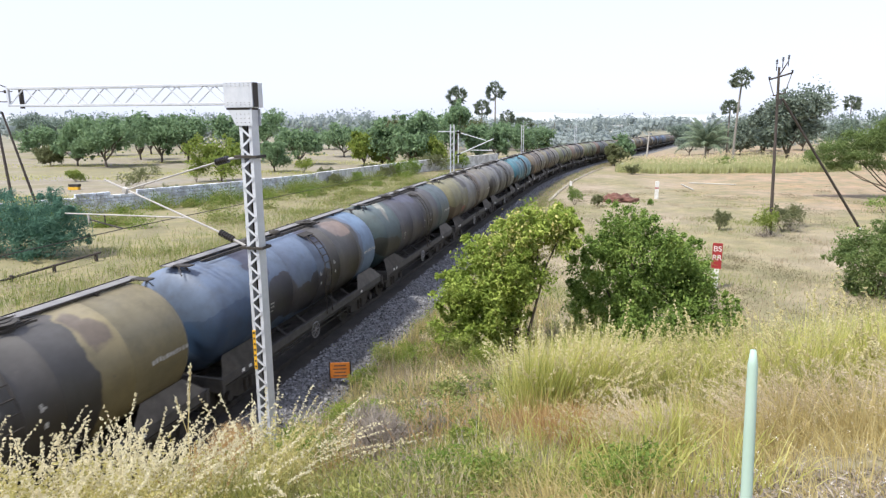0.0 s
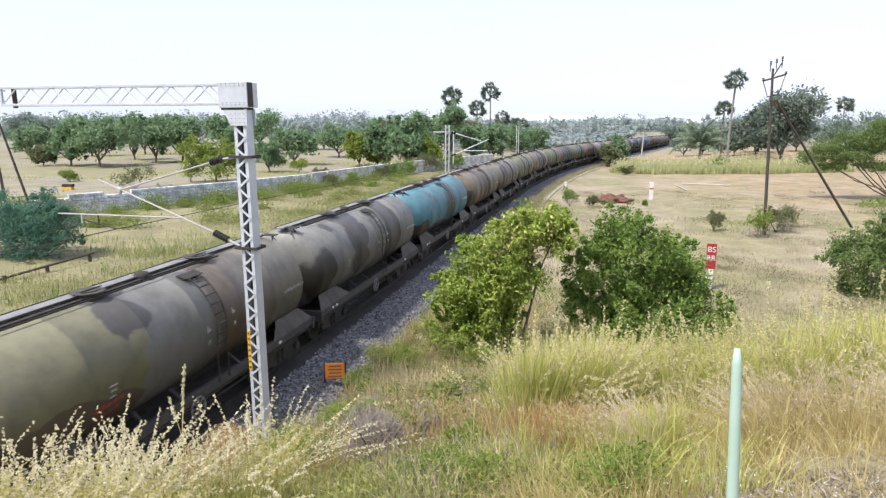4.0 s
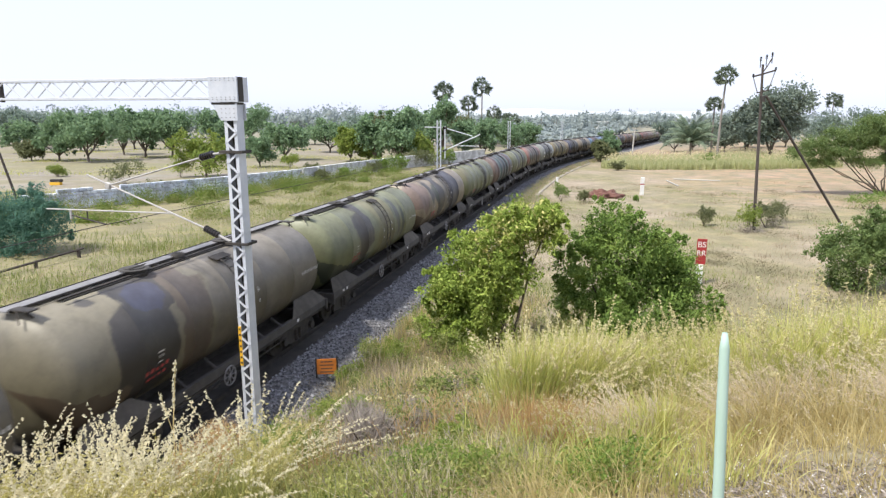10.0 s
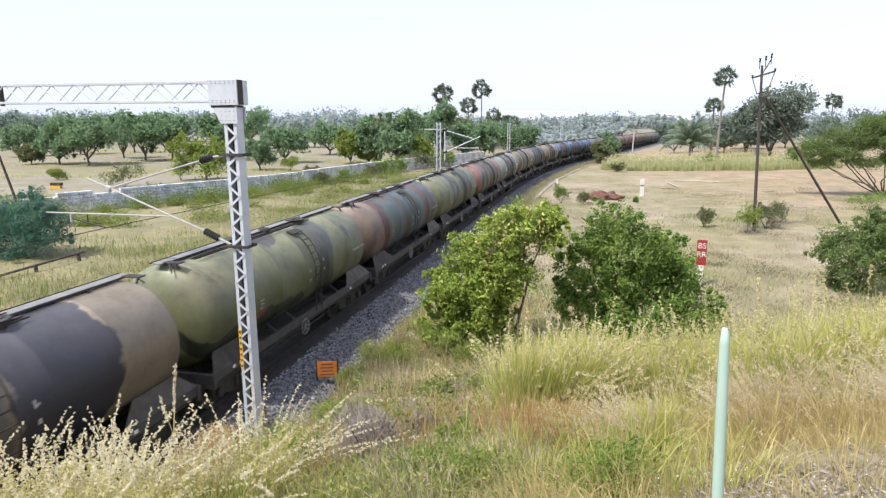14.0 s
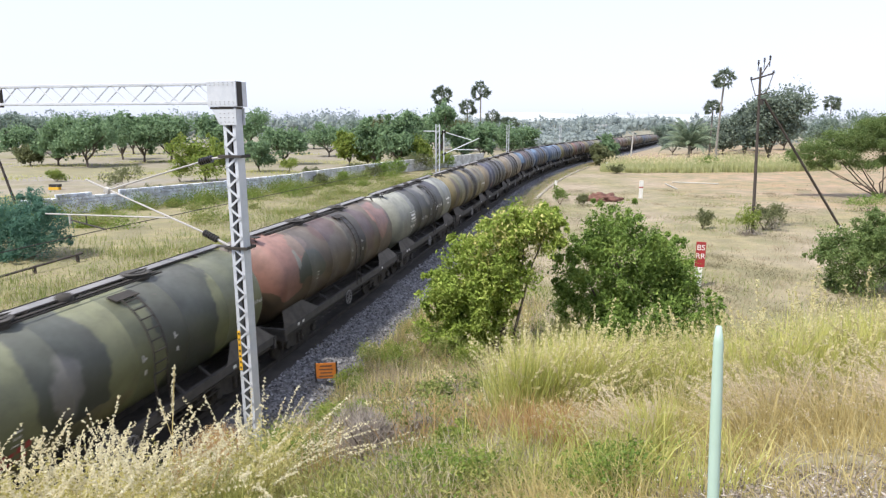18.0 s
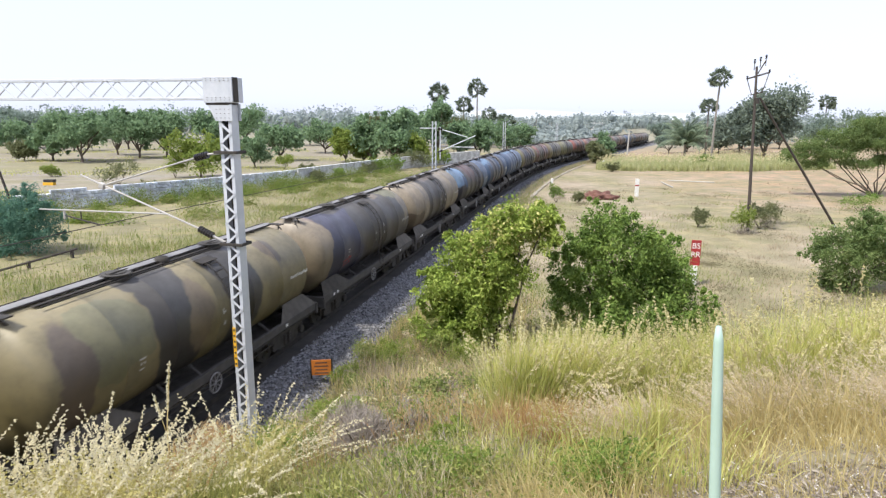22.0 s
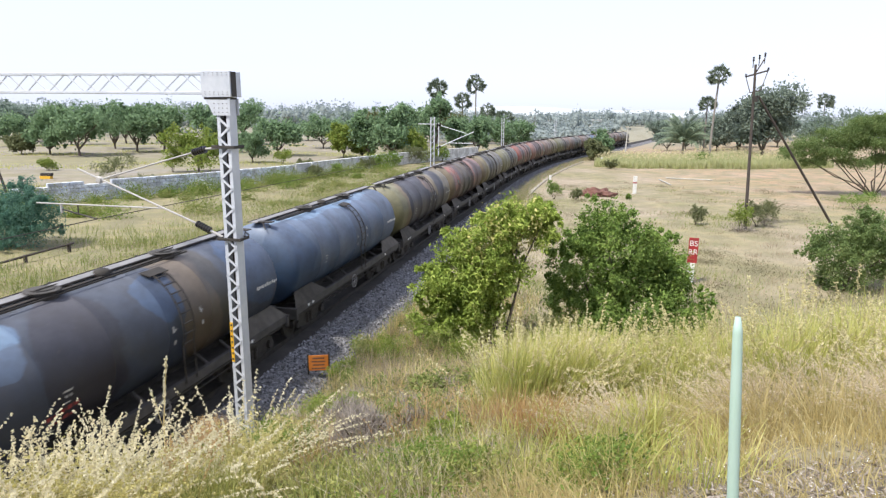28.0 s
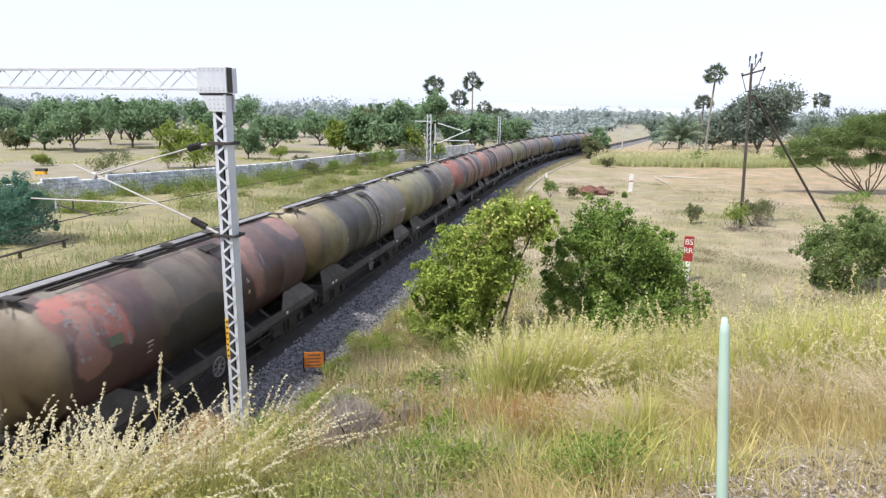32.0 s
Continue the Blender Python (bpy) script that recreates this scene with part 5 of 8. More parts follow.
STRAW = leafy("straw_grass", [(0.0, (0.411, 0.327, 0.145)), (0.5, (0.581, 0.484, 0.230)), (1.0, (0.750, 0.653, 0.363))], 0.45)
YELLOWISH = leafy("yellow_green_grass", [(0.0, (0.280, 0.330, 0.080)), (0.5, (0.585, 0.580, 0.190)), (1.0, (0.830, 0.770, 0.370))], 0.45)
GREENISH = leafy("green_weeds", [(0.0, (0.108, 0.189, 0.041)), (0.5, (0.216, 0.297, 0.068)), (1.0, (0.392, 0.419, 0.121))], 0.5)
PLUME = leafy("pale_plumes", [(0.0, (0.660, 0.590, 0.380)), (0.5, (0.790, 0.730, 0.520)), (1.0, (0.880, 0.840, 0.660))], 0.5)
RUSSET = leafy("russet_grass", [(0.0, (0.400, 0.235, 0.105)), (0.5, (0.540, 0.365, 0.175)), (1.0, (0.660, 0.510, 0.280))], 0.45)
SILK = leafy("silky_plumes", [(0.0, (0.580, 0.490, 0.340)), (0.5, (0.710, 0.610, 0.450)), (1.0, (0.810, 0.720, 0.560))], 0.45)
SCRUB = leafy("bank_scrub_leaves", [(0.0, (0.130, 0.180, 0.055)), (0.45, (0.250, 0.300, 0.090)), (0.75, (0.400, 0.390, 0.160)), (1.0, (0.460, 0.360, 0.200))], 0.42)
FLUFF = leafy("pale_flower_fluff", [(0.0, (0.380, 0.350, 0.120)), (0.5, (0.580, 0.525, 0.215)), (1.0, (0.740, 0.680, 0.380))], 0.45)
SEEDS = leafy("pale_seed_heads", [(0.0, (0.58, 0.51, 0.29)), (0.5, (0.71, 0.64, 0.40)), (1.0, (0.82, 0.76, 0.54))], 0.45)
SEEDHEAD = leafy("tan_seed_heads", [(0.0, (0.46, 0.40, 0.20)), (0.5, (0.63, 0.57, 0.32)), (1.0, (0.80, 0.74, 0.48))], 0.4)
FIELD = leafy("field_straw", [(0.0, (0.30, 0.24, 0.165)), (0.5, (0.43, 0.355, 0.25)), (1.0, (0.57, 0.49, 0.37))], 0.4)
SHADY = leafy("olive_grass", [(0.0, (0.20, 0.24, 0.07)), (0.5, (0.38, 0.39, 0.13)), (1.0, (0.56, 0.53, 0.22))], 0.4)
DRYSCRUB = leafy("grey_brown_scrub", [(0.0, (0.18, 0.165, 0.10)), (0.6, (0.27, 0.245, 0.155)), (1.0, (0.37, 0.335, 0.22))], 0.4)
PEBBLE = leafy("earthy_pebbles", [(0.0, (0.21, 0.165, 0.115)), (0.6, (0.33, 0.27, 0.20)), (1.0, (0.45, 0.39, 0.31))], 0.05)
PETAL = leafy("white_petals", [(0.0, (0.72, 0.70, 0.62)), (1.0, (0.82, 0.80, 0.74))], 0.3)


def plant(name, label, category, at, blobs, n, leaf, material, stems, seed, r0=0.05, width=0.5, group="", pods=0, per=14, clump=0.16):
    """A bush or tree: crooked limbs and a ragged crown of many leaves; blobs count from its foot."""
    r, rnd = np.random.default_rng(seed), random.Random(seed)
    blobs = ragged(blobs, r)
    t = thing(name, label, category, at, group=group)
    bm = B()
    limbs(bm, (0, 0, -0.15), stems, r0, rnd=rnd)
    part("trunk", bm, BARK, t)
    sheet("crown", *leaf_cloud(in_blobs(blobs, n, r, per=per, clump=clump), leaf, width, r=r), material, t)
    if pods:
        sheet("seed_pod_mass", *leaf_cloud(in_blobs(blobs[:2], pods, r, per=6), leaf * 0.9, 0.6, r=r), POD, t, "pale yellow seed pods")
    return t


def tree(at, tall, wide, material, seed, label, leaf=0.42, n=2600, name="tree", open_foot=0.16, group="trees of the orchard", masses=9):
    r, rnd = np.random.default_rng(seed), random.Random(seed)
    blobs = []
    for k in range(masses):
        a, d = 2 * math.pi * (k * 0.382 + rnd.random() * 0.2), wide * 0.5 * rnd.uniform(0.25, 0.68)
        z = tall * rnd.uniform(open_foot + 0.2, 0.82)
        s = wide * rnd.uniform(0.16, 0.27)
        blobs.append((d * math.cos(a), d * math.sin(a), z, s, s, min(s * 0.8, tall * 0.2)))
    blobs.append((0, 0, tall * 0.72, wide * 0.28, wide * 0.28, tall * 0.24))
    blobs = blobs[:6] + ragged(blobs, r, 0.9)
    tips = [(b[0], b[1], b[2]) for b in blobs[:6]]
    t = thing(name, label, "tree", (*at, float(land(*at)) - 0.05), group=group)
    bm = B()
    fork = (rnd.uniform(-0.2, 0.2), 0, tall * open_foot * 0.8)
    rod(bm, (0, 0, -0.3), fork, 0.028 * tall, 0.02 * tall, 8)
    part("trunk", bm, BARK, t)
    bm = B()
    limbs(bm, fork, tips, 0.018 * tall, rnd=rnd)
    part("branchwork", bm, BARK, t)
    sheet("crown", *leaf_cloud(in_blobs(blobs, n, r, per=38, clump=0.24), leaf, 0.7, r=r), material, t)
    return t


# the two big bushes below the camera's bank
plant("bush", "tall light green leafy bush with yellowish pods on the bank", "bush", (2.3, 21.7, float(land(2.3, 21.7))),
      [(0.55, 0, 4.55, 1.15, 1.0, 0.95), (-0.55, 0.1, 4.0, 1.2, 1.1, 0.85), (1.35, 0, 4.5, 0.75, 0.8, 0.8), (-1.45, 0, 3.3, 0.95, 1.0, 0.9), (-0.3, -0.2, 2.9, 1.25, 1.2, 0.9), (-1.1, -0.2, 1.9, 1.25, 1.1, 1.1), (-0.8, -0.3, 1.1, 1.1, 1.0, 1.1), (-1.5, -0.2, 0.7, 0.9, 0.9, 0.8), (-2.3, -0.3, 2.4, 0.8, 0.9, 0.9), (-2.2, -0.4, 1.2, 0.9, 0.9, 0.9)],
      46000, 0.145, LEAF_LIGHT, [(0.6, 0, 4.6), (-0.6, 0, 4.2), (1.3, 0, 4.4), (-1.3, 0, 3.2), (0.2, 0, 3.0), (-1, 0, 2)], 21, 0.07, pods=1500, per=80, clump=0.13)
plant("bush", "broad dense dark green bush on the bank", "bush", (6.9, 23.4, float(land(6.9, 23.4))),
      [(-0.5, 0, 4.3, 1.2, 1.1, 0.95), (0.1, 0, 3.2, 2.0, 1.5, 1.3), (1.6, 0, 3.1, 1.15, 1.1, 1.0), (-1.5, 0, 2.9, 1.15, 1.1, 1.1), (0.4, 0.0, 1.9, 2.3, 1.5, 1.2), (2.1, 0, 1.9, 0.9, 1.0, 1.0), (-1.3, -0.2, 1.3, 1.3, 1.0, 1.0), (0.6, -0.3, 0.9, 1.9, 1.2, 0.9), (2.5, -0.4, 1.1, 1.2, 1.2, 1.1), (0.4, -1.3, 0.8, 2.4, 1.1, 1.0), (-2.2, -0.4, 1.6, 0.8, 0.9, 0.9)],
      56000, 0.135, LEAF_DARK, [(-0.5, 0, 4.2), (0.6, 0, 3.6), (1.7, 0, 3.0), (-1.5, 0, 2.8), (0.2, 0, 2.6)], 22, 0.07, per=90, clump=0.13)
plant("bush", "leafy green bush beside the tall dry grass", "bush", (20.2, 30.0, float(land(20.2, 30.0))),
      [(-0.6, 0, 2.3, 1.3, 1.2, 1.0), (1.2, 0, 2.6, 1.7, 1.3, 1.2), (0.2, 0, 1.3, 2.2, 1.4, 1.2), (2.6, 0, 2.0, 1.5, 1.2, 1.5)],
      24000, 0.14, LEAF_THORN, [(-0.5, 0, 2.2), (1.2, 0, 2.6), (2.2, 0, 2.2)], 23, 0.06, per=50, clump=0.15)
plant("bush", "wide feathery bluish-green bush on the far side of the track", "bush", (-27.6, 39.5, float(land(-27.6, 39.5))),
      [(2.6, -0.4, 1.8, 1.9, 1.6, 1.5), (0.6, 0, 2.3, 2.0, 1.8, 1.6), (-1.8, 0, 2.2, 2.2, 1.8, 1.7), (-4.0, 0.2, 2.1, 2.0, 1.8, 1.7), (1.0, -0.8, 1.0, 3.0, 1.6, 1.0)],
      32000, 0.22, LEAF_BLUE, [(2.4, 0, 2.2), (0.6, 0, 2.8), (-1.8, 0, 2.6), (-3.6, 0, 2.4)], 24, 0.06, width=0.26, per=50, clump=0.17)
# spreading thorn tree at the field's edge
thorn = plant("thorn_tree", "spreading flat-layered thorn tree with dark limbs", "tree", (48.6, 69.5, float(land(48.6, 69.5))),
      [(-4.4, 0, 6.6, 2.4, 2.0, 0.65), (-7.6, 0.3, 5.6, 2.2, 1.8, 0.5), (-9.6, 0, 4.6, 1.6, 1.5, 0.4), (-5.6, -0.4, 4.7, 2.2, 1.8, 0.5), (-1.0, 0, 7.6, 2.6, 2.2, 0.7), (0.2, 0, 5.8, 2.4, 2.0, 0.6), (-2.6, 0, 3.7, 1.8, 1.5, 0.45), (2.6, 0, 7.3, 2.4, 2.2, 0.8), (3.4, 0, 5.0, 2.2, 2.0, 0.6), (1.0, 0.2, 8.3, 2.0, 1.8, 0.5), (-7.4, 0, 3.6, 1.5, 1.2, 0.35), (-3.4, 0.4, 5.6, 2.0, 1.6, 0.5), (0.6, 0, 4.0, 1.8, 1.6, 0.45)],
      70000, 0.20, LEAF_THORN, [(-4.4, 0, 6.4), (-7.4, 0, 5.5), (-9.4, 0, 4.5), (-5.4, 0, 4.6), (-1, 0, 7.4), (0.3, 0, 5.6), (2.6, 0, 7.0), (3.4, 0, 4.8), (-2.6, 0, 3.6), (-7.2, 0, 3.5)], 25, 0.085, width=0.4, per=60, clump=0.24)

# orchard trees and shrubs beyond the wall: place, height, width, tone
TREES = [
    (-12.6, 116.8, 9.1, 8.4, 0), (-7.7, 113.1, 9.6, 8.5, 0), (-4.2, 113.3, 5.6, 5.4, 2), (-0.4, 121.0, 12.6, 7.4, 0), (4.3, 126.9, 7.9, 7.1, 0), (8.6, 132.3, 7.0, 6.4, 0), (14.6, 140.1, 7.4, 8.5, 0), (20.1, 153.5, 6.5, 6.4, 0), (-17.2, 118.0, 6.4, 6.3, 2), 
    (-76.8, 118.8, 3.7, 4.6, 1), (-103.5, 161.8, 9.0, 10.5, 0), (-114.0, 170.1, 10.2, 12, 0), (-71.5, 118.9, 8.0, 9.0, 0), (-64.4, 116.1, 9.2, 12.5, 0), (-67.5, 135.4, 8.4, 9.5, 0),
    (-59.1, 126.8, 9.4, 11.5, 0), (-54.0, 127.5, 10.2, 11.0, 0), (-32.5, 87.2, 6.6, 9.0, 2), (-44.7, 126.9, 9.2, 9.5, 0), (-29.8, 104.1, 5.2, 6.0, 0), (-46.9, 157.4, 11.2, 12.0, 0),
    (-30.1, 122.3, 7.0, 9.2, 0), (-25.7, 146.0, 8.0, 10.8, 0), (-13.8, 119.5, 4.0, 6.4, 2), (-15.4, 163.0, 8.6, 10.5, 1), (-7.3, 157.9, 10.4, 12.0, 0), (-36.2, 182.0, 7.0, 10.0, 0), (-25.9, 180.7, 8.6, 11.0, 0),
    (-85.0, 150.0, 8.6, 11.0, 0), (-93.0, 142.0, 7.6, 10.0, 0), (-76.0, 158.0, 9.2, 11.0, 0), (-4.0, 176.0, 9.2, 11.0, 0), (4.2, 168.0, 8.4, 9.5, 1), (11.0, 176.0, 7.6, 9.0, 0), (20.5, 172.0, 6.2, 9.0, 0),
    (34.9, 137.0, 6.8, 5.6, 0), (33.0, 133.0, 4.4, 5.0, 1), (79.0, 226.0, 9.0, 11.0, 1), (62.2, 121.3, 14.2, 13.0, 3), (63.2, 133.0, 11.5, 8.0, 3), (69.8, 158.9, 8.6, 11.0, 3), (71.1, 182.1, 7.2, 12.0, 1), (80.5, 170.1, 8.2, 12.0, 0), (92.3, 172.7, 8.6, 12.0, 0),
    (108.3, 182.7, 9.6, 12.0, 0), (125.9, 189.8, 10.4, 15.6, 0), (66.0, 182.0, 6.4, 9.0, 1),
]
for k, (x, y, tall, wide, tone) in enumerate(TREES):
    # trees beyond 178 m take the leaf colour with haze in it
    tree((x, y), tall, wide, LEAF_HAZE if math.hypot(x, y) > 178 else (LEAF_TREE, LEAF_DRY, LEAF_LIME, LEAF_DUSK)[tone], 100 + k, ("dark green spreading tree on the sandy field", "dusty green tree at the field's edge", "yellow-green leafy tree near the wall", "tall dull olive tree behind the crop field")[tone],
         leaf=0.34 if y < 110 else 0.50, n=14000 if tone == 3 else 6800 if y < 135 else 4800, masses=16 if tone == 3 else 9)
for k, (x, y, tall, wide, tone) in enumerate([(-36.0, 87.2, 3.4, 4.4, 2), (-40.2, 80.0, 3.2, 4.8, 1), (-24.4, 100.9, 2.2, 3.5, 2), (-7.5, 116.7, 3.9, 5.0, 1), (-17.6, 86.5, 2.4, 3.6, 1), (-12.6, 97.0, 2.2, 3.2, 1), (-5.6, 107.0, 2.6, 3.4, 1), (-30.5, 67.5, 1.9, 2.4, 1), (-27.5, 70.2, 1.7, 2.0, 1), (-54.5, 90.0, 1.6, 3.0, 2),
                                              (22.4, 45.4, 2.4, 1.9, 2), (24.4, 47.2, 2.0, 2.4, 1), (12.2, 65.0, 1.8, 1.7, 0), (14.2, 63.5, 1.1, 1.6, 1), (20.2, 48.4, 1.5, 1.8, 1), (26.2, 49.6, 1.7, 2.6, 1), (46.5, 112.0, 2.2, 4.0, 0), (29.8, 108.8, 1.6, 3.0, 1), (38.2, 56.5, 1.6, 3.8, 0), (42.5, 55.0, 1.4, 3.6, 0), (1.5, 64.5, 1.2, 1.5, 1), (-13.5, 84.5, 1.6, 2.4, 0), (-10.0, 92.0, 1.8, 3.0, 1), (-6.5, 100.0, 2.4, 3.4, 0), (-3.0, 105.0, 3.0, 4.0, 1), (1.0, 112.0, 3.4, 4.4, 0), (-9.0, 96.5, 2.6, 3.6, 0), (-1.0, 108.0, 3.4, 4.2, 2), (-16.0, 81.5, 1.8, 3.2, 1), (-29.0, 66.0, 1.3, 3.6, 0), (-26.3, 69.0, 1.2, 3.0, 2), (-36.2, 58.3, 1.6, 3.6, 1), (-33.0, 61.8, 1.1, 3.4, 0), (-21.5, 75.8, 1.4, 3.0, 1), (-19.2, 79.2, 1.3, 2.6, 0)]):
    r = np.random.default_rng(300 + k)
    blobs = [(wide * r.uniform(-0.3, 0.3), wide * r.uniform(-0.2, 0.2), tall * r.uniform(0.35, 0.75), wide * 0.24, wide * 0.24, tall * 0.26) for _ in range(6)]
    plant("shrub", ("dark green shrub in the dry field", "dusty thin shrub in the dry field", "yellow-green shrub in the dry field")[tone], "shrub", (x, y, float(land(x, y))), blobs, 1700, 0.13 if y < 75 else 0.22, (LEAF_DARK, LEAF_DRY, LEAF_LIME)[tone], [b[:3] for b in blobs[:4]], 300 + k, 0.03, per=8, clump=0.25, group="shrubs of the fields")


# scrub of the lower bank and the brow
for k, (x, y, tall, wide, tone) in enumerate([(-2.9, 18.9, 0.8, 1.2, 2), (-2.3, 20.6, 1.0, 1.5, 1), (-1.5, 20.8, 1.1, 1.6, 2), (-0.6, 22.3, 1.3, 1.6, 1), (0.2, 20.6, 1.3, 1.5, 1), (0.9, 19.0, 1.2, 1.6, 2), (0.74, 10.3, 0.7, 0.9, 1), (-1.56, 8.0, 0.5, 0.7, 2), (-0.15, 9.8, 0.7, 0.9, 1), (-0.95, 13.0, 0.9, 1.2, 1), (-0.98, 8.1, 0.5, 0.7, 0), (1.2, 22.4, 1.3, 1.8, 2), (-2.0, 16.0, 0.8, 1.2, 1), (-1.4, 5.9, 0.42, 0.5, 2), (0.1, 5.0, 0.28, 0.4, 2), (-1.75, 6.4, 0.45, 0.6, 0), (-0.4, 6.2, 0.45, 0.5, 1), (4.6, 22.0, 1.1, 1.8, 1), (9.6, 22.6, 1.3, 2.0, 2), (3.9, 20.6, 0.9, 1.4, 2)]):
    r = np.random.default_rng(360 + k)
    blobs = [(wide * r.uniform(-0.3, 0.3), wide * r.uniform(-0.3, 0.3), tall * r.uniform(0.3, 0.75), wide * 0.22, wide * 0.22, tall * 0.24) for _ in range(7)]
    plant("shrub", ("small green weed bush on the bank", "olive dusty scrub on the bank", "yellow-green scrub on the bank")[tone], "shrub", (x, y, float(land(x, y))), blobs, 2200, 0.03 if y < 9 else 0.065, (GREENISH, SCRUB, LEAF_LIME)[tone], [b[:3] for b in blobs[:5]], 360 + k, 0.012 if y < 9 else 0.02, per=9, clump=0.3, group="scrub on the bank")


# palms
def fan_palm(at, tall, seed, crown=1.7, lean=0.0, far=False):
    rnd, r = random.Random(seed), np.random.default_rng(seed)
    t = thing("palmyra_palm", "tall slender fan palm with a ragged round crown", "palm tree", (*at, float(land(*at))), group="fan palms")
    bm = B()
    z = tall - crown
    for k in range(5):
        a, b = k / 5, (k + 1) / 5
        rod(bm, (lean * a * a * z, 0, z * a - 0.2), (lean * b * b * z, 0, z * b), 0.24 - 0.08 * a, 0.24 - 0.08 * b, 8)
    part("trunk", bm, PALMBARK, t)
    verts, faces = [], []
    top = Vector((lean * z, 0, z))
    for k in range(16 if far else 64):
        el = math.asin(rnd.uniform(-0.8, 1.0))
        az = rnd.uniform(0, 2 * math.pi)
        d = Vector((math.cos(az) * math.cos(el), math.sin(az) * math.cos(el), math.sin(el)))
        stalk = crown * rnd.uniform(0.42, 0.70)
        s = d.cross(Vector((0, 0, 1))).normalized()
        roll = rnd.uniform(-1.3, 1.3)
        s, u = s * math.cos(roll) + s.cross(d) * math.sin(roll), s.cross(d) * math.cos(roll) - s * math.sin(roll)
        c = top + d * stalk
        m, rad = 9, crown * rnd.uniform(0.26, 0.40)
        base = len(verts)
        verts.append(c[:])
        for j in range(2 * m + 1):
            a = -2.0 + 4.0 * j / (2 * m)
            q = rad * (1.0 if j % 2 else 0.42)
            p = c + (d * math.cos(a) + s * math.sin(a)) * q + u * (0.10 * rad if j % 2 else -0.05 * rad) - Vector((0, 0, 0.12 * rad))
            verts.append(p[:])
        faces += [(base, base + j, base + j + 1) for j in range(1, 2 * m + 1)]
        verts += [(top + s * 0.03)[:], (top - s * 0.03)[:]]
        faces.append((base, len(verts) - 2, len(verts) - 1))
    sheet("crown", verts, faces, LEAF_PALM if not far else LEAF_FAR_HAZED, t)
    return t


for k, (x, y, tall, crown, lean) in enumerate([(0.1, 171.7, 17.6, 3.3, 0), (7.2, 181.2, 14.4, 3.2, 0), (10.9, 181.3, 19.4, 3.4, 0), (16.5, 207.8, 11.8, 3.2, 0), (19.2, 181.4, 10.2, 3.2, 0),
                                               (59.0, 140.8, 13.6, 2.4, 0), (51.6, 120.2, 18.4, 2.5, 0.03), (126.2, 209.7, 16.6, 3.4, 0)]):
    fan_palm((x, y), tall, 500 + k, crown, lean)
for k in range(26):
    rnd = random.Random(700 + k)
    az, d = radians(rnd.choice([rnd.uniform(-37, -12), rnd.uniform(-37, -20), rnd.uniform(8, 14)])), rnd.uniform(270, 360)
    fan_palm((d * math.sin(az), d * math.cos(az)), 8.06 + d * rnd.uniform(0.0, 0.018 if az < 0.1 else 0.008), 700 + k, 3.2, 0, True)


LEAF_COCO = leafy("coconut_leaves", [(0.0, (0.12, 0.17, 0.12)), (0.6, (0.21, 0.27, 0.18)), (1.0, (0.36, 0.39, 0.27))], 0.35)


def coconut_palm(at, seed):
    rnd = random.Random(seed)
    t = thing("coconut_palm", "low coconut palm with long drooping fronds behind the crop", "palm tree", (*at, float(land(*at))))
    part("trunk", rod(B(), (0, 0, -0.2), (0.1, 0, 3.4), 0.34, 0.26, 8), PALMBARK, t)
    for k in range(32):
        az, el = 2 * math.pi * k * 0.382, 0.05 + 1.5 * ((k + rnd.random()) / 32) ** 0.8
        long = rnd.uniform(6.4, 9.0)
        d = Vector((math.cos(az), math.sin(az), 0))
        s = Vector((-d.y, d.x, 0))
        verts, faces = [], []
        prev = Vector((0.1, 0, 3.4))
        n = 26
        for j in range(n):
            f = j / n
            a = el - 1.75 * f * f
            p = prev + (d * math.cos(a) + Vector((0, 0, math.sin(a)))) * long / n
            for e in (-1, 1):
                w = long * 0.19 * math.sin(math.pi * min(0.12 + f * 0.95, 0.98))
                tip = p + s * e * w + d * w * 0.5 - Vector((0, 0, w * 0.55))
                b = len(verts)
                verts += [prev[:], p[:], tip[:]]
                faces.append((b, b + 1, b + 2))
            prev = p
        sheet("frond", verts, faces, LEAF_COCO, t)


coconut_palm((55.3, 143.0), 41)


def joined(sets):
    verts, faces, k = [], [], 0
    for v, f in sets:
        verts.append(v), faces.append(f + k)
        k += len(v)
    return np.concatenate(verts), np.concatenate(faces)


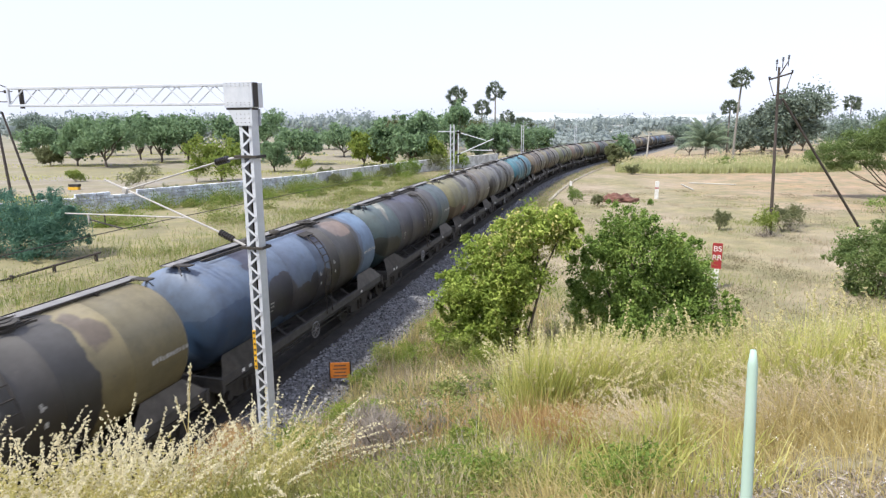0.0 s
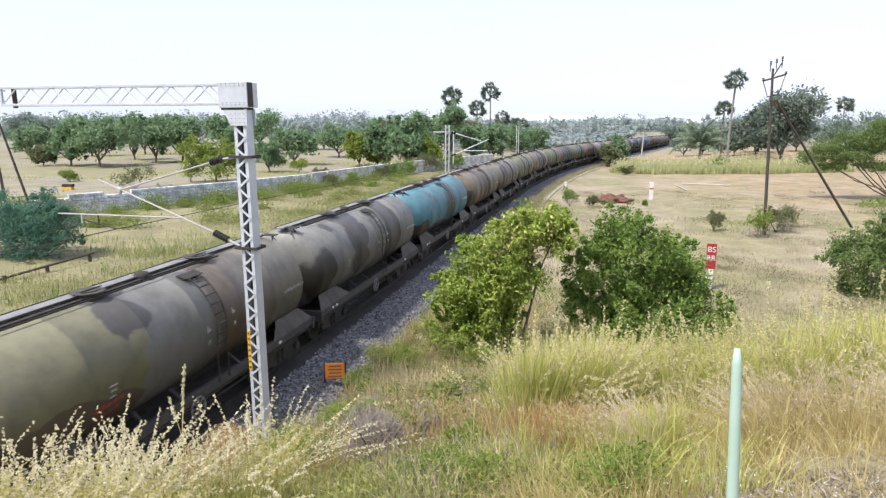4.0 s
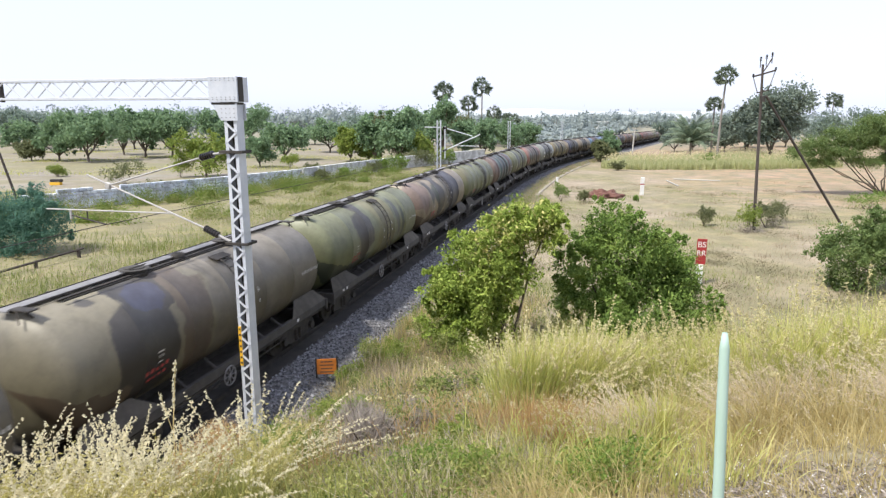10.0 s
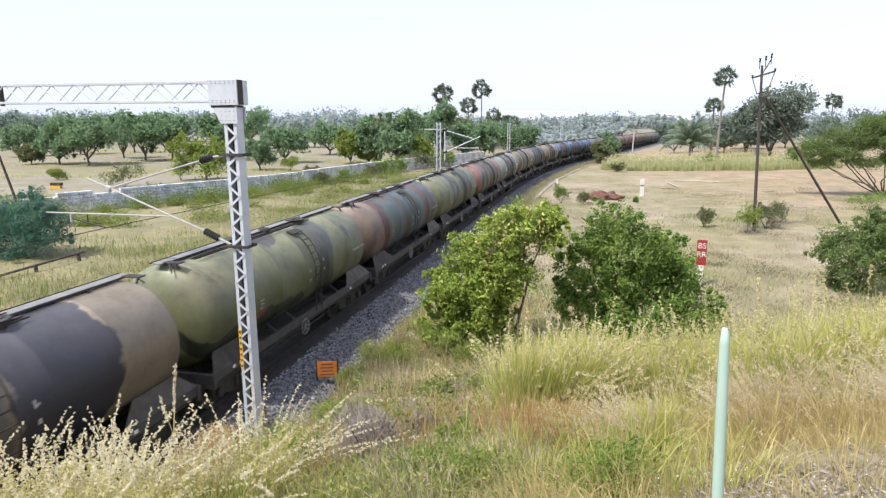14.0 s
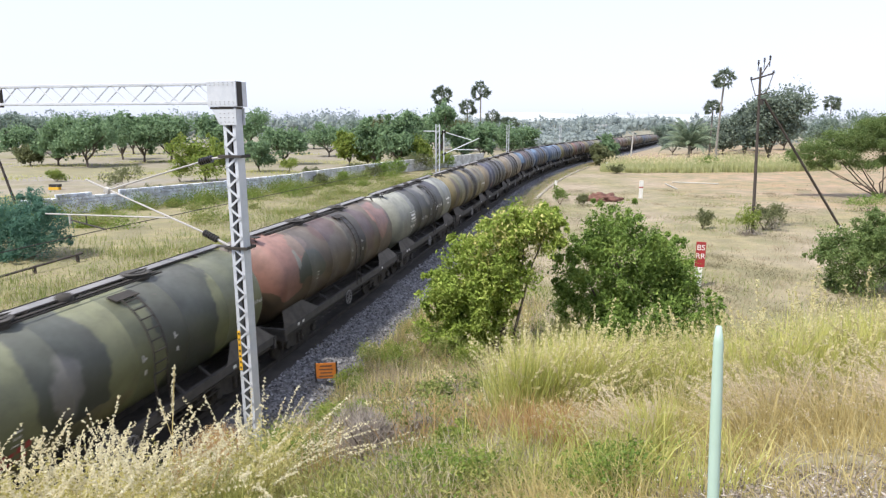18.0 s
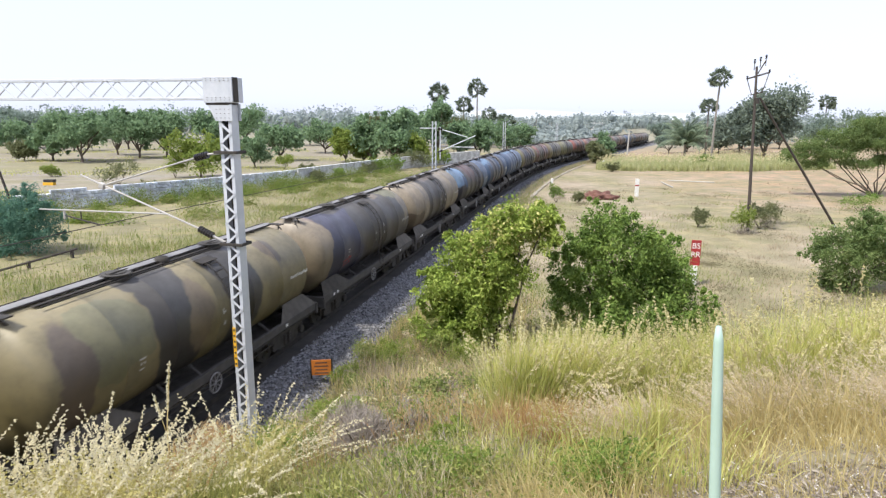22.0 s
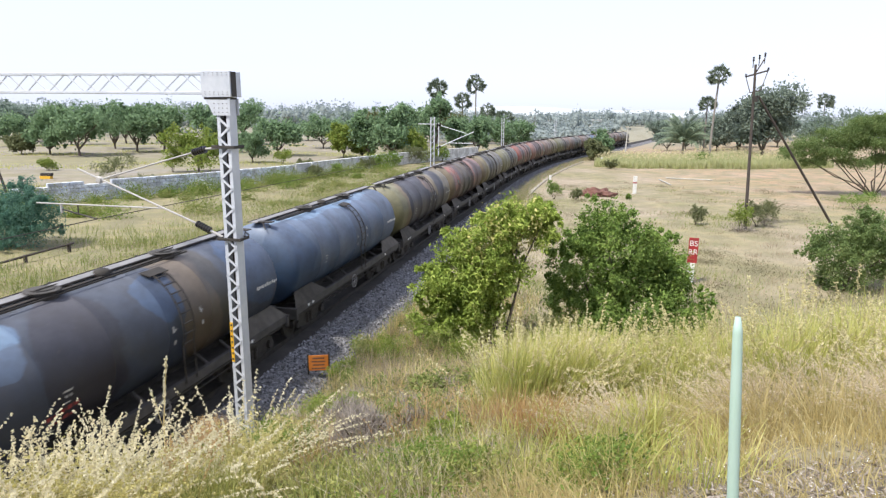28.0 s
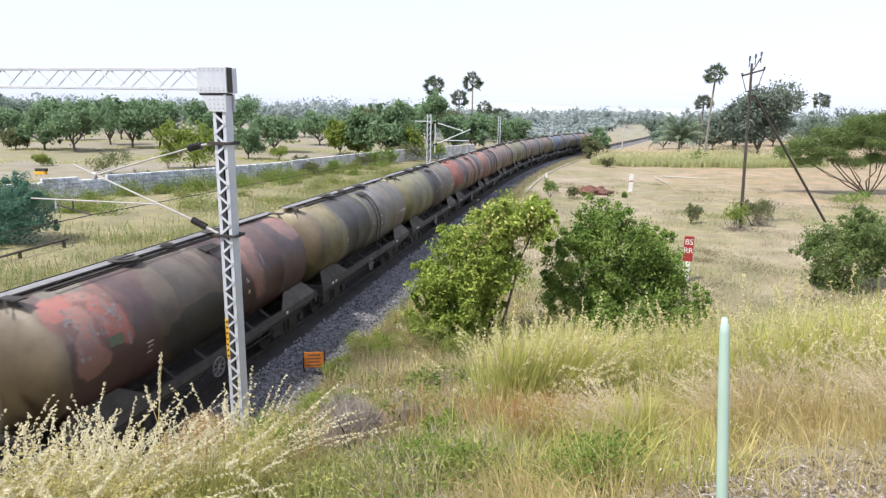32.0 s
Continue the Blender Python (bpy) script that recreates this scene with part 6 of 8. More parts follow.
# far woods, one mass of small leaf clumps
def far_woods():
    r = np.random.default_rng(77)
    blobs = []
    for k in range(1250):
        az = radians(r.uniform(-42, 42)) if k < 760 else radians(r.uniform(1, 30))
        d = r.uniform(210, 560) if k < 760 else r.uniform(400, 620)
        x, y = d * math.sin(az), d * math.cos(az)
        if (d < 270 and math.degrees(az) > 2 and math.degrees(az) < 19) or abs(off_line(x, y)[0]) < 16:
            continue
        tall, wide = r.uniform(4.5, 10.0), r.uniform(5, 10)
        if 3 < math.degrees(az) < 12:
            tall *= 0.8
        if math.degrees(az) < -3:
            tall *= 1.3
        if 2 < math.degrees(az) < 30:
            tall *= 1.15
        for q in range(3):
            blobs.append((x + r.uniform(-3, 3), y + r.uniform(-3, 3), tall * r.uniform(0.25, 0.62), wide * 0.42, wide * 0.42, tall * 0.36))
    for k in range(420):
        az, d = radians(r.uniform(1, 21)), r.uniform(185, 300)
        x, y = d * math.sin(az), d * math.cos(az)
        if off_line(x, y)[0] > -14:
            continue
        tall, wide = r.uniform(2.2, 4.6), r.uniform(5, 9)
        for q in range(2):
            blobs.append((x + r.uniform(-3, 3), y + r.uniform(-3, 3), tall * r.uniform(0.2, 0.5), wide * 0.42, wide * 0.42, tall * 0.4))
    ico = bmesh.new()
    bmesh.ops.create_icosphere(ico, subdivisions=1, radius=0.52)
    unit_v, unit_f = np.array([v.co[:] for v in ico.verts]), np.array([[v.index for v in f.verts] for f in ico.faces])
    ico.free()
    b = np.array(blobs)
    hearts = b[:, None, :3] + unit_v[None] * b[:, None, 3:] * r.uniform(0.75, 1.15, (len(b), len(unit_v), 1))
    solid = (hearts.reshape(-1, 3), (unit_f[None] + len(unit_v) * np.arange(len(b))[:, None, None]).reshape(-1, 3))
    tagged(sheet("far_woods", *joined([leaf_cloud(in_blobs(blobs, 140000, r, shell=0.7, per=14, clump=0.2), 0.9, 0.8, r=r), solid]), LEAF_FAR_HAZED), "hazy belt of far trees on the horizon", "trees", kind="stuff")


far_woods()


# ---- grasses ----
def blades(x, y, tall, wide, lean, r, droop=0.35):
    """Tapered bent blades; returns points and faces."""
    n = len(x)
    z = land(x, y)
    az = r.uniform(0, 2 * math.pi, n)
    wind = np.stack([np.cos(az), np.sin(az)], -1) * r.uniform(0.1, 0.8, n)[:, None] + np.asarray(lean)
    turn = r.uniform(0, math.pi, n)
    s = np.stack([np.cos(turn), np.sin(turn), np.zeros(n)], -1) * (wide / 2)[:, None]
    foot = np.stack([x, y, z - 0.02], -1)
    out, lev = [], (0.0, 0.35, 0.7, 1.0)
    for f in lev:
        p = foot.copy()
        p[:, :2] += wind * (tall * droop * f * f)[:, None]
        p[:, 2] += tall * (f - 0.22 * f * f * np.linalg.norm(wind, axis=1))
        if f < 1:
            out += [p - s * (1 - 0.6 * f), p + s * (1 - 0.6 * f)]
        else:
            out.append(p)
    verts = np.stack(out, 1)
    tri = np.array([(0, 1, 3), (0, 3, 2), (2, 3, 5), (2, 5, 4), (4, 5, 6)])
    faces = (tri[None] + 7 * np.arange(n)[:, None, None]).reshape(-1, 3)
    return verts.reshape(-1, 3), faces, verts


def heads(stems, r, per, size, start=0.55, spread=0.02, fat=0.34):
    """Seed heads: small scales clustered along the tops of the stems."""
    n = len(stems)
    f = start + (1 - start) * np.linspace(0, 1, per)[None] + r.uniform(-0.03, 0.03, (n, per))
    a, b = (stems[:, 4] + stems[:, 5]) / 2, stems[:, 6]
    m = (stems[:, 2] + stems[:, 3]) / 2
    g = np.clip((f - 0.35) / 0.65, 0, 1.04)[..., None]
    p = (1 - g) ** 2 * m[:, None] + 2 * g * (1 - g) * a[:, None] + g ** 2 * b[:, None]
    p = p + r.normal(0, spread, p.shape)
    grain = np.repeat(unit(b - a)[:, None], per, 1).reshape(-1, 3)
    return leaf_cloud(p.reshape(-1, 3), size, fat, 0.0, r, grain)


def panicles(stems, r, branches, per, reach, size, fat=0.5, low=0.62):
    """Loose seed heads: thin side sprays that start on the upper stem, rise a little and droop, with grains along them."""
    n = len(stems)
    a, b, m = (stems[:, 4] + stems[:, 5]) / 2, stems[:, 6], (stems[:, 2] + stems[:, 3]) / 2
    f = (low + (1 - low) * (np.arange(branches)[None] + r.random((n, branches))) / branches)
    g = np.clip((f - 0.35) / 0.65, 0, 1)[..., None]
    root = (1 - g) ** 2 * m[:, None] + 2 * g * (1 - g) * a[:, None] + g ** 2 * b[:, None]
    az = r.uniform(0, 2 * math.pi, (n, branches))
    out = np.stack([np.cos(az), np.sin(az), np.zeros_like(az)], -1)
    axis = unit(b - a)[:, None]
    long = (reach * r.uniform(0.4, 1.2, (n, branches)) * (1.25 - 0.9 * (f - low) / (1 - low)))[..., None, None]
    s = np.linspace(0.08, 1.0, per)[None, None, :, None]
    p = root[:, :, None] + long * (s * (0.75 * axis + 0.45 * out)[:, :, None] - np.array((0, 0, 0.42)) * s * s)
    p = p + r.normal(0, size * 0.22, p.shape)
    step = p[:, :, 1:] - p[:, :, :-1]
    grain = np.concatenate([step, step[:, :, -1:]], 2).reshape(-1, 3)
    grains = leaf_cloud(p.reshape(-1, 3), size, fat, 0.0, r, unit(grain))
    # the hair-thin spray stalk
    tip, foot = p[:, :, -1].reshape(-1, 3), root.reshape(-1, 3)
    side = unit(np.cross(tip - foot, r.normal(0, 1, foot.shape))) * size * 0.09
    verts = np.stack([foot - side, foot + side, tip], 1).reshape(-1, 3)
    return joined([grains, (verts, np.arange(len(verts)).reshape(-1, 3))])


def spots(n, az, d, r, even=True):
    """Places spread over a fan seen from the camera: azimuths in degrees, distances in metres."""
    a = np.radians(r.uniform(*az, n))
    q = r.random(n)
    dist = np.exp(np.log(d[0]) + (np.log(d[1]) - np.log(d[0])) * q) if even else d[0] + (d[1] - d[0]) * q
    return dist * np.sin(a), dist * np.cos(a)


def bunched(x, y, r, n, spread):
    """Gathers places into tufts."""
    k = r.integers(0, n, len(x))
    return x[k] + r.normal(0, spread, len(x)), y[k] + r.normal(0, spread, len(x))


def tufts(n, count, az, d, r, spread, gust=(0.0, 0.0)):
    """Blades that spring from tufts: places, and a lean outward from each tuft's middle."""
    cx, cy = spots(count, az, d, r)
    k = r.integers(0, count, n)
    size = r.uniform(0.6, 1.4, count)[k]
    off = r.normal(0, 1, (n, 2)) * (spread * size)[:, None]
    return cx[k] + off[:, 0], cy[k] + off[:, 1], off / spread * 0.42 + np.array(gust), size


def meadow():
    r = np.random.default_rng(9)
    U = r.uniform

    def lay(name, label, material, sets):
        tagged(sheet(name, *joined(sets), material), label, "grass", kind="stuff")

    # feathery grass on the bank's brow beside the railway
    def both(n, count, wide_fan, narrow_fan, d, spread, gust):
        """Tufts in the broad stand and in the small stand at the mast's foot."""
        a = tufts(n, count, wide_fan, d, r, spread, gust)
        b = tufts(n // 7, max(count // 7, 4), narrow_fan, (d[0] + 0.5, d[1] - 0.2), r, spread, gust)
        return [np.concatenate(q) for q in zip(a, b)]

    x, y, lean, big = tufts(6500, 95, (-42, -17), (4.2, 6.2), r, 0.10, (0.10, -0.1))
    v, f, st = blades(x, y, U(0.22, 0.66, len(x)) * (0.5 + 0.5 * big), U(0.004, 0.009, len(x)), lean, r)
    lay("feathery_grass", "tall yellow-green feathery grass on the bank", SHADY, [(v, f)])
    x, y, lean, big = tufts(2600, 80, (-42, -18), (4.2, 5.6), r, 0.10, (0.10, -0.1))
    v, f, st = blades(x, y, U(0.22, 0.55, len(x)), U(0.004, 0.007, len(x)), lean, r, 0.45)
    lay("yellow_grass", "yellow thin grass between the feathery plumes", YELLOWISH, [(v, f)])
    x, y, lean, big = both(1000, 54, (-43, -27.0), (-19.5, -16.5), (4.2, 5.8), 0.09, (0.10, -0.15))
    v, f, st = blades(x, y, U(0.40, 0.92, len(x)), U(0.003, 0.005, len(x)), lean, r, 0.55)
    lay("flower_fluff", "pale yellow fluffy flower heads massed over the grass", FLUFF, [(v, f), panicles(st, r, 10, 6, 0.070, 0.020, 0.55, 0.45)])
    x, y, lean, big = both(430, 60, (-43, -26.5), (-20, -17), (4.2, 5.8), 0.12, (0.14, -0.1))
    v, f, st = blades(x, y, U(0.62, 1.16, len(x)), U(0.003, 0.005, len(x)), lean * 1.3, r, 0.75)
    lay("feathery_plumes", "pale fluffy seed plumes of the tall grass", PLUME, [(v, f), panicles(st, r, 20, 4, 0.036, 0.021, 0.62, 0.62)])
    x, y, lean, big = tufts(46, 12, (-26.5, -20), (4.5, 5.4), r, 0.10, (0.06, 0))
    v, f, st = blades(x, y, U(0.55, 0.92, len(x)), U(0.003, 0.005, len(x)), lean * 0.6, r, 0.3)
    lay("plume_stalks", "few upright stalks with slim pale plumes", PLUME, [(v, f), heads(st, r, 46, 0.017, 0.66, 0.006, 0.6)])
    x, y, lean, big = tufts(24, 5, (-25, -20.5), (4.6, 5.2), r, 0.12)
    v, f, st = blades(x, y, U(0.6, 0.9, len(x)), U(0.003, 0.005, len(x)), lean * 0.5, r, 0.3)
    lay("russet_stalks", "slim russet seed stalks above the feathery grass", RUSSET, [(v, f), heads(st, r, 40, 0.016, 0.66, 0.005, 0.6)])
    # tall grass along the bank's edge, in springing tufts
    x, y, lean, big = tufts(30000, 150, (7.5, 41), (6.4, 11.0), r, 0.13, (0.10, -0.1))
    v, f, st = blades(x, y, U(0.40, 1.12, len(x)) * (0.15 + 0.9 * big), U(0.006, 0.012, len(x)), lean, r)
    lay("tall_grass", "tall yellow grass tufts along the edge of the bank", YELLOWISH, [(v, f)])
    x, y, lean, big = tufts(12000, 150, (7.0, 41), (6.0, 10.5), r, 0.14)
    v, f, _ = blades(x, y, U(0.2, 0.62, len(x)) * big, U(0.006, 0.013, len(x)), lean, r, 0.45)
    lay("grass_understory", "darker olive-green grass among the tall yellow tufts", SHADY, [(v, f)])
    # big springing tussocks
    az, d = np.radians([9.2, 7.6, 10.5, 13.5, 16.5, 19.5, 23, 26, 29.5, 33, 36.5, 40, 22, 12, 18]), np.array([6.3, 5.9, 6.2, 6.6, 7.0, 7.6, 8.3, 8.8, 8.4, 9.2, 8.6, 9.4, 8.0, 7.6, 8.2])
    k = np.repeat(np.arange(len(d)), 620)
    off = r.normal(0, 0.14, (len(k), 2))
    tx, ty = (d * np.sin(az))[k] + off[:, 0], (d * np.cos(az))[k] + off[:, 1]
    v, f, tus = blades(tx, ty, U(0.50, 1.25, len(k)) * U(0.7, 1.15, len(d))[k], U(0.006, 0.011, len(k)), off * 2.6, r, 0.36)
    lay("grass_tussocks", "springing yellow-green grass tussocks along the bank", YELLOWISH, [(v, f)])
    j = r.choice(len(k), 1100, False)
    lay("tussock_heads", "straw-coloured seed heads of the tussocks", SEEDS, [panicles(tus[j[:520]], r, 9, 5, 0.05, 0.026, 0.42, 0.66)])
    off = r.normal(0, 0.17, (len(k) // 2, 2))
    k = k[::2]
    v, f, _ = blades((d * np.sin(az))[k] + off[:, 0], (d * np.cos(az))[k] - 0.22 + off[:, 1], U(0.2, 0.48, len(k)), U(0.006, 0.012, len(k)), off * 4.0, r, 0.5)
    lay("tussock_bases", "russet dead blades at the feet of the tussocks", RUSSET, [(v, f)])
    k = r.choice(len(x), 2200, False)
    lay("grass_heads", "straw-coloured seed heads of the tall grass", SEEDS, [panicles(st[k[:700]], r, 8, 5, 0.055, 0.028, 0.42, 0.66)])
    # slim flowering stalks that stand above the mass
    x, y, lean, big = tufts(620, 46, (7.5, 41), (6.2, 9.0), r, 0.20, (0.12, -0.1))
    v, f, st = blades(x, y, U(0.78, 1.38, len(x)) * (0.5 + 0.5 * big), U(0.005, 0.008, len(x)), lean * 1.2, r, 0.5)
    lay("flowering_stalks", "slim flowering stalks standing above the tall grass", SEEDHEAD, [(v, f), panicles(st, r, 13, 5, 0.050, 0.028, 0.45, 0.7)])
    x, y, lean, big = tufts(2200, 22, (5, 13), (4.6, 5.8), r, 0.13)
    v, f, _ = blades(x, y, U(0.2, 0.5, len(x)) * big, U(0.005, 0.01, len(x)), lean, r)
    lay("russet_grass", "russet dry grass at the foot of the tufts", RUSSET, [(v, f)])
    # dry bent grass close by
    x, y, lean, big = tufts(7500, 130, (5, 42), (2.5, 6.2), r, 0.10, (-0.5, -0.1))
    bare = (np.hypot(x, y) < 3.7) & (np.arctan2(x, y) > radians(22))
    v, f, st = blades(x, y, U(0.2, 0.6, len(x)) * big * np.where(bare, 0.3, np.where(np.hypot(x, y) < 4.6, 0.6, 1.0)), U(0.004, 0.008, len(x)), lean, r, 0.55)
    lay("dry_grass", "dry straw grass bent by the wind", STRAW, [(v, f)])
    sx, sy, lean, big = tufts(150, 4, (16, 20), (4.5, 5.0), r, 0.10, (-0.8, 0.0))
    qx, qy, lean2, big = tufts(420, 14, (27, 41), (5.0, 6.2), r, 0.18, (-0.8, 0.0))
    off = r.normal(0, 0.055, (620, 2))
    v, f, _ = blades(4.62 * math.sin(radians(19.8)) + off[:, 0], 4.62 * math.cos(radians(19.8)) + off[:, 1], U(0.25, 0.6, 620), U(0.004, 0.008, 620), off * 6.0 + (-0.15, 0), r, 0.5)
    lay("springing_tuft", "springing yellow-green grass tuft on the brow", YELLOWISH, [(v, f)])
    sx, sy, lean = np.concatenate([sx, qx]), np.concatenate([sy, qy]), np.concatenate([lean, lean2])
    v, f, st = blades(sx, sy, U(0.38, 0.66, len(sx)), U(0.003, 0.006, len(sx)), lean, r, 0.6)
    lay("silky_plumes", "silky greyish-pink plumes on the dry grass", SILK, [(v, f), heads(st, r, 34, 0.026, 0.45, 0.008, 0.2)])
    x, y, lean, big = tufts(2600, 60, (18, 42), (4.2, 6.0), r, 0.13, (-0.5, -0.1))
    v, f, _ = blades(x, y, U(0.2, 0.48, len(x)) * big, U(0.003, 0.006, len(x)), lean, r, 0.6)
    lay("tan_grass", "pale tan dry grass bent over the brow", STRAW, [(v, f)])
    x, y, lean, big = tufts(3600, 80, (2, 27), (3.6, 8.5), r, 0.11)
    v, f, _ = blades(x, y, U(0.15, 0.5, len(x)) * big, U(0.005, 0.011, len(x)), lean, r, 0.5)
    lay("young_grass", "fresh yellow-green grass between the dry tufts", YELLOWISH, [(v, f)])
    x, y, lean, big = tufts(12000, 80, (-12, 13), (2.9, 6.6), r, 0.13)
    p = np.stack([x, y, land(x, y) + U(0.01, 0.14, len(x)) * big], -1)
    cx, cy = np.repeat([1.13, 0.98, -0.15, 0.2], 700), np.repeat([3.75, 3.5, 4.3, 4.0], 700)
    q = np.stack([cx + r.normal(0, 0.13, 2800), cy + r.normal(0, 0.12, 2800), np.zeros(2800)], -1)
    q[:, 2] = land(q[:, 0], q[:, 1]) + U(0.02, 0.3, 2800)
    p = np.concatenate([p[:2600], q])
    lay("leafy_weeds", "fresh green leafy weeds on the bank", GREENISH, [leaf_cloud(p, 0.034, 0.55, r=r)])
    # pebbles and litter of the bare patch
    x, y = spots(2600, (24, 48), (2.3, 3.8), r)
    x, y = x + r.normal(0, 0.22, len(x)), y + r.normal(0, 0.22, len(x))
    p = np.stack([x, y, land(x, y) + U(0.0, 0.05, len(x))], -1)
    lay("straw_litter", "broken dry straw lying on the bare bank", TWIGS, [leaf_cloud(p, 0.07, 0.05, 0.6, r), leaf_cloud(p[::3] + (0.02, 0.01, 0.01), 0.03, 0.4, 0.6, r)])
    x, y = spots(3400, (22, 50), (2.3, 4.0), r)
    x, y = x + r.normal(0, 0.25, len(x)), y + r.normal(0, 0.25, len(x))
    p = np.stack([x, y, land(x, y) + 0.005], -1)
    tagged(sheet("pebbles", *leaf_cloud(p, 0.03, 0.8, 1.0, r), PEBBLE), "small grey pebbles on the bare bank", "stones", kind="stuff")
    # the slope down to the track: weeds and straw
    x, y, lean, big = tufts(11500, 300, (-17, 9), (4.2, 20), r, 0.15)
    v, f, _ = blades(x, y, U(0.15, 0.5, len(x)) * big * np.where(np.hypot(x, y) < 5.6, 0.5, 1.0), U(0.006, 0.013, len(x)), lean, r, 0.5)
    lay("slope_grass", "mixed straw grass on the slope down to the track", STRAW, [(v, f)])
    x, y, lean, big = tufts(22000, 230, (-19, 9), (4.2, 24), r, 0.20)
    p = np.stack([x, y, land(x, y) + U(0.02, 0.45, len(x)) * U(0.3, 1, len(x)) * big * np.where(np.hypot(x, y) < 5.6, 0.35, 1.0)], -1)
    lay("slope_weeds", "low olive leafy weeds on the slope", SCRUB, [leaf_cloud(p, 0.055, 0.5, r=r)])
    x, y, lean, big = tufts(5200, 150, (-17, 12), (4.2, 20), r, 0.15)
    v, f, _ = blades(x, y, U(0.2, 0.6, len(x)) * big * np.where(np.hypot(x, y) < 5.6, 0.45, 1.0), U(0.006, 0.013, len(x)), lean, r, 0.4)
    lay("green_grass", "green grass tufts on the slope", GREENISH, [(v, f)])
    x, y, lean, big = tufts(6500, 130, (-16, 7), (5, 20), r, 0.16)
    v, f, _ = blades(x, y, U(0.2, 0.5, len(x)) * big, U(0.005, 0.012, len(x)), lean, r, 0.5)
    lay("dead_grass", "brown dead grass on the slope", RUSSET, [(v, f)])
    x, y, lean, big = tufts(3000, 70, (-13, 11), (3.6, 6.2), r, 0.11)
    v, f, _ = blades(x, y, U(0.1, 0.3, len(x)) * big, U(0.004, 0.008, len(x)), lean, r, 0.55)
    lay("pale_grass", "short pale dry grass on the brow", SILK, [(v, f)])
    x, y, lean, big = tufts(1700, 45, (-13, 11), (3.8, 6.4), r, 0.12)
    v, f, _ = blades(x, y, U(0.15, 0.38, len(x)) * big, U(0.004, 0.008, len(x)), lean, r, 0.5)
    lay("grey_grass", "grey-brown dead grass on the brow", TWIGS, [(v, f)])
    x, y, lean, big = tufts(8000, 120, (-14, 10), (3.8, 7.4), r, 0.13)
    v, f, _ = blades(x, y, U(0.12, 0.34, len(x)) * big, U(0.005, 0.010, len(x)), lean, r, 0.45)
    p = np.stack([x, y, land(x, y) + U(0.02, 0.22, len(x)) * big], -1)
    lay("olive_weeds", "olive-green grass and weeds on the brow", SHADY, [(v, f), leaf_cloud(p, 0.034, 0.5, r=r)])
    x, y, lean, big = tufts(9000, 170, (-10, 7), (11, 23), r, 0.26)
    keep = off_line(x, y)[0] > 4.0
    v, f, _ = blades(x[keep], y[keep], U(0.3, 0.95, keep.sum()) * big[keep], U(0.010, 0.022, keep.sum()), lean[keep], r, 0.45)
    lay("bank_straw", "pale brown dead stalks on the lower bank", FIELD, [(v, f)])
    # thick scrub on the lower bank, below the bushes
    x, y, lean, big = tufts(22000, 210, (-11, 12), (10.5, 27), r, 0.27)
    p = np.stack([x, y, land(x, y) + U(0.02, 0.75, len(x)) * U(0.3, 1, len(x)) * big], -1)
    keep = off_line(x, y)[0] > 3.6
    lay("bank_scrub", "thick green and yellowish scrub on the lower bank", SCRUB, [leaf_cloud(p[keep], 0.085, 0.5, r=r)])
    x, y, lean, big = tufts(13000, 150, (-12, 10), (8.0, 25), r, 0.30)
    p = np.stack([x, y, land(x, y) + U(0.02, 0.6, len(x)) * U(0.3, 1, len(x)) * big], -1)[off_line(x, y)[0] > 3.8]
    lay("dry_scrub", "grey-brown dry scrub on the lower bank", DRYSCRUB, [leaf_cloud(p, 0.075, 0.25, r=r)])
    x, y, lean, big = tufts(16000, 300, (-11, 14), (10.5, 28), r, 0.22)
    keep = off_line(x, y)[0] > 3.6
    v, f, _ = blades(x[keep], y[keep], U(0.3, 0.9, keep.sum()) * big[keep], U(0.012, 0.026, keep.sum()), lean[keep], r, 0.45)
    lay("bank_grass", "dry and greenish tall grass on the lower bank", STRAW, [(v, f)])
    # weeds beside the ballast
    u, s = U(14, 75, 9000), 3.4 + np.abs(r.normal(0, 1.0, 9000))
    q = np.array([on_line(a, b)[:2] for a, b in zip(u, s)])
    x, y = bunched(q[:, 0], q[:, 1], r, 700, 0.2)
    v, f, _ = blades(x, y, U(0.15, 0.55, len(x)), U(0.01, 0.02, len(x)), (0.1, 0), r, 0.4)
    p = np.stack([x, y, land(x, y) + U(0.0, 0.4, len(x))], -1)
    h = 4200
    lay("trackside_weeds", "green weeds along the ballast's foot", GREENISH, [(v[:7 * h], f[:5 * h]), leaf_cloud(p[:h], 0.06, 0.4, r=r)])
    lay("trackside_straw", "dry straw weeds along the ballast's foot", FIELD, [(v[7 * h:], f[5 * h:] - 7 * h), leaf_cloud(p[h:6500], 0.06, 0.25, r=r)])
    u, s = U(55, 165, 26000), 2.5 + np.abs(r.normal(0, 0.8, 26000))
    q = np.array([on_line(a, b)[:2] for a, b in zip(u, s)])
    x, y = bunched(q[:, 0], q[:, 1], r, 1500, 0.35)
    p = np.stack([x, y, land(x, y) + U(0.0, 0.45, len(x))], -1)[off_line(x, y)[0] > 2.3]
    lay("shoulder_weeds", "olive and tan weeds over the ballast's far shoulder", SCRUB, [leaf_cloud(p[:9000], 0.14, 0.4, r=r)])
    lay("shoulder_straw", "tan dead weeds over the ballast's far shoulder", FIELD, [leaf_cloud(p[9000:], 0.14, 0.3, r=r)])
    # the open field on this side, thin and dry
    x, y = spots(20000, (-4, 42), (24, 95), r)
    off, _ = off_line(x, y)
    x, y = x[off > 5.5], y[off > 5.5]
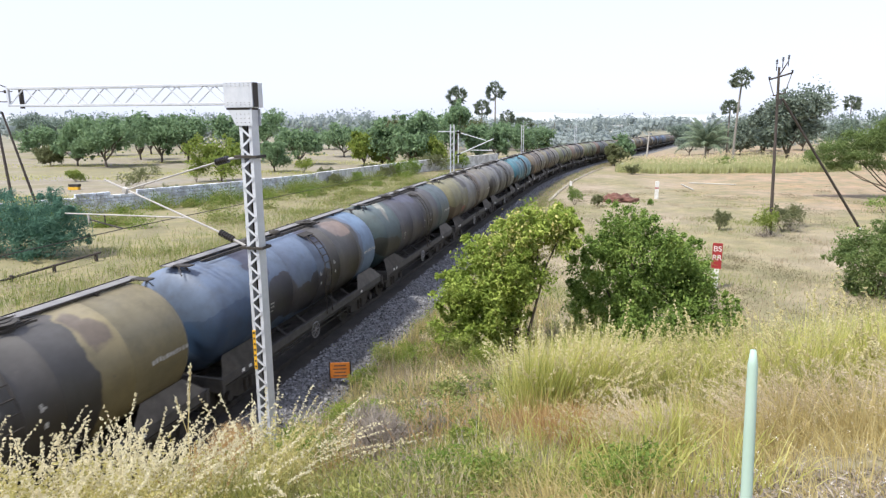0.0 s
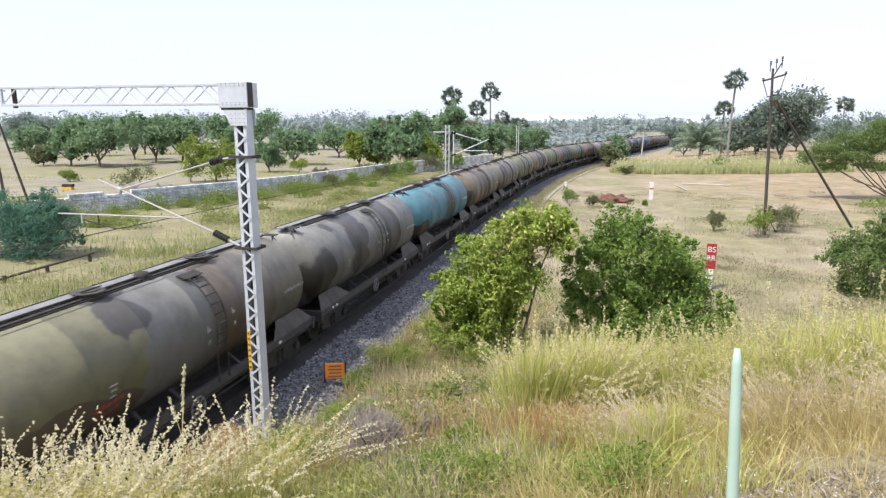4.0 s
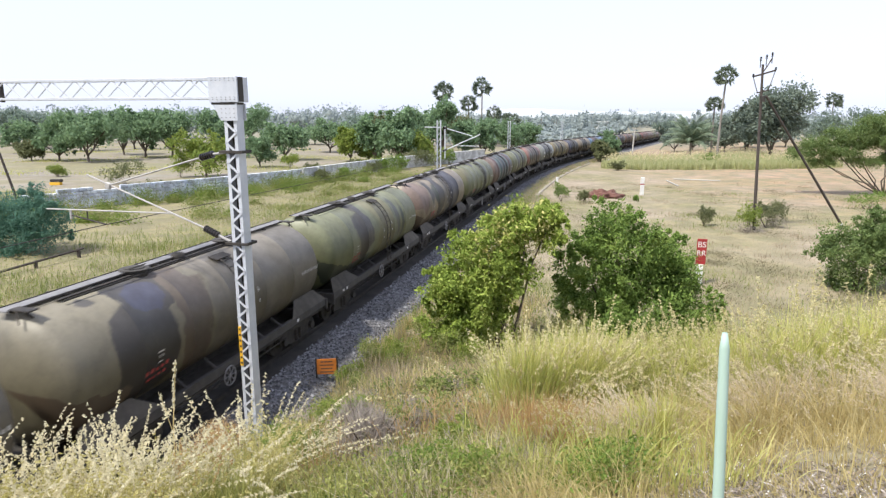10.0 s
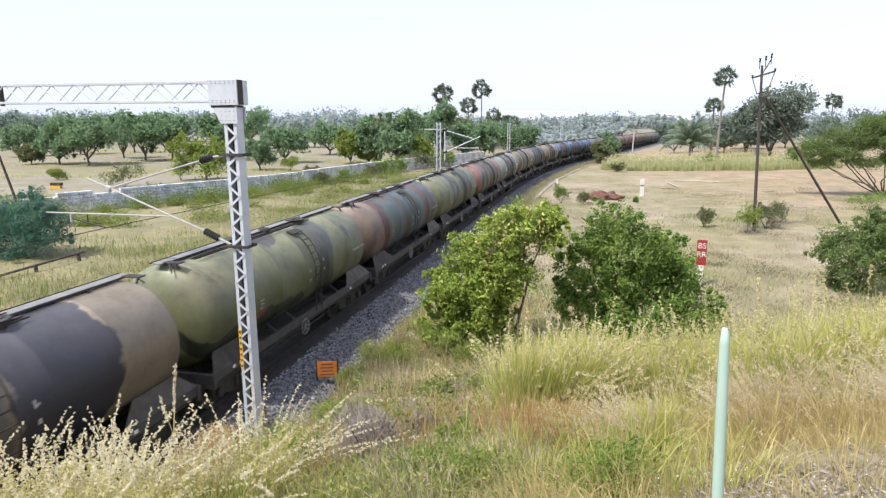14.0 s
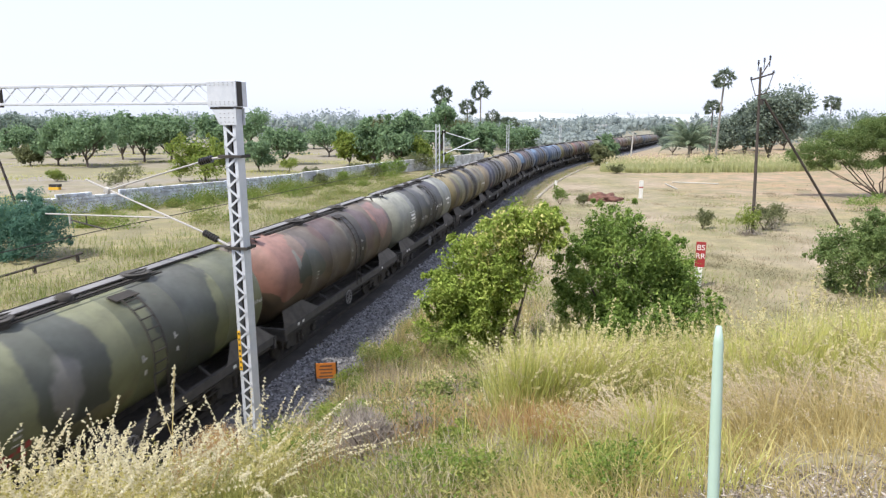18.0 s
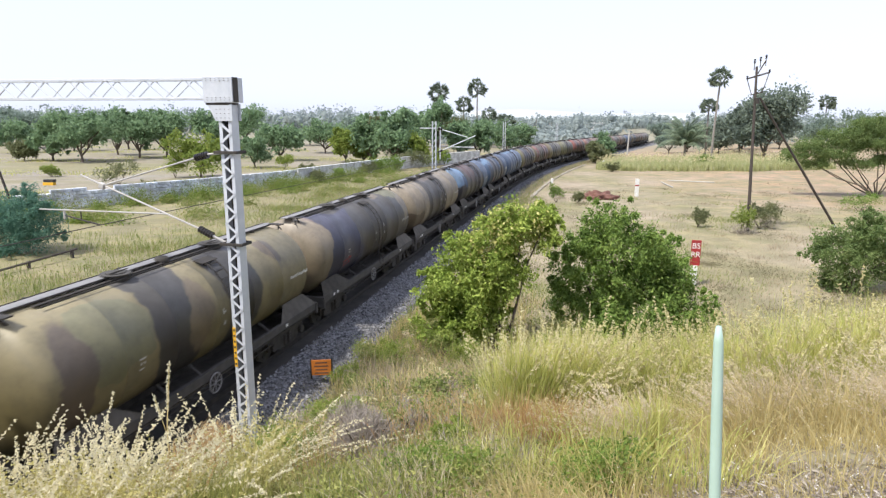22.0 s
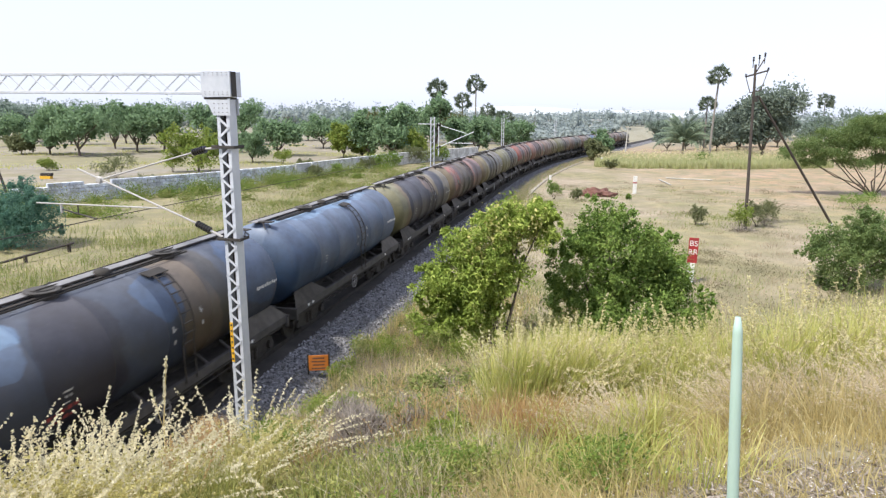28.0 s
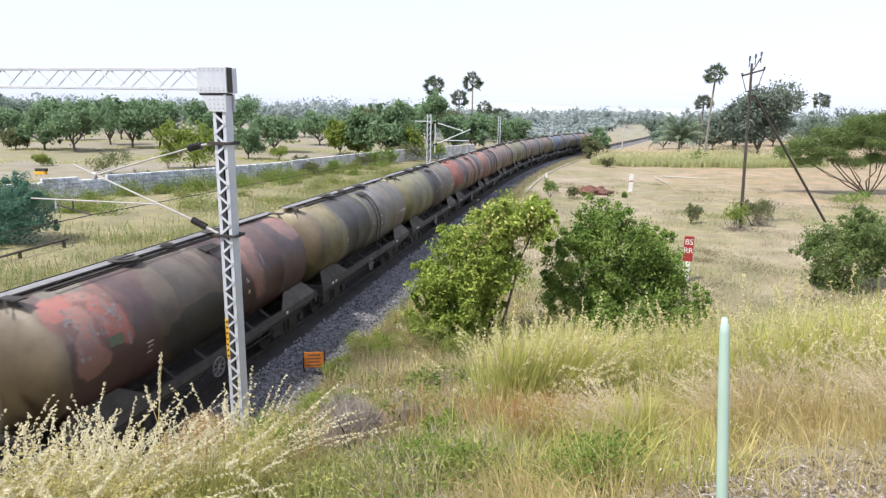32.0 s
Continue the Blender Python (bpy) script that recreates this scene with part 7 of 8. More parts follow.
    x, y = bunched(x, y, r, 1500, 0.5)
    v, f, _ = blades(x, y, U(0.08, 0.26, len(x)), U(0.010, 0.024, len(x)), (0.1, 0), r, 0.9)
    lay("field_grass", "thin dry grass over the open field", FIELD, [(v, f)])
    x, y = spots(24000, (0, 42), (22, 85), r)
    keep = off_line(x, y)[0] > 6
    x, y = bunched(x[keep], y[keep], r, 75, 1.1)
    v, f, _ = blades(x, y, U(0.10, 0.36, len(x)), U(0.012, 0.03, len(x)), (0.1, 0), r, 0.8)
    lay("field_weeds", "patches of green weeds in the dry field", SCRUB, [(v, f)])
    x, y, lean, big = tufts(15000, 420, (1, 42), (24, 95), r, 0.35)
    keep = off_line(x, y)[0] > 5.5
    v, f, _ = blades(x[keep], y[keep], U(0.12, 0.42, keep.sum()) * big[keep], U(0.012, 0.03, keep.sum()), lean[keep], r, 0.8)
    qx, qy, ql, qb = tufts(26000, 85, (2, 42), (26, 85), r, 0.60)
    q = np.stack([qx, qy, land(qx, qy) + U(0.0, 0.34, len(qx)) * U(0.2, 1, len(qx)) * qb], -1)[off_line(qx, qy)[0] > 6]
    lay("field_scrub", "low grey-brown thorny scrub in the dry field", DRYSCRUB, [leaf_cloud(q, 0.10, 0.35, r=r)])
    lay("field_clumps", "brownish dead clumps in the dry field", FIELD, [(v, f)])
    # verge between the railway and the wall
    u, s = U(22, 105, 30000), -4.0 - np.abs(r.normal(0, 8.0, 30000))
    q = np.array([on_line(a, b)[:2] for a, b in zip(u, s)])
    x, y = bunched(q[:, 0], q[:, 1], r, 2400, 0.4)
    v, f, _ = blades(x, y, U(0.12, 0.42, len(x)), U(0.015, 0.03, len(x)), (0.1, 0), r, 0.9)
    lay("verge_grass", "tan dry grass on the verge beyond the track", FIELD, [(v, f)])
    u, s = U(24, 95, 52000), np.where(U(0, 1, 52000) < 0.55, -15.5 + r.normal(0, 2.6, 52000), -5.5 - np.abs(r.normal(0, 8.0, 52000)))
    q = np.array([on_line(a, b)[:2] for a, b in zip(u, s)])
    x, y = bunched(q[:, 0], q[:, 1], r, 520, 1.0)
    p = np.stack([x, y, land(x, y) + U(0.0, 0.75, len(x)) * U(0.1, 1, len(x))], -1)
    lay("verge_weeds", "patches of green and yellowish weeds on the verge beyond the track", SCRUB, [leaf_cloud(p[:26000], 0.11, 0.35, 0.1, r=r)])
    a = np.array([(-41.0, 52.2), (-35.4, 57.2), (-25.1, 68.8), (-17.7, 80.2), (-8.6, 99.0)])
    seg, q = r.integers(0, 4, 90), U(0, 1, 90)[:, None]
    foot = a[seg] * (1 - q) + a[seg + 1] * q + np.array((1.0, -0.7)) * np.where(U(0, 1, 90) < 0.6, U(0.6, 2.2, 90), U(2, 13, 90))[:, None]
    k = r.integers(0, 90, 52000)
    size = U(0.5, 1.5, 90)[k]
    off = r.normal(0, 0.42, (52000, 3)) * size[:, None]
    x, y = foot[k, 0] + off[:, 0] * 1.9, foot[k, 1] + off[:, 1] * 1.3
    p = np.stack([x, y, land(x, y) + 1.5 * np.abs(off[:, 2])], -1)[off_line(x, y)[0] < -4.5]
    m = len(p) // 2
    order = np.argsort(k[off_line(x, y)[0] < -4.5], kind="stable")
    lay("verge_scrub", "dark green scrub at the foot of the wall", GREENISH, [leaf_cloud(p[order[:m]], 0.18, 0.5, r=r)])
    lay("verge_brush", "yellowish and brown brush along the wall", SCRUB, [leaf_cloud(p[order[m:]], 0.18, 0.4, r=r)])
    k = r.integers(0, 170, 24000)
    uu, ss = U(24, 90, 170), np.where(U(0, 1, 170) < 0.6, -15.0 + r.normal(0, 3.0, 170), -6.0 - np.abs(r.normal(0, 6.0, 170)))
    c = np.array([on_line(a, b)[:2] for a, b in zip(uu, ss)])[k] + r.normal(0, 1, (24000, 2)) * np.array((1.5, 0.8))
    v, f, _ = blades(c[:, 0], c[:, 1], U(0.15, 0.7, 24000), U(0.015, 0.035, 24000), (0.1, 0), r, 0.6)
    lay("verge_tall_weeds", "clumps of taller olive grass on the verge beyond the track", SCRUB, [(v, f)])
    # dry grass in strips over the sandy field beyond the wall
    x, y = U(-95, 5, 60000), U(62, 170, 60000)
    strip = np.sin(y * 0.22 + 1.6 * np.sin(x * 0.045)) + 0.5 * np.sin(y * 0.51 + x * 0.03)
    keep = (strip > 0.55) & (y - 0.55 * x > 84) & (y + 1.55 * x < 108) & (off_line(x, y)[0] < -22)
    x, y = bunched(x[keep], y[keep], r, 1100, 0.8)
    v, f, _ = blades(x, y, U(0.12, 0.45, len(x)), U(0.04, 0.09, len(x)), (0.1, 0), r, 0.5)
    lay("west_grass", "strips of yellow-green grass on the sandy field", YELLOWISH, [(v, f)])
    # thin dry grass over the rest of the embankment's top
    x, y, lean, big = tufts(9000, 420, (44, 316), (1.6, 14), r, 0.16)
    v, f, _ = blades(x, y, U(0.1, 0.4, len(x)) * big, U(0.005, 0.010, len(x)), lean, r, 0.5)
    lay("bank_top_grass", "thin dry grass on the top of the embankment", STRAW, [(v, f)])
    # tiny white flowers
    x, y = spots(300, (14, 40), (2.5, 5.5), r)
    p = np.stack([x, y, land(x, y) + U(0.05, 0.25, len(x))], -1)
    p = np.repeat(p, 4, 0) + r.normal(0, 0.006, (1200, 3))
    tagged(sheet("white_flowers", *leaf_cloud(p, 0.007, 0.8, 1.0, r), PETAL), "tiny white flowers among the dry grass", "flowers", kind="stuff")


meadow()


def brushwood(at, wide, tall, seed, label, material=TWIGS, n=2600):
    """A tangled dry bush of thin twigs."""
    r = np.random.default_rng(seed)
    t = thing("dry_bush", label, "bush", (*at, float(land(*at)) - 0.05), group="dry bushes on the slope")
    a, e = r.uniform(0, 2 * math.pi, n), r.uniform(0.15, 1.4, n)
    d = np.stack([np.cos(a) * np.cos(e), np.sin(a) * np.cos(e), np.sin(e)], -1) * (1, 1, tall / wide * 1.6)
    q = (r.random(n) ** 0.6)[:, None] * wide / 2
    c = d * q
    p, s = unit(d + r.normal(0, 0.6, (n, 3))), unit(r.normal(0, 1, (n, 3)))
    ln, w = r.uniform(0.08, 0.26, n)[:, None], 0.004
    verts = np.stack([c - p * ln / 2 - s * w, c - p * ln / 2 + s * w, c + p * ln / 2], 1).reshape(-1, 3)
    sheet("thicket", verts, np.arange(3 * n).reshape(-1, 3), material, t)
    bm = B()
    limbs(bm, (0, 0, 0), [(wide * 0.3 * math.cos(k), wide * 0.3 * math.sin(k), tall * 0.7) for k in range(5)], 0.018)
    part("stem", bm, BARK, t)


brushwood((-1.35, 11.2), 1.9, 0.9, 1, "grey tangled dry bush on the slope", n=5200)
brushwood((0.15, 10.6), 1.1, 0.7, 2, "brownish dry bush on the slope", n=2400)
brushwood((0.5, 8.6), 1.3, 0.45, 3, "low pale dry brush on the slope", n=2400)
brushwood((-1.9, 8.3), 1.0, 0.5, 4, "low grey dry brush on the slope", n=2000)
brushwood((0.95, 6.4), 0.9, 0.55, 5, "russet dry tuft below the tall grass", RUSSET, 2600)
brushwood((0.0, 13.0), 1.0, 0.8, 6, "brown dry bush below the leafy bush", RUSSET, 1600)
brushwood((-2.9, 7.5), 1.0, 0.75, 9, "russet dry clump behind the feathery grass", RUSSET, 2600)
brushwood((-0.95, 6.5), 0.95, 0.75, 11, "grey tangled dry bush on the slope", n=4200)
brushwood((-0.30, 6.9), 0.8, 0.6, 12, "pinkish-grey dry bush on the slope", n=2600)
brushwood((0.22, 6.5), 0.6, 0.5, 13, "brownish dry bush on the slope", n=1800)
brushwood((-0.66, 5.35), 0.78, 0.72, 21, "grey tangled dry bush on the brow", n=5600)
brushwood((-0.20, 5.75), 0.5, 0.5, 22, "pinkish-grey dry bush on the brow", n=2400)
brushwood((0.18, 5.5), 0.45, 0.4, 23, "brownish dry bush on the brow", n=1800)
brushwood((0.62, 5.3), 0.5, 0.42, 24, "russet dead tuft at the foot of the tall grass", RUSSET, 2600)
brushwood((0.78, 5.0), 0.55, 0.36, 28, "russet dead tuft at the foot of the tall grass", RUSSET, 3000)
brushwood((1.75, 5.6), 0.5, 0.36, 29, "russet dead tuft at the foot of the tall grass", RUSSET, 2000)
brushwood((0.95, 5.35), 0.5, 0.42, 25, "russet dead tuft at the foot of the tall grass", RUSSET, 2600)
brushwood((-0.45, 4.75), 0.5, 0.3, 26, "low pale dry brush on the brow", n=1400)
brushwood((-1.25, 5.9), 0.5, 0.5, 27, "grey dry brush beside the feathery grass", n=1600)
brushwood((22.0, 45.0), 2.6, 1.0, 7, "grey dry brush round the pole's foot", n=1800)
brushwood((25.3, 47.6), 3.0, 1.3, 8, "grey dry brush behind the pole", n=2600)


# crop field
MAIZE = leafy("maize_leaves", [(0.0, (0.36, 0.40, 0.18)), (0.6, (0.56, 0.57, 0.31)), (1.0, (0.74, 0.71, 0.48))], 0.45)


def crop():
    r = np.random.default_rng(31)
    n = 5200
    x = r.uniform(28.5, 66, n)
    y = 112.0 - 9 * np.clip((x - 32) / 18, 0, 1) + 0.7 * np.sin(x * 0.7) + r.random(n) ** 1.4 * 30
    y = np.round(y / 0.9) * 0.9 + r.normal(0, 0.12, n)
    keep = (off_line(x, y)[0] > 8) & (x < 28 + (y - 100) * 3.5 + 20)
    x, y = x[keep], y[keep]
    k = np.repeat(np.arange(len(x)), 6)
    xx, yy = x[k] + r.normal(0, 0.12, len(k)), y[k] + r.normal(0, 0.12, len(k))
    v, f, st = blades(xx, yy, r.uniform(0.9, 1.9, len(k)), r.uniform(0.06, 0.12, len(k)), (0, 0), r, 0.45)
    tagged(sheet("maize_crop", v, f, MAIZE), "yellowing maize crop in the field", "crop", kind="stuff")
    p = np.stack([x, y, land(x, y) + r.uniform(1.6, 2.15, len(x))], -1)
    p = np.repeat(p[::3], 3, 0)
    p = p + r.normal(0, 0.07, p.shape)
    tagged(sheet("maize_tassels", *leaf_cloud(p, 0.34, 0.26, 0, r), SEEDS), "pale tassels over the maize crop", "crop", kind="stuff")


crop()


# ---- boundary wall, far houses, low hills ----
def wall_paint(name, a, b):
    m = Nodes(name, 0.9)
    r = m.put("ObjectInfo").outputs["Random"]
    v = m.place()
    stain, fine = m.noise(v, 1.1, 5, 0.7), m.noise(v, 14.0, 4)
    tone = m.mix(r, a, b)
    tone = m.mix(m.ramp(stain, [(0.42, 0.0), (0.60, 0.7)]), tone, (0.27, 0.27, 0.28))
    m.colour(m.mix(m.ramp(fine, [(0.4, 0.2), (0.7, 0.0)]), tone, (0.34, 0.32, 0.30)))
    m.bump(fine, 0.5, 0.02)
    return m.mat


LIME = wall_paint("limewashed_block", (0.60, 0.66, 0.79), (0.88, 0.92, 0.98))
PLASTER = wall_paint("pale_plaster", (0.72, 0.74, 0.77), (0.78, 0.80, 0.82))
JOINT = plain("dark_mortar", (0.42, 0.44, 0.49), (0.54, 0.56, 0.60), 0.95, 0, 2, 20)


def boundary_wall():
    pts = [(-41.0, 52.2), (-35.4, 57.2), (-25.1, 68.8), (-17.7, 80.2), (-8.6, 99.0), (-2.6, 109.0), (8.0, 124.0)]
    w = thing("wall_west", "long limewashed stone block boundary wall, weathered", "wall", kind="structure")
    bw, bh, thick, rows = 0.62, 0.315, 0.34, 6
    shapes = []
    for j in range(6):
        rnd = random.Random(60 + j)
        bm = box(B(), (bw - 0.03 - 0.02 * rnd.random(), thick + 0.05 + 0.04 * rnd.random(), bh - 0.03), bevel=0.025)
        for v in bm.verts:
            v.co += Vector((rnd.uniform(-1, 1), rnd.uniform(-1, 1), rnd.uniform(-1, 1))) * 0.02
        me = bpy.data.meshes.new("block")
        bm.to_mesh(me)
        bm.free()
        me.materials.append(LIME)
        shapes.append(me)
    rnd, made = random.Random(8), 0
    spare = []
    for i, (p, q) in enumerate(zip(pts, pts[1:])):
        d = Vector((q[0] - p[0], q[1] - p[1], 0))
        turn, long = math.degrees(math.atan2(d.y, d.x)), d.length
        mid = ((p[0] + q[0]) / 2, (p[1] + q[1]) / 2)
        core = part("wall_core", box(B(), (long, thick - 0.06, (rows - (2.2 if i < 3 else 0)) * bh + 0.3), (0, 0, (rows - (2.2 if i < 3 else 0)) * bh / 2 - 0.15)), JOINT if i < 3 else PLASTER, w)
        core.matrix_basis = pose(*mid, -0.62, 0, 0, turn)
        if i < 3:
            n = int(long / bw)
            for k in range(n * rows):
                c, rw = k % n, k // n
                run = noise.noise((c * 0.16 + 7 * i, 3.0, 0.5))
                if (rw == rows - 1 and (run > 0.12 or rnd.random() < 0.08)) or (rw == rows - 2 and run > 0.38):
                    continue
                f = (c + 0.5 + 0.5 * (rw % 2)) * bw / long
                if f > 1:
                    continue
                m = pose(p[0] + d.x * f, p[1] + d.y * f, -0.62 + (rw + 0.5) * bh, 0, 0, turn) @ pose(0, rnd.uniform(-0.02, 0.02), 0)
                if 0 < i < 3 and made < 300:
                    ob = new("block", rnd.choice(shapes))
                    ob.parent, ob.matrix_basis = w, m
                    made += 1
                else:
                    spare.append(m)
        else:
            cap = part("coping", box(B(), (long, thick + 0.1, 0.08), (0, 0, rows * bh + 0.04), bevel=0.01), PLASTER, w)
            cap.matrix_basis = pose(*mid, -0.62, 0, 0, turn)
    cube = np.array([(x, y, z) for x in (-1, 1) for y in (-1, 1) for z in (-1, 1)], float) * ((bw - 0.04) / 2, (thick + 0.07) / 2, (bh - 0.03) / 2)
    quad = np.array([(0, 1, 3, 2), (4, 6, 7, 5), (0, 4, 5, 1), (2, 3, 7, 6), (0, 2, 6, 4), (1, 5, 7, 3)])
    verts = np.concatenate([cube @ np.array(m.to_3x3()).T + np.array(m.translation) for m in spare])
    faces = (quad[None] + 8 * np.arange(len(spare))[:, None, None]).reshape(-1, 4)
    tagged(sheet("far_blocks", verts, faces, LIME, w), kind="stuff")
    g = thing("marker_post", "white post standing before the pale wall", "marker post", (-16.3, 82.8, -0.62))
    part("post", box(B(), (0.4, 0.3, 1.9), (0, 0, 0.95), bevel=0.03), WHITE, g)


boundary_wall()


def house(at, wide, deep, tall, walls, roofs, label, turn=0):
    h = thing("house", label, "house", (*at, float(land(*at))), turn, "far houses")
    part("wall", box(B(), (wide, deep, tall), (0, 0, tall / 2), bevel=0.03), walls, h)
    part("roof", box(B(), (wide + 0.8, deep + 0.8, 0.35), (0, 0, tall + 0.17), bevel=0.05), roofs, h)
    for k in range(max(int(wide / 2.6), 2)):
        x = -wide / 2 + wide * (k + 0.5) / max(int(wide / 2.6), 2)
        wd = part("window", box(B(), (0.7, 0.08, 0.8), (x, -deep / 2 - 0.03, tall * 0.55)), POLE, h)
        part("sill", box(B(), (1.2, 0.2, 0.1), (x, -deep / 2 - 0.08, tall * 0.55 - 0.6)), walls, wd)


house((92.0, 372.0), 5.5, 5.0, 4.2, PLASTER, PLASTER, "small pale flat-roofed house among far trees")


DRAIN = plain("earthy_concrete", (0.30, 0.27, 0.22), (0.40, 0.36, 0.30), 0.9, 0, 0.6, 8, 0.4)


def drain_edge():
    us = [46 + 2 * i for i in range(45)]
    tagged(sheet("drain_edge", *along_line(us, [(4.0, -0.75), (4.05, -0.5), (4.12, -0.46), (4.38, -0.46), (4.46, -0.5), (4.5, -0.75)]), DRAIN), "pale concrete drain edge beside the railway", "drain", kind="structure")


drain_edge()


def ridge():
    n = 160
    az = np.radians(np.linspace(-60, 60, n))
    tall = 9 + 5 * np.sin(az * 7) + 3 * np.sin(az * 19 + 1) + 10 * np.exp(-((np.degrees(az) - 8) / 5) ** 2)
    d = 1500
    low = np.stack([d * np.sin(az), d * np.cos(az), np.full(n, -3.0)], -1)
    top = np.stack([(d + 60) * np.sin(az), (d + 60) * np.cos(az), np.maximum(tall, 2)], -1)
    back = np.stack([(d + 160) * np.sin(az), (d + 160) * np.cos(az), np.full(n, -3.0)], -1)
    verts = np.concatenate([low, top, back])
    i = np.arange(n - 1)
    faces = np.concatenate([np.stack([i, i + 1, i + n + 1, i + n], -1), np.stack([i + n, i + n + 1, i + 2 * n + 1, i + 2 * n], -1)])
    # the haze over the hills is part of their pale blue-grey colour
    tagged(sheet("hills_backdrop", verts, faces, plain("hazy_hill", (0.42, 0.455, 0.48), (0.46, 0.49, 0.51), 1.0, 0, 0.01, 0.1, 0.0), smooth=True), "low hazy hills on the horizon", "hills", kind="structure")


ridge()


# ---- pale green stem close before the camera, swaying ----
def near_stem():
    m = Nodes("pale_green_stem", 0.6)
    v = m.coord()
    m.colour(m.mix(m.noise(v, 9.0, 4), (0.28, 0.41, 0.33), (0.42, 0.54, 0.49)))
    t = thing("plant_stem", "pale green upright plant stem close to the camera", "plant stem", (0.46, 0.75, 6.38))
    bm = B()
    rings = []
    for k in range(15):
        z = -0.12 + 1.52 * min(k / 13, 1.0)
        r = 0.0098 - 0.0030 * k / 13 if k < 13 else (0.0060 if k == 13 else 0.0034)
        rings.append((z - (0.02 if k == 13 else 0.0), r))
    turned(bm, rings, "z", 14)
    for v in bm.verts:
        v.co.x += 0.0035 * math.sin(v.co.z * 5.0)
    part("stalk", bm, m.mat, t, smooth=True)
    for z in (0.62, 1.115):
        part("node", turned(B(), [(z, 0.0078), (z + 0.006, 0.0092), (z + 0.016, 0.0092), (z + 0.022, 0.0074)], "z", 14), m.mat, t, "pale swollen joint")
    return t


STEM = near_stem()
# seconds, foot across and up, lean in degrees
SWAY = [
    (0, 0.4596, 6.381, -3.82), (1, 0.4554, 6.3784, -3.57), (2, 0.4583, 6.3803, -3.83), (3, 0.4668, 6.3837, -4.59), (6, 0.4496, 6.3838, -4.02), (7, 0.4701, 6.3863, -4.92),
    (8, 0.4383, 6.3903, -3.59), (9, 0.4445, 6.3903, -4.03), (10, 0.4497, 6.3966, -4.08), (11, 0.4516, 6.3971, -4.29), (12, 0.4506, 6.4, -4.22), (13, 0.4563, 6.4032, -4.42),
    (14, 0.4378, 6.404, -3.65), (17, 0.4357, 6.4065, -3.78), (18, 0.4411, 6.4092, -4.06), (19, 0.4424, 6.4077, -4.24), (20, 0.4499, 6.4097, -4.47), (21, 0.4587, 6.4088, -4.67),
    (22, 0.4717, 6.4087, -5.04), (23, 0.4831, 6.4163, -4.69), (24, 0.4956, 6.4204, -5.39), (25, 0.4895, 6.4199, -5.17), (28, 0.513, 6.4189, -5.61), (29, 0.5068, 6.4123, -5.6),
    (30, 0.5162, 6.4136, -6.04), (31, 0.527, 6.42, -6.7), (32, 0.5275, 6.4185, -6.62),
]


# ---- hooked grass leaf that the wind swings past the camera ----
def swinging_leaf():
    m = Nodes("pale_leaf_blade", 0.6)
    m.colour(m.mix(m.noise(m.coord(), 7.0, 4), (0.24, 0.34, 0.25), (0.38, 0.47, 0.38)))
    t = thing("grass_leaf", "long hooked pale green grass leaf close to the camera", "grass leaf")
    bm, rows = B(), []
    for k in range(23):
        f = k / 22
        a = -1.42 + 1.5 * min(max((f - 0.62) / 0.25, 0.0), 1.0)
        last = rows[-1][0] if rows else Vector((-0.052, 0, 0.42))
        p = last + Vector((math.cos(a), 0, math.sin(a))) * 0.0275 if rows else last
        rows.append((p, a, 0.0088 * math.sin(math.pi * (0.22 + 0.76 * f)) ** 0.8))
    for e in (-0.0012, 0.0012):
        for p, a, w in rows:
            for g in (-1, 1):
                bm.verts.new(p + Vector((-math.sin(a), 0, math.cos(a))) * w * g + Vector((0, e - abs(g) * e * 0.4, 0)))
    bm.verts.ensure_lookup_table()
    v, n = bm.verts, len(rows)
    for k in range(n - 1):
        q = 2 * k
        bm.faces.new((v[q], v[q + 1], v[q + 3], v[q + 2]))
        bm.faces.new((v[q + 2 * n], v[q + 2 + 2 * n], v[q + 3 + 2 * n], v[q + 1 + 2 * n]))
        for g in (0, 1):
            bm.faces.new((v[q + g], v[q + 2 + g], v[q + 2 + g + 2 * n], v[q + g + 2 * n]))
    bmesh.ops.recalc_face_normals(bm, faces=bm.faces)
    part("blade", bm, m.mat, t, smooth=True)
    bm, arch = B(), [(-0.052, 0, 0.42), (-0.10, 0, 0.56), (-0.30, -0.01, 0.66), (-0.56, -0.03, 0.56), (-0.76, -0.04, 0.24), (-0.90, -0.05, -0.4), (-0.98, -0.05, -1.0), (-1.02, -0.05, -1.62)]
    for k, (a, b) in enumerate(zip(arch, arch[1:])):
        rod(bm, a, b, 0.003 + 0.0007 * k, 0.0037 + 0.0007 * k, 8)
    part("stalk", bm, m.mat, t, smooth=True)
    return t


BLADE = swinging_leaf()
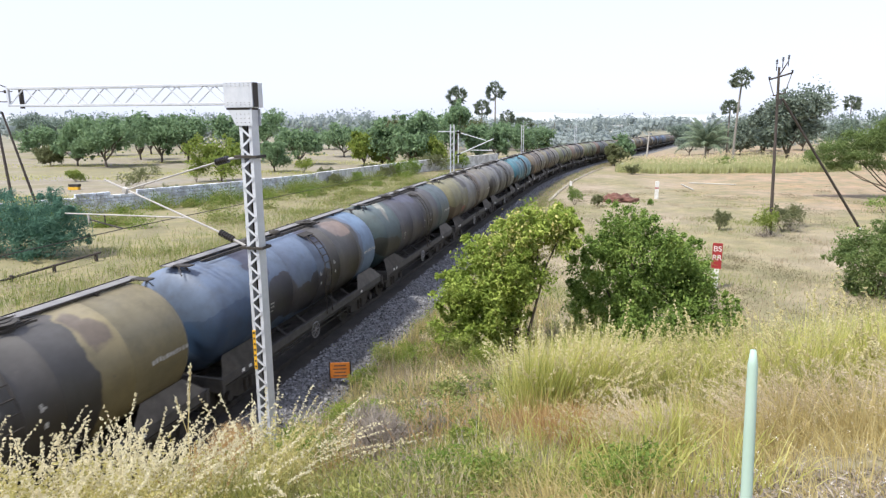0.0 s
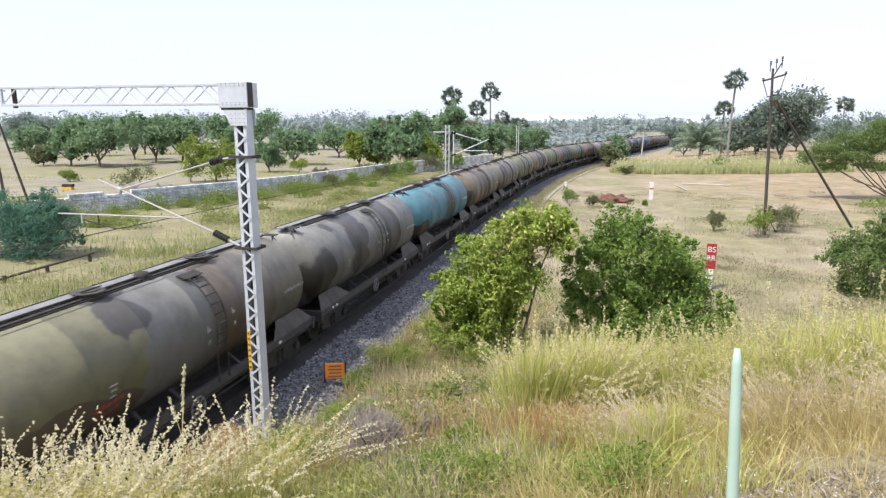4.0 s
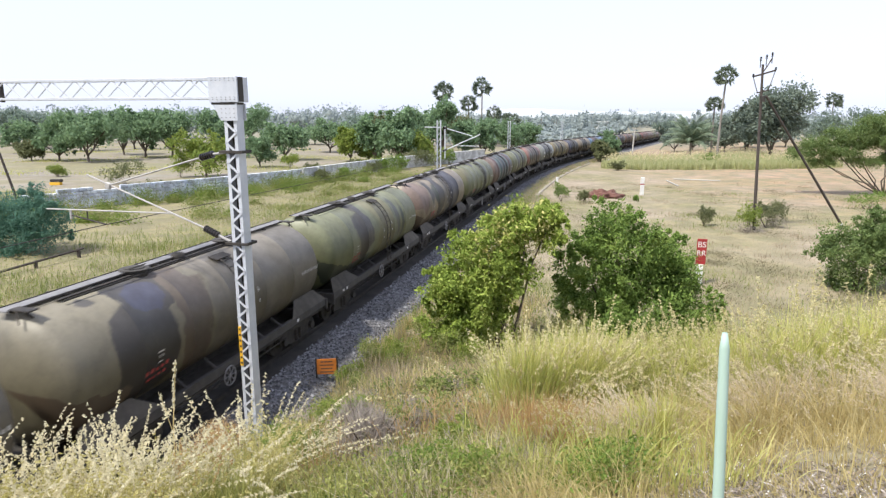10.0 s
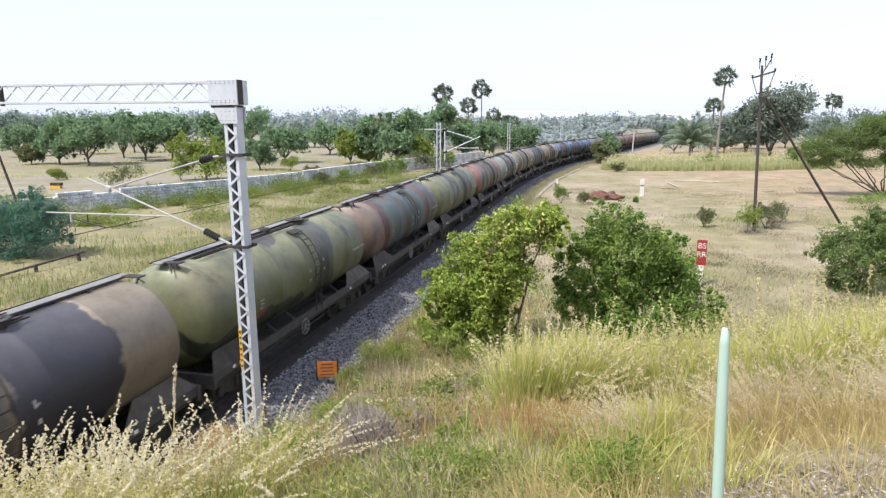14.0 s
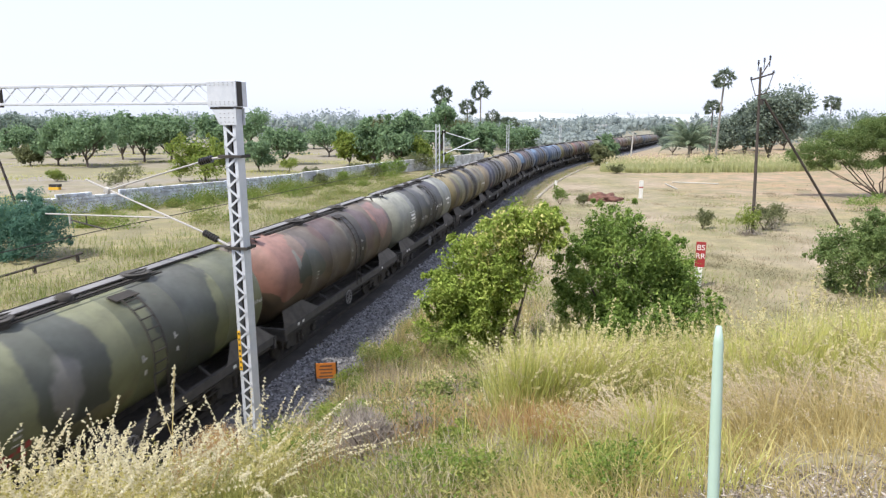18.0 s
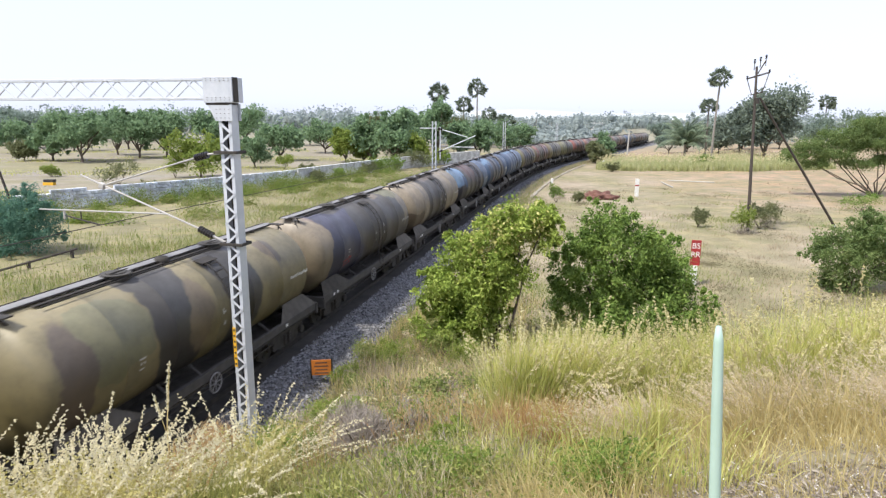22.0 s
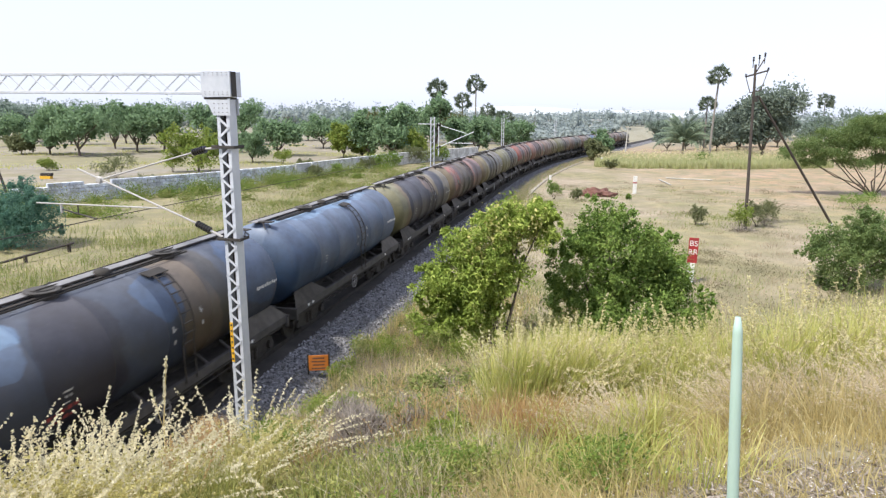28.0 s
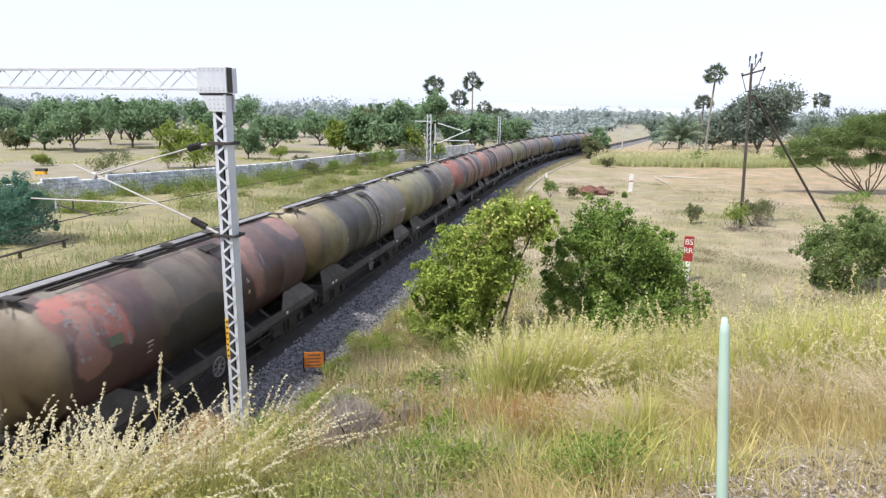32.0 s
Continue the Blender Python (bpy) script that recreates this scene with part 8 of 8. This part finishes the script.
# seconds, place of the bend, swing in degrees
SWINGS = [
    (0, -1.25, 0.7, 7.95, 4), (0.4, -0.95, 0.7, 7.93, 3), (0.5, -0.66, 0.7, 7.91, 2), (0.6, -0.52, 0.7, 7.894, 1), (0.7, -0.423, 0.7, 7.874, 0), (0.8, -0.70, 0.7, 7.92, 4), (1.0, -1.15, 0.7, 7.95, 6),
    (14, -1.25, 0.7, 7.95, 4), (27.5, -0.9, 0.6, 8.5, -30), (27.8, -0.12, 0.5, 8.33, -46), (27.9, -0.06, 0.5, 8.101, -46), (28.0, -0.055, 0.5, 8.128, -44), (28.1, -0.10, 0.5, 8.32, -38), (28.3, -0.45, 0.65, 8.40, -4),
    (28.4, -0.342, 0.7, 8.05, 0), (28.5, -0.42, 0.7, 8.03, 2), (28.6, -0.53, 0.7, 8.03, 3), (28.8, -0.95, 0.7, 8.0, 4), (32, -1.25, 0.7, 7.95, 4),
]


# ---- one long grass stalk that stands out above the plumes ----
def tall_stalk():
    g = float(land(-2.12, 4.55))
    t = thing("grass_stalk", "single tall grass stalk with a thin pale plume", "grass stalk", (-2.12, 4.55, g))
    bm = B()
    spine = [(0.0, 0.0, -0.05), (0.0, 0.0, 0.5), (0.015, 0.0, 0.9), (0.05, 0.0, 1.2), (0.075, 0.0, 1.42)]
    for a, b in zip(spine, spine[1:]):
        rod(bm, a, b, 0.005, 0.004, 6)
    rod(bm, (0.01, 0, 0.85), (-0.06, 0, 1.15), 0.003, seg=5)
    part("stem", bm, STRAW, t)
    r = np.random.default_rng(5)
    f = r.random(150)
    main = np.array([0.03, 0, 1.05]) + f[:, None] * np.array([0.045, 0, 0.40]) + r.normal(0, 0.006, (150, 3))
    side = np.array([-0.02, 0, 0.98]) + r.random(70)[:, None] * np.array([-0.05, 0, 0.2]) + r.normal(0, 0.006, (70, 3))
    sheet("plume", *leaf_cloud(main, 0.02, 0.6, 0, r, np.tile((0.1, 0, 1.0), (150, 1))), PLUME, t)
    sheet("side_plume", *leaf_cloud(side, 0.02, 0.6, 0, r, np.tile((-0.2, 0, 1.0), (70, 1))), PLUME, t)


tall_stalk()



motions()
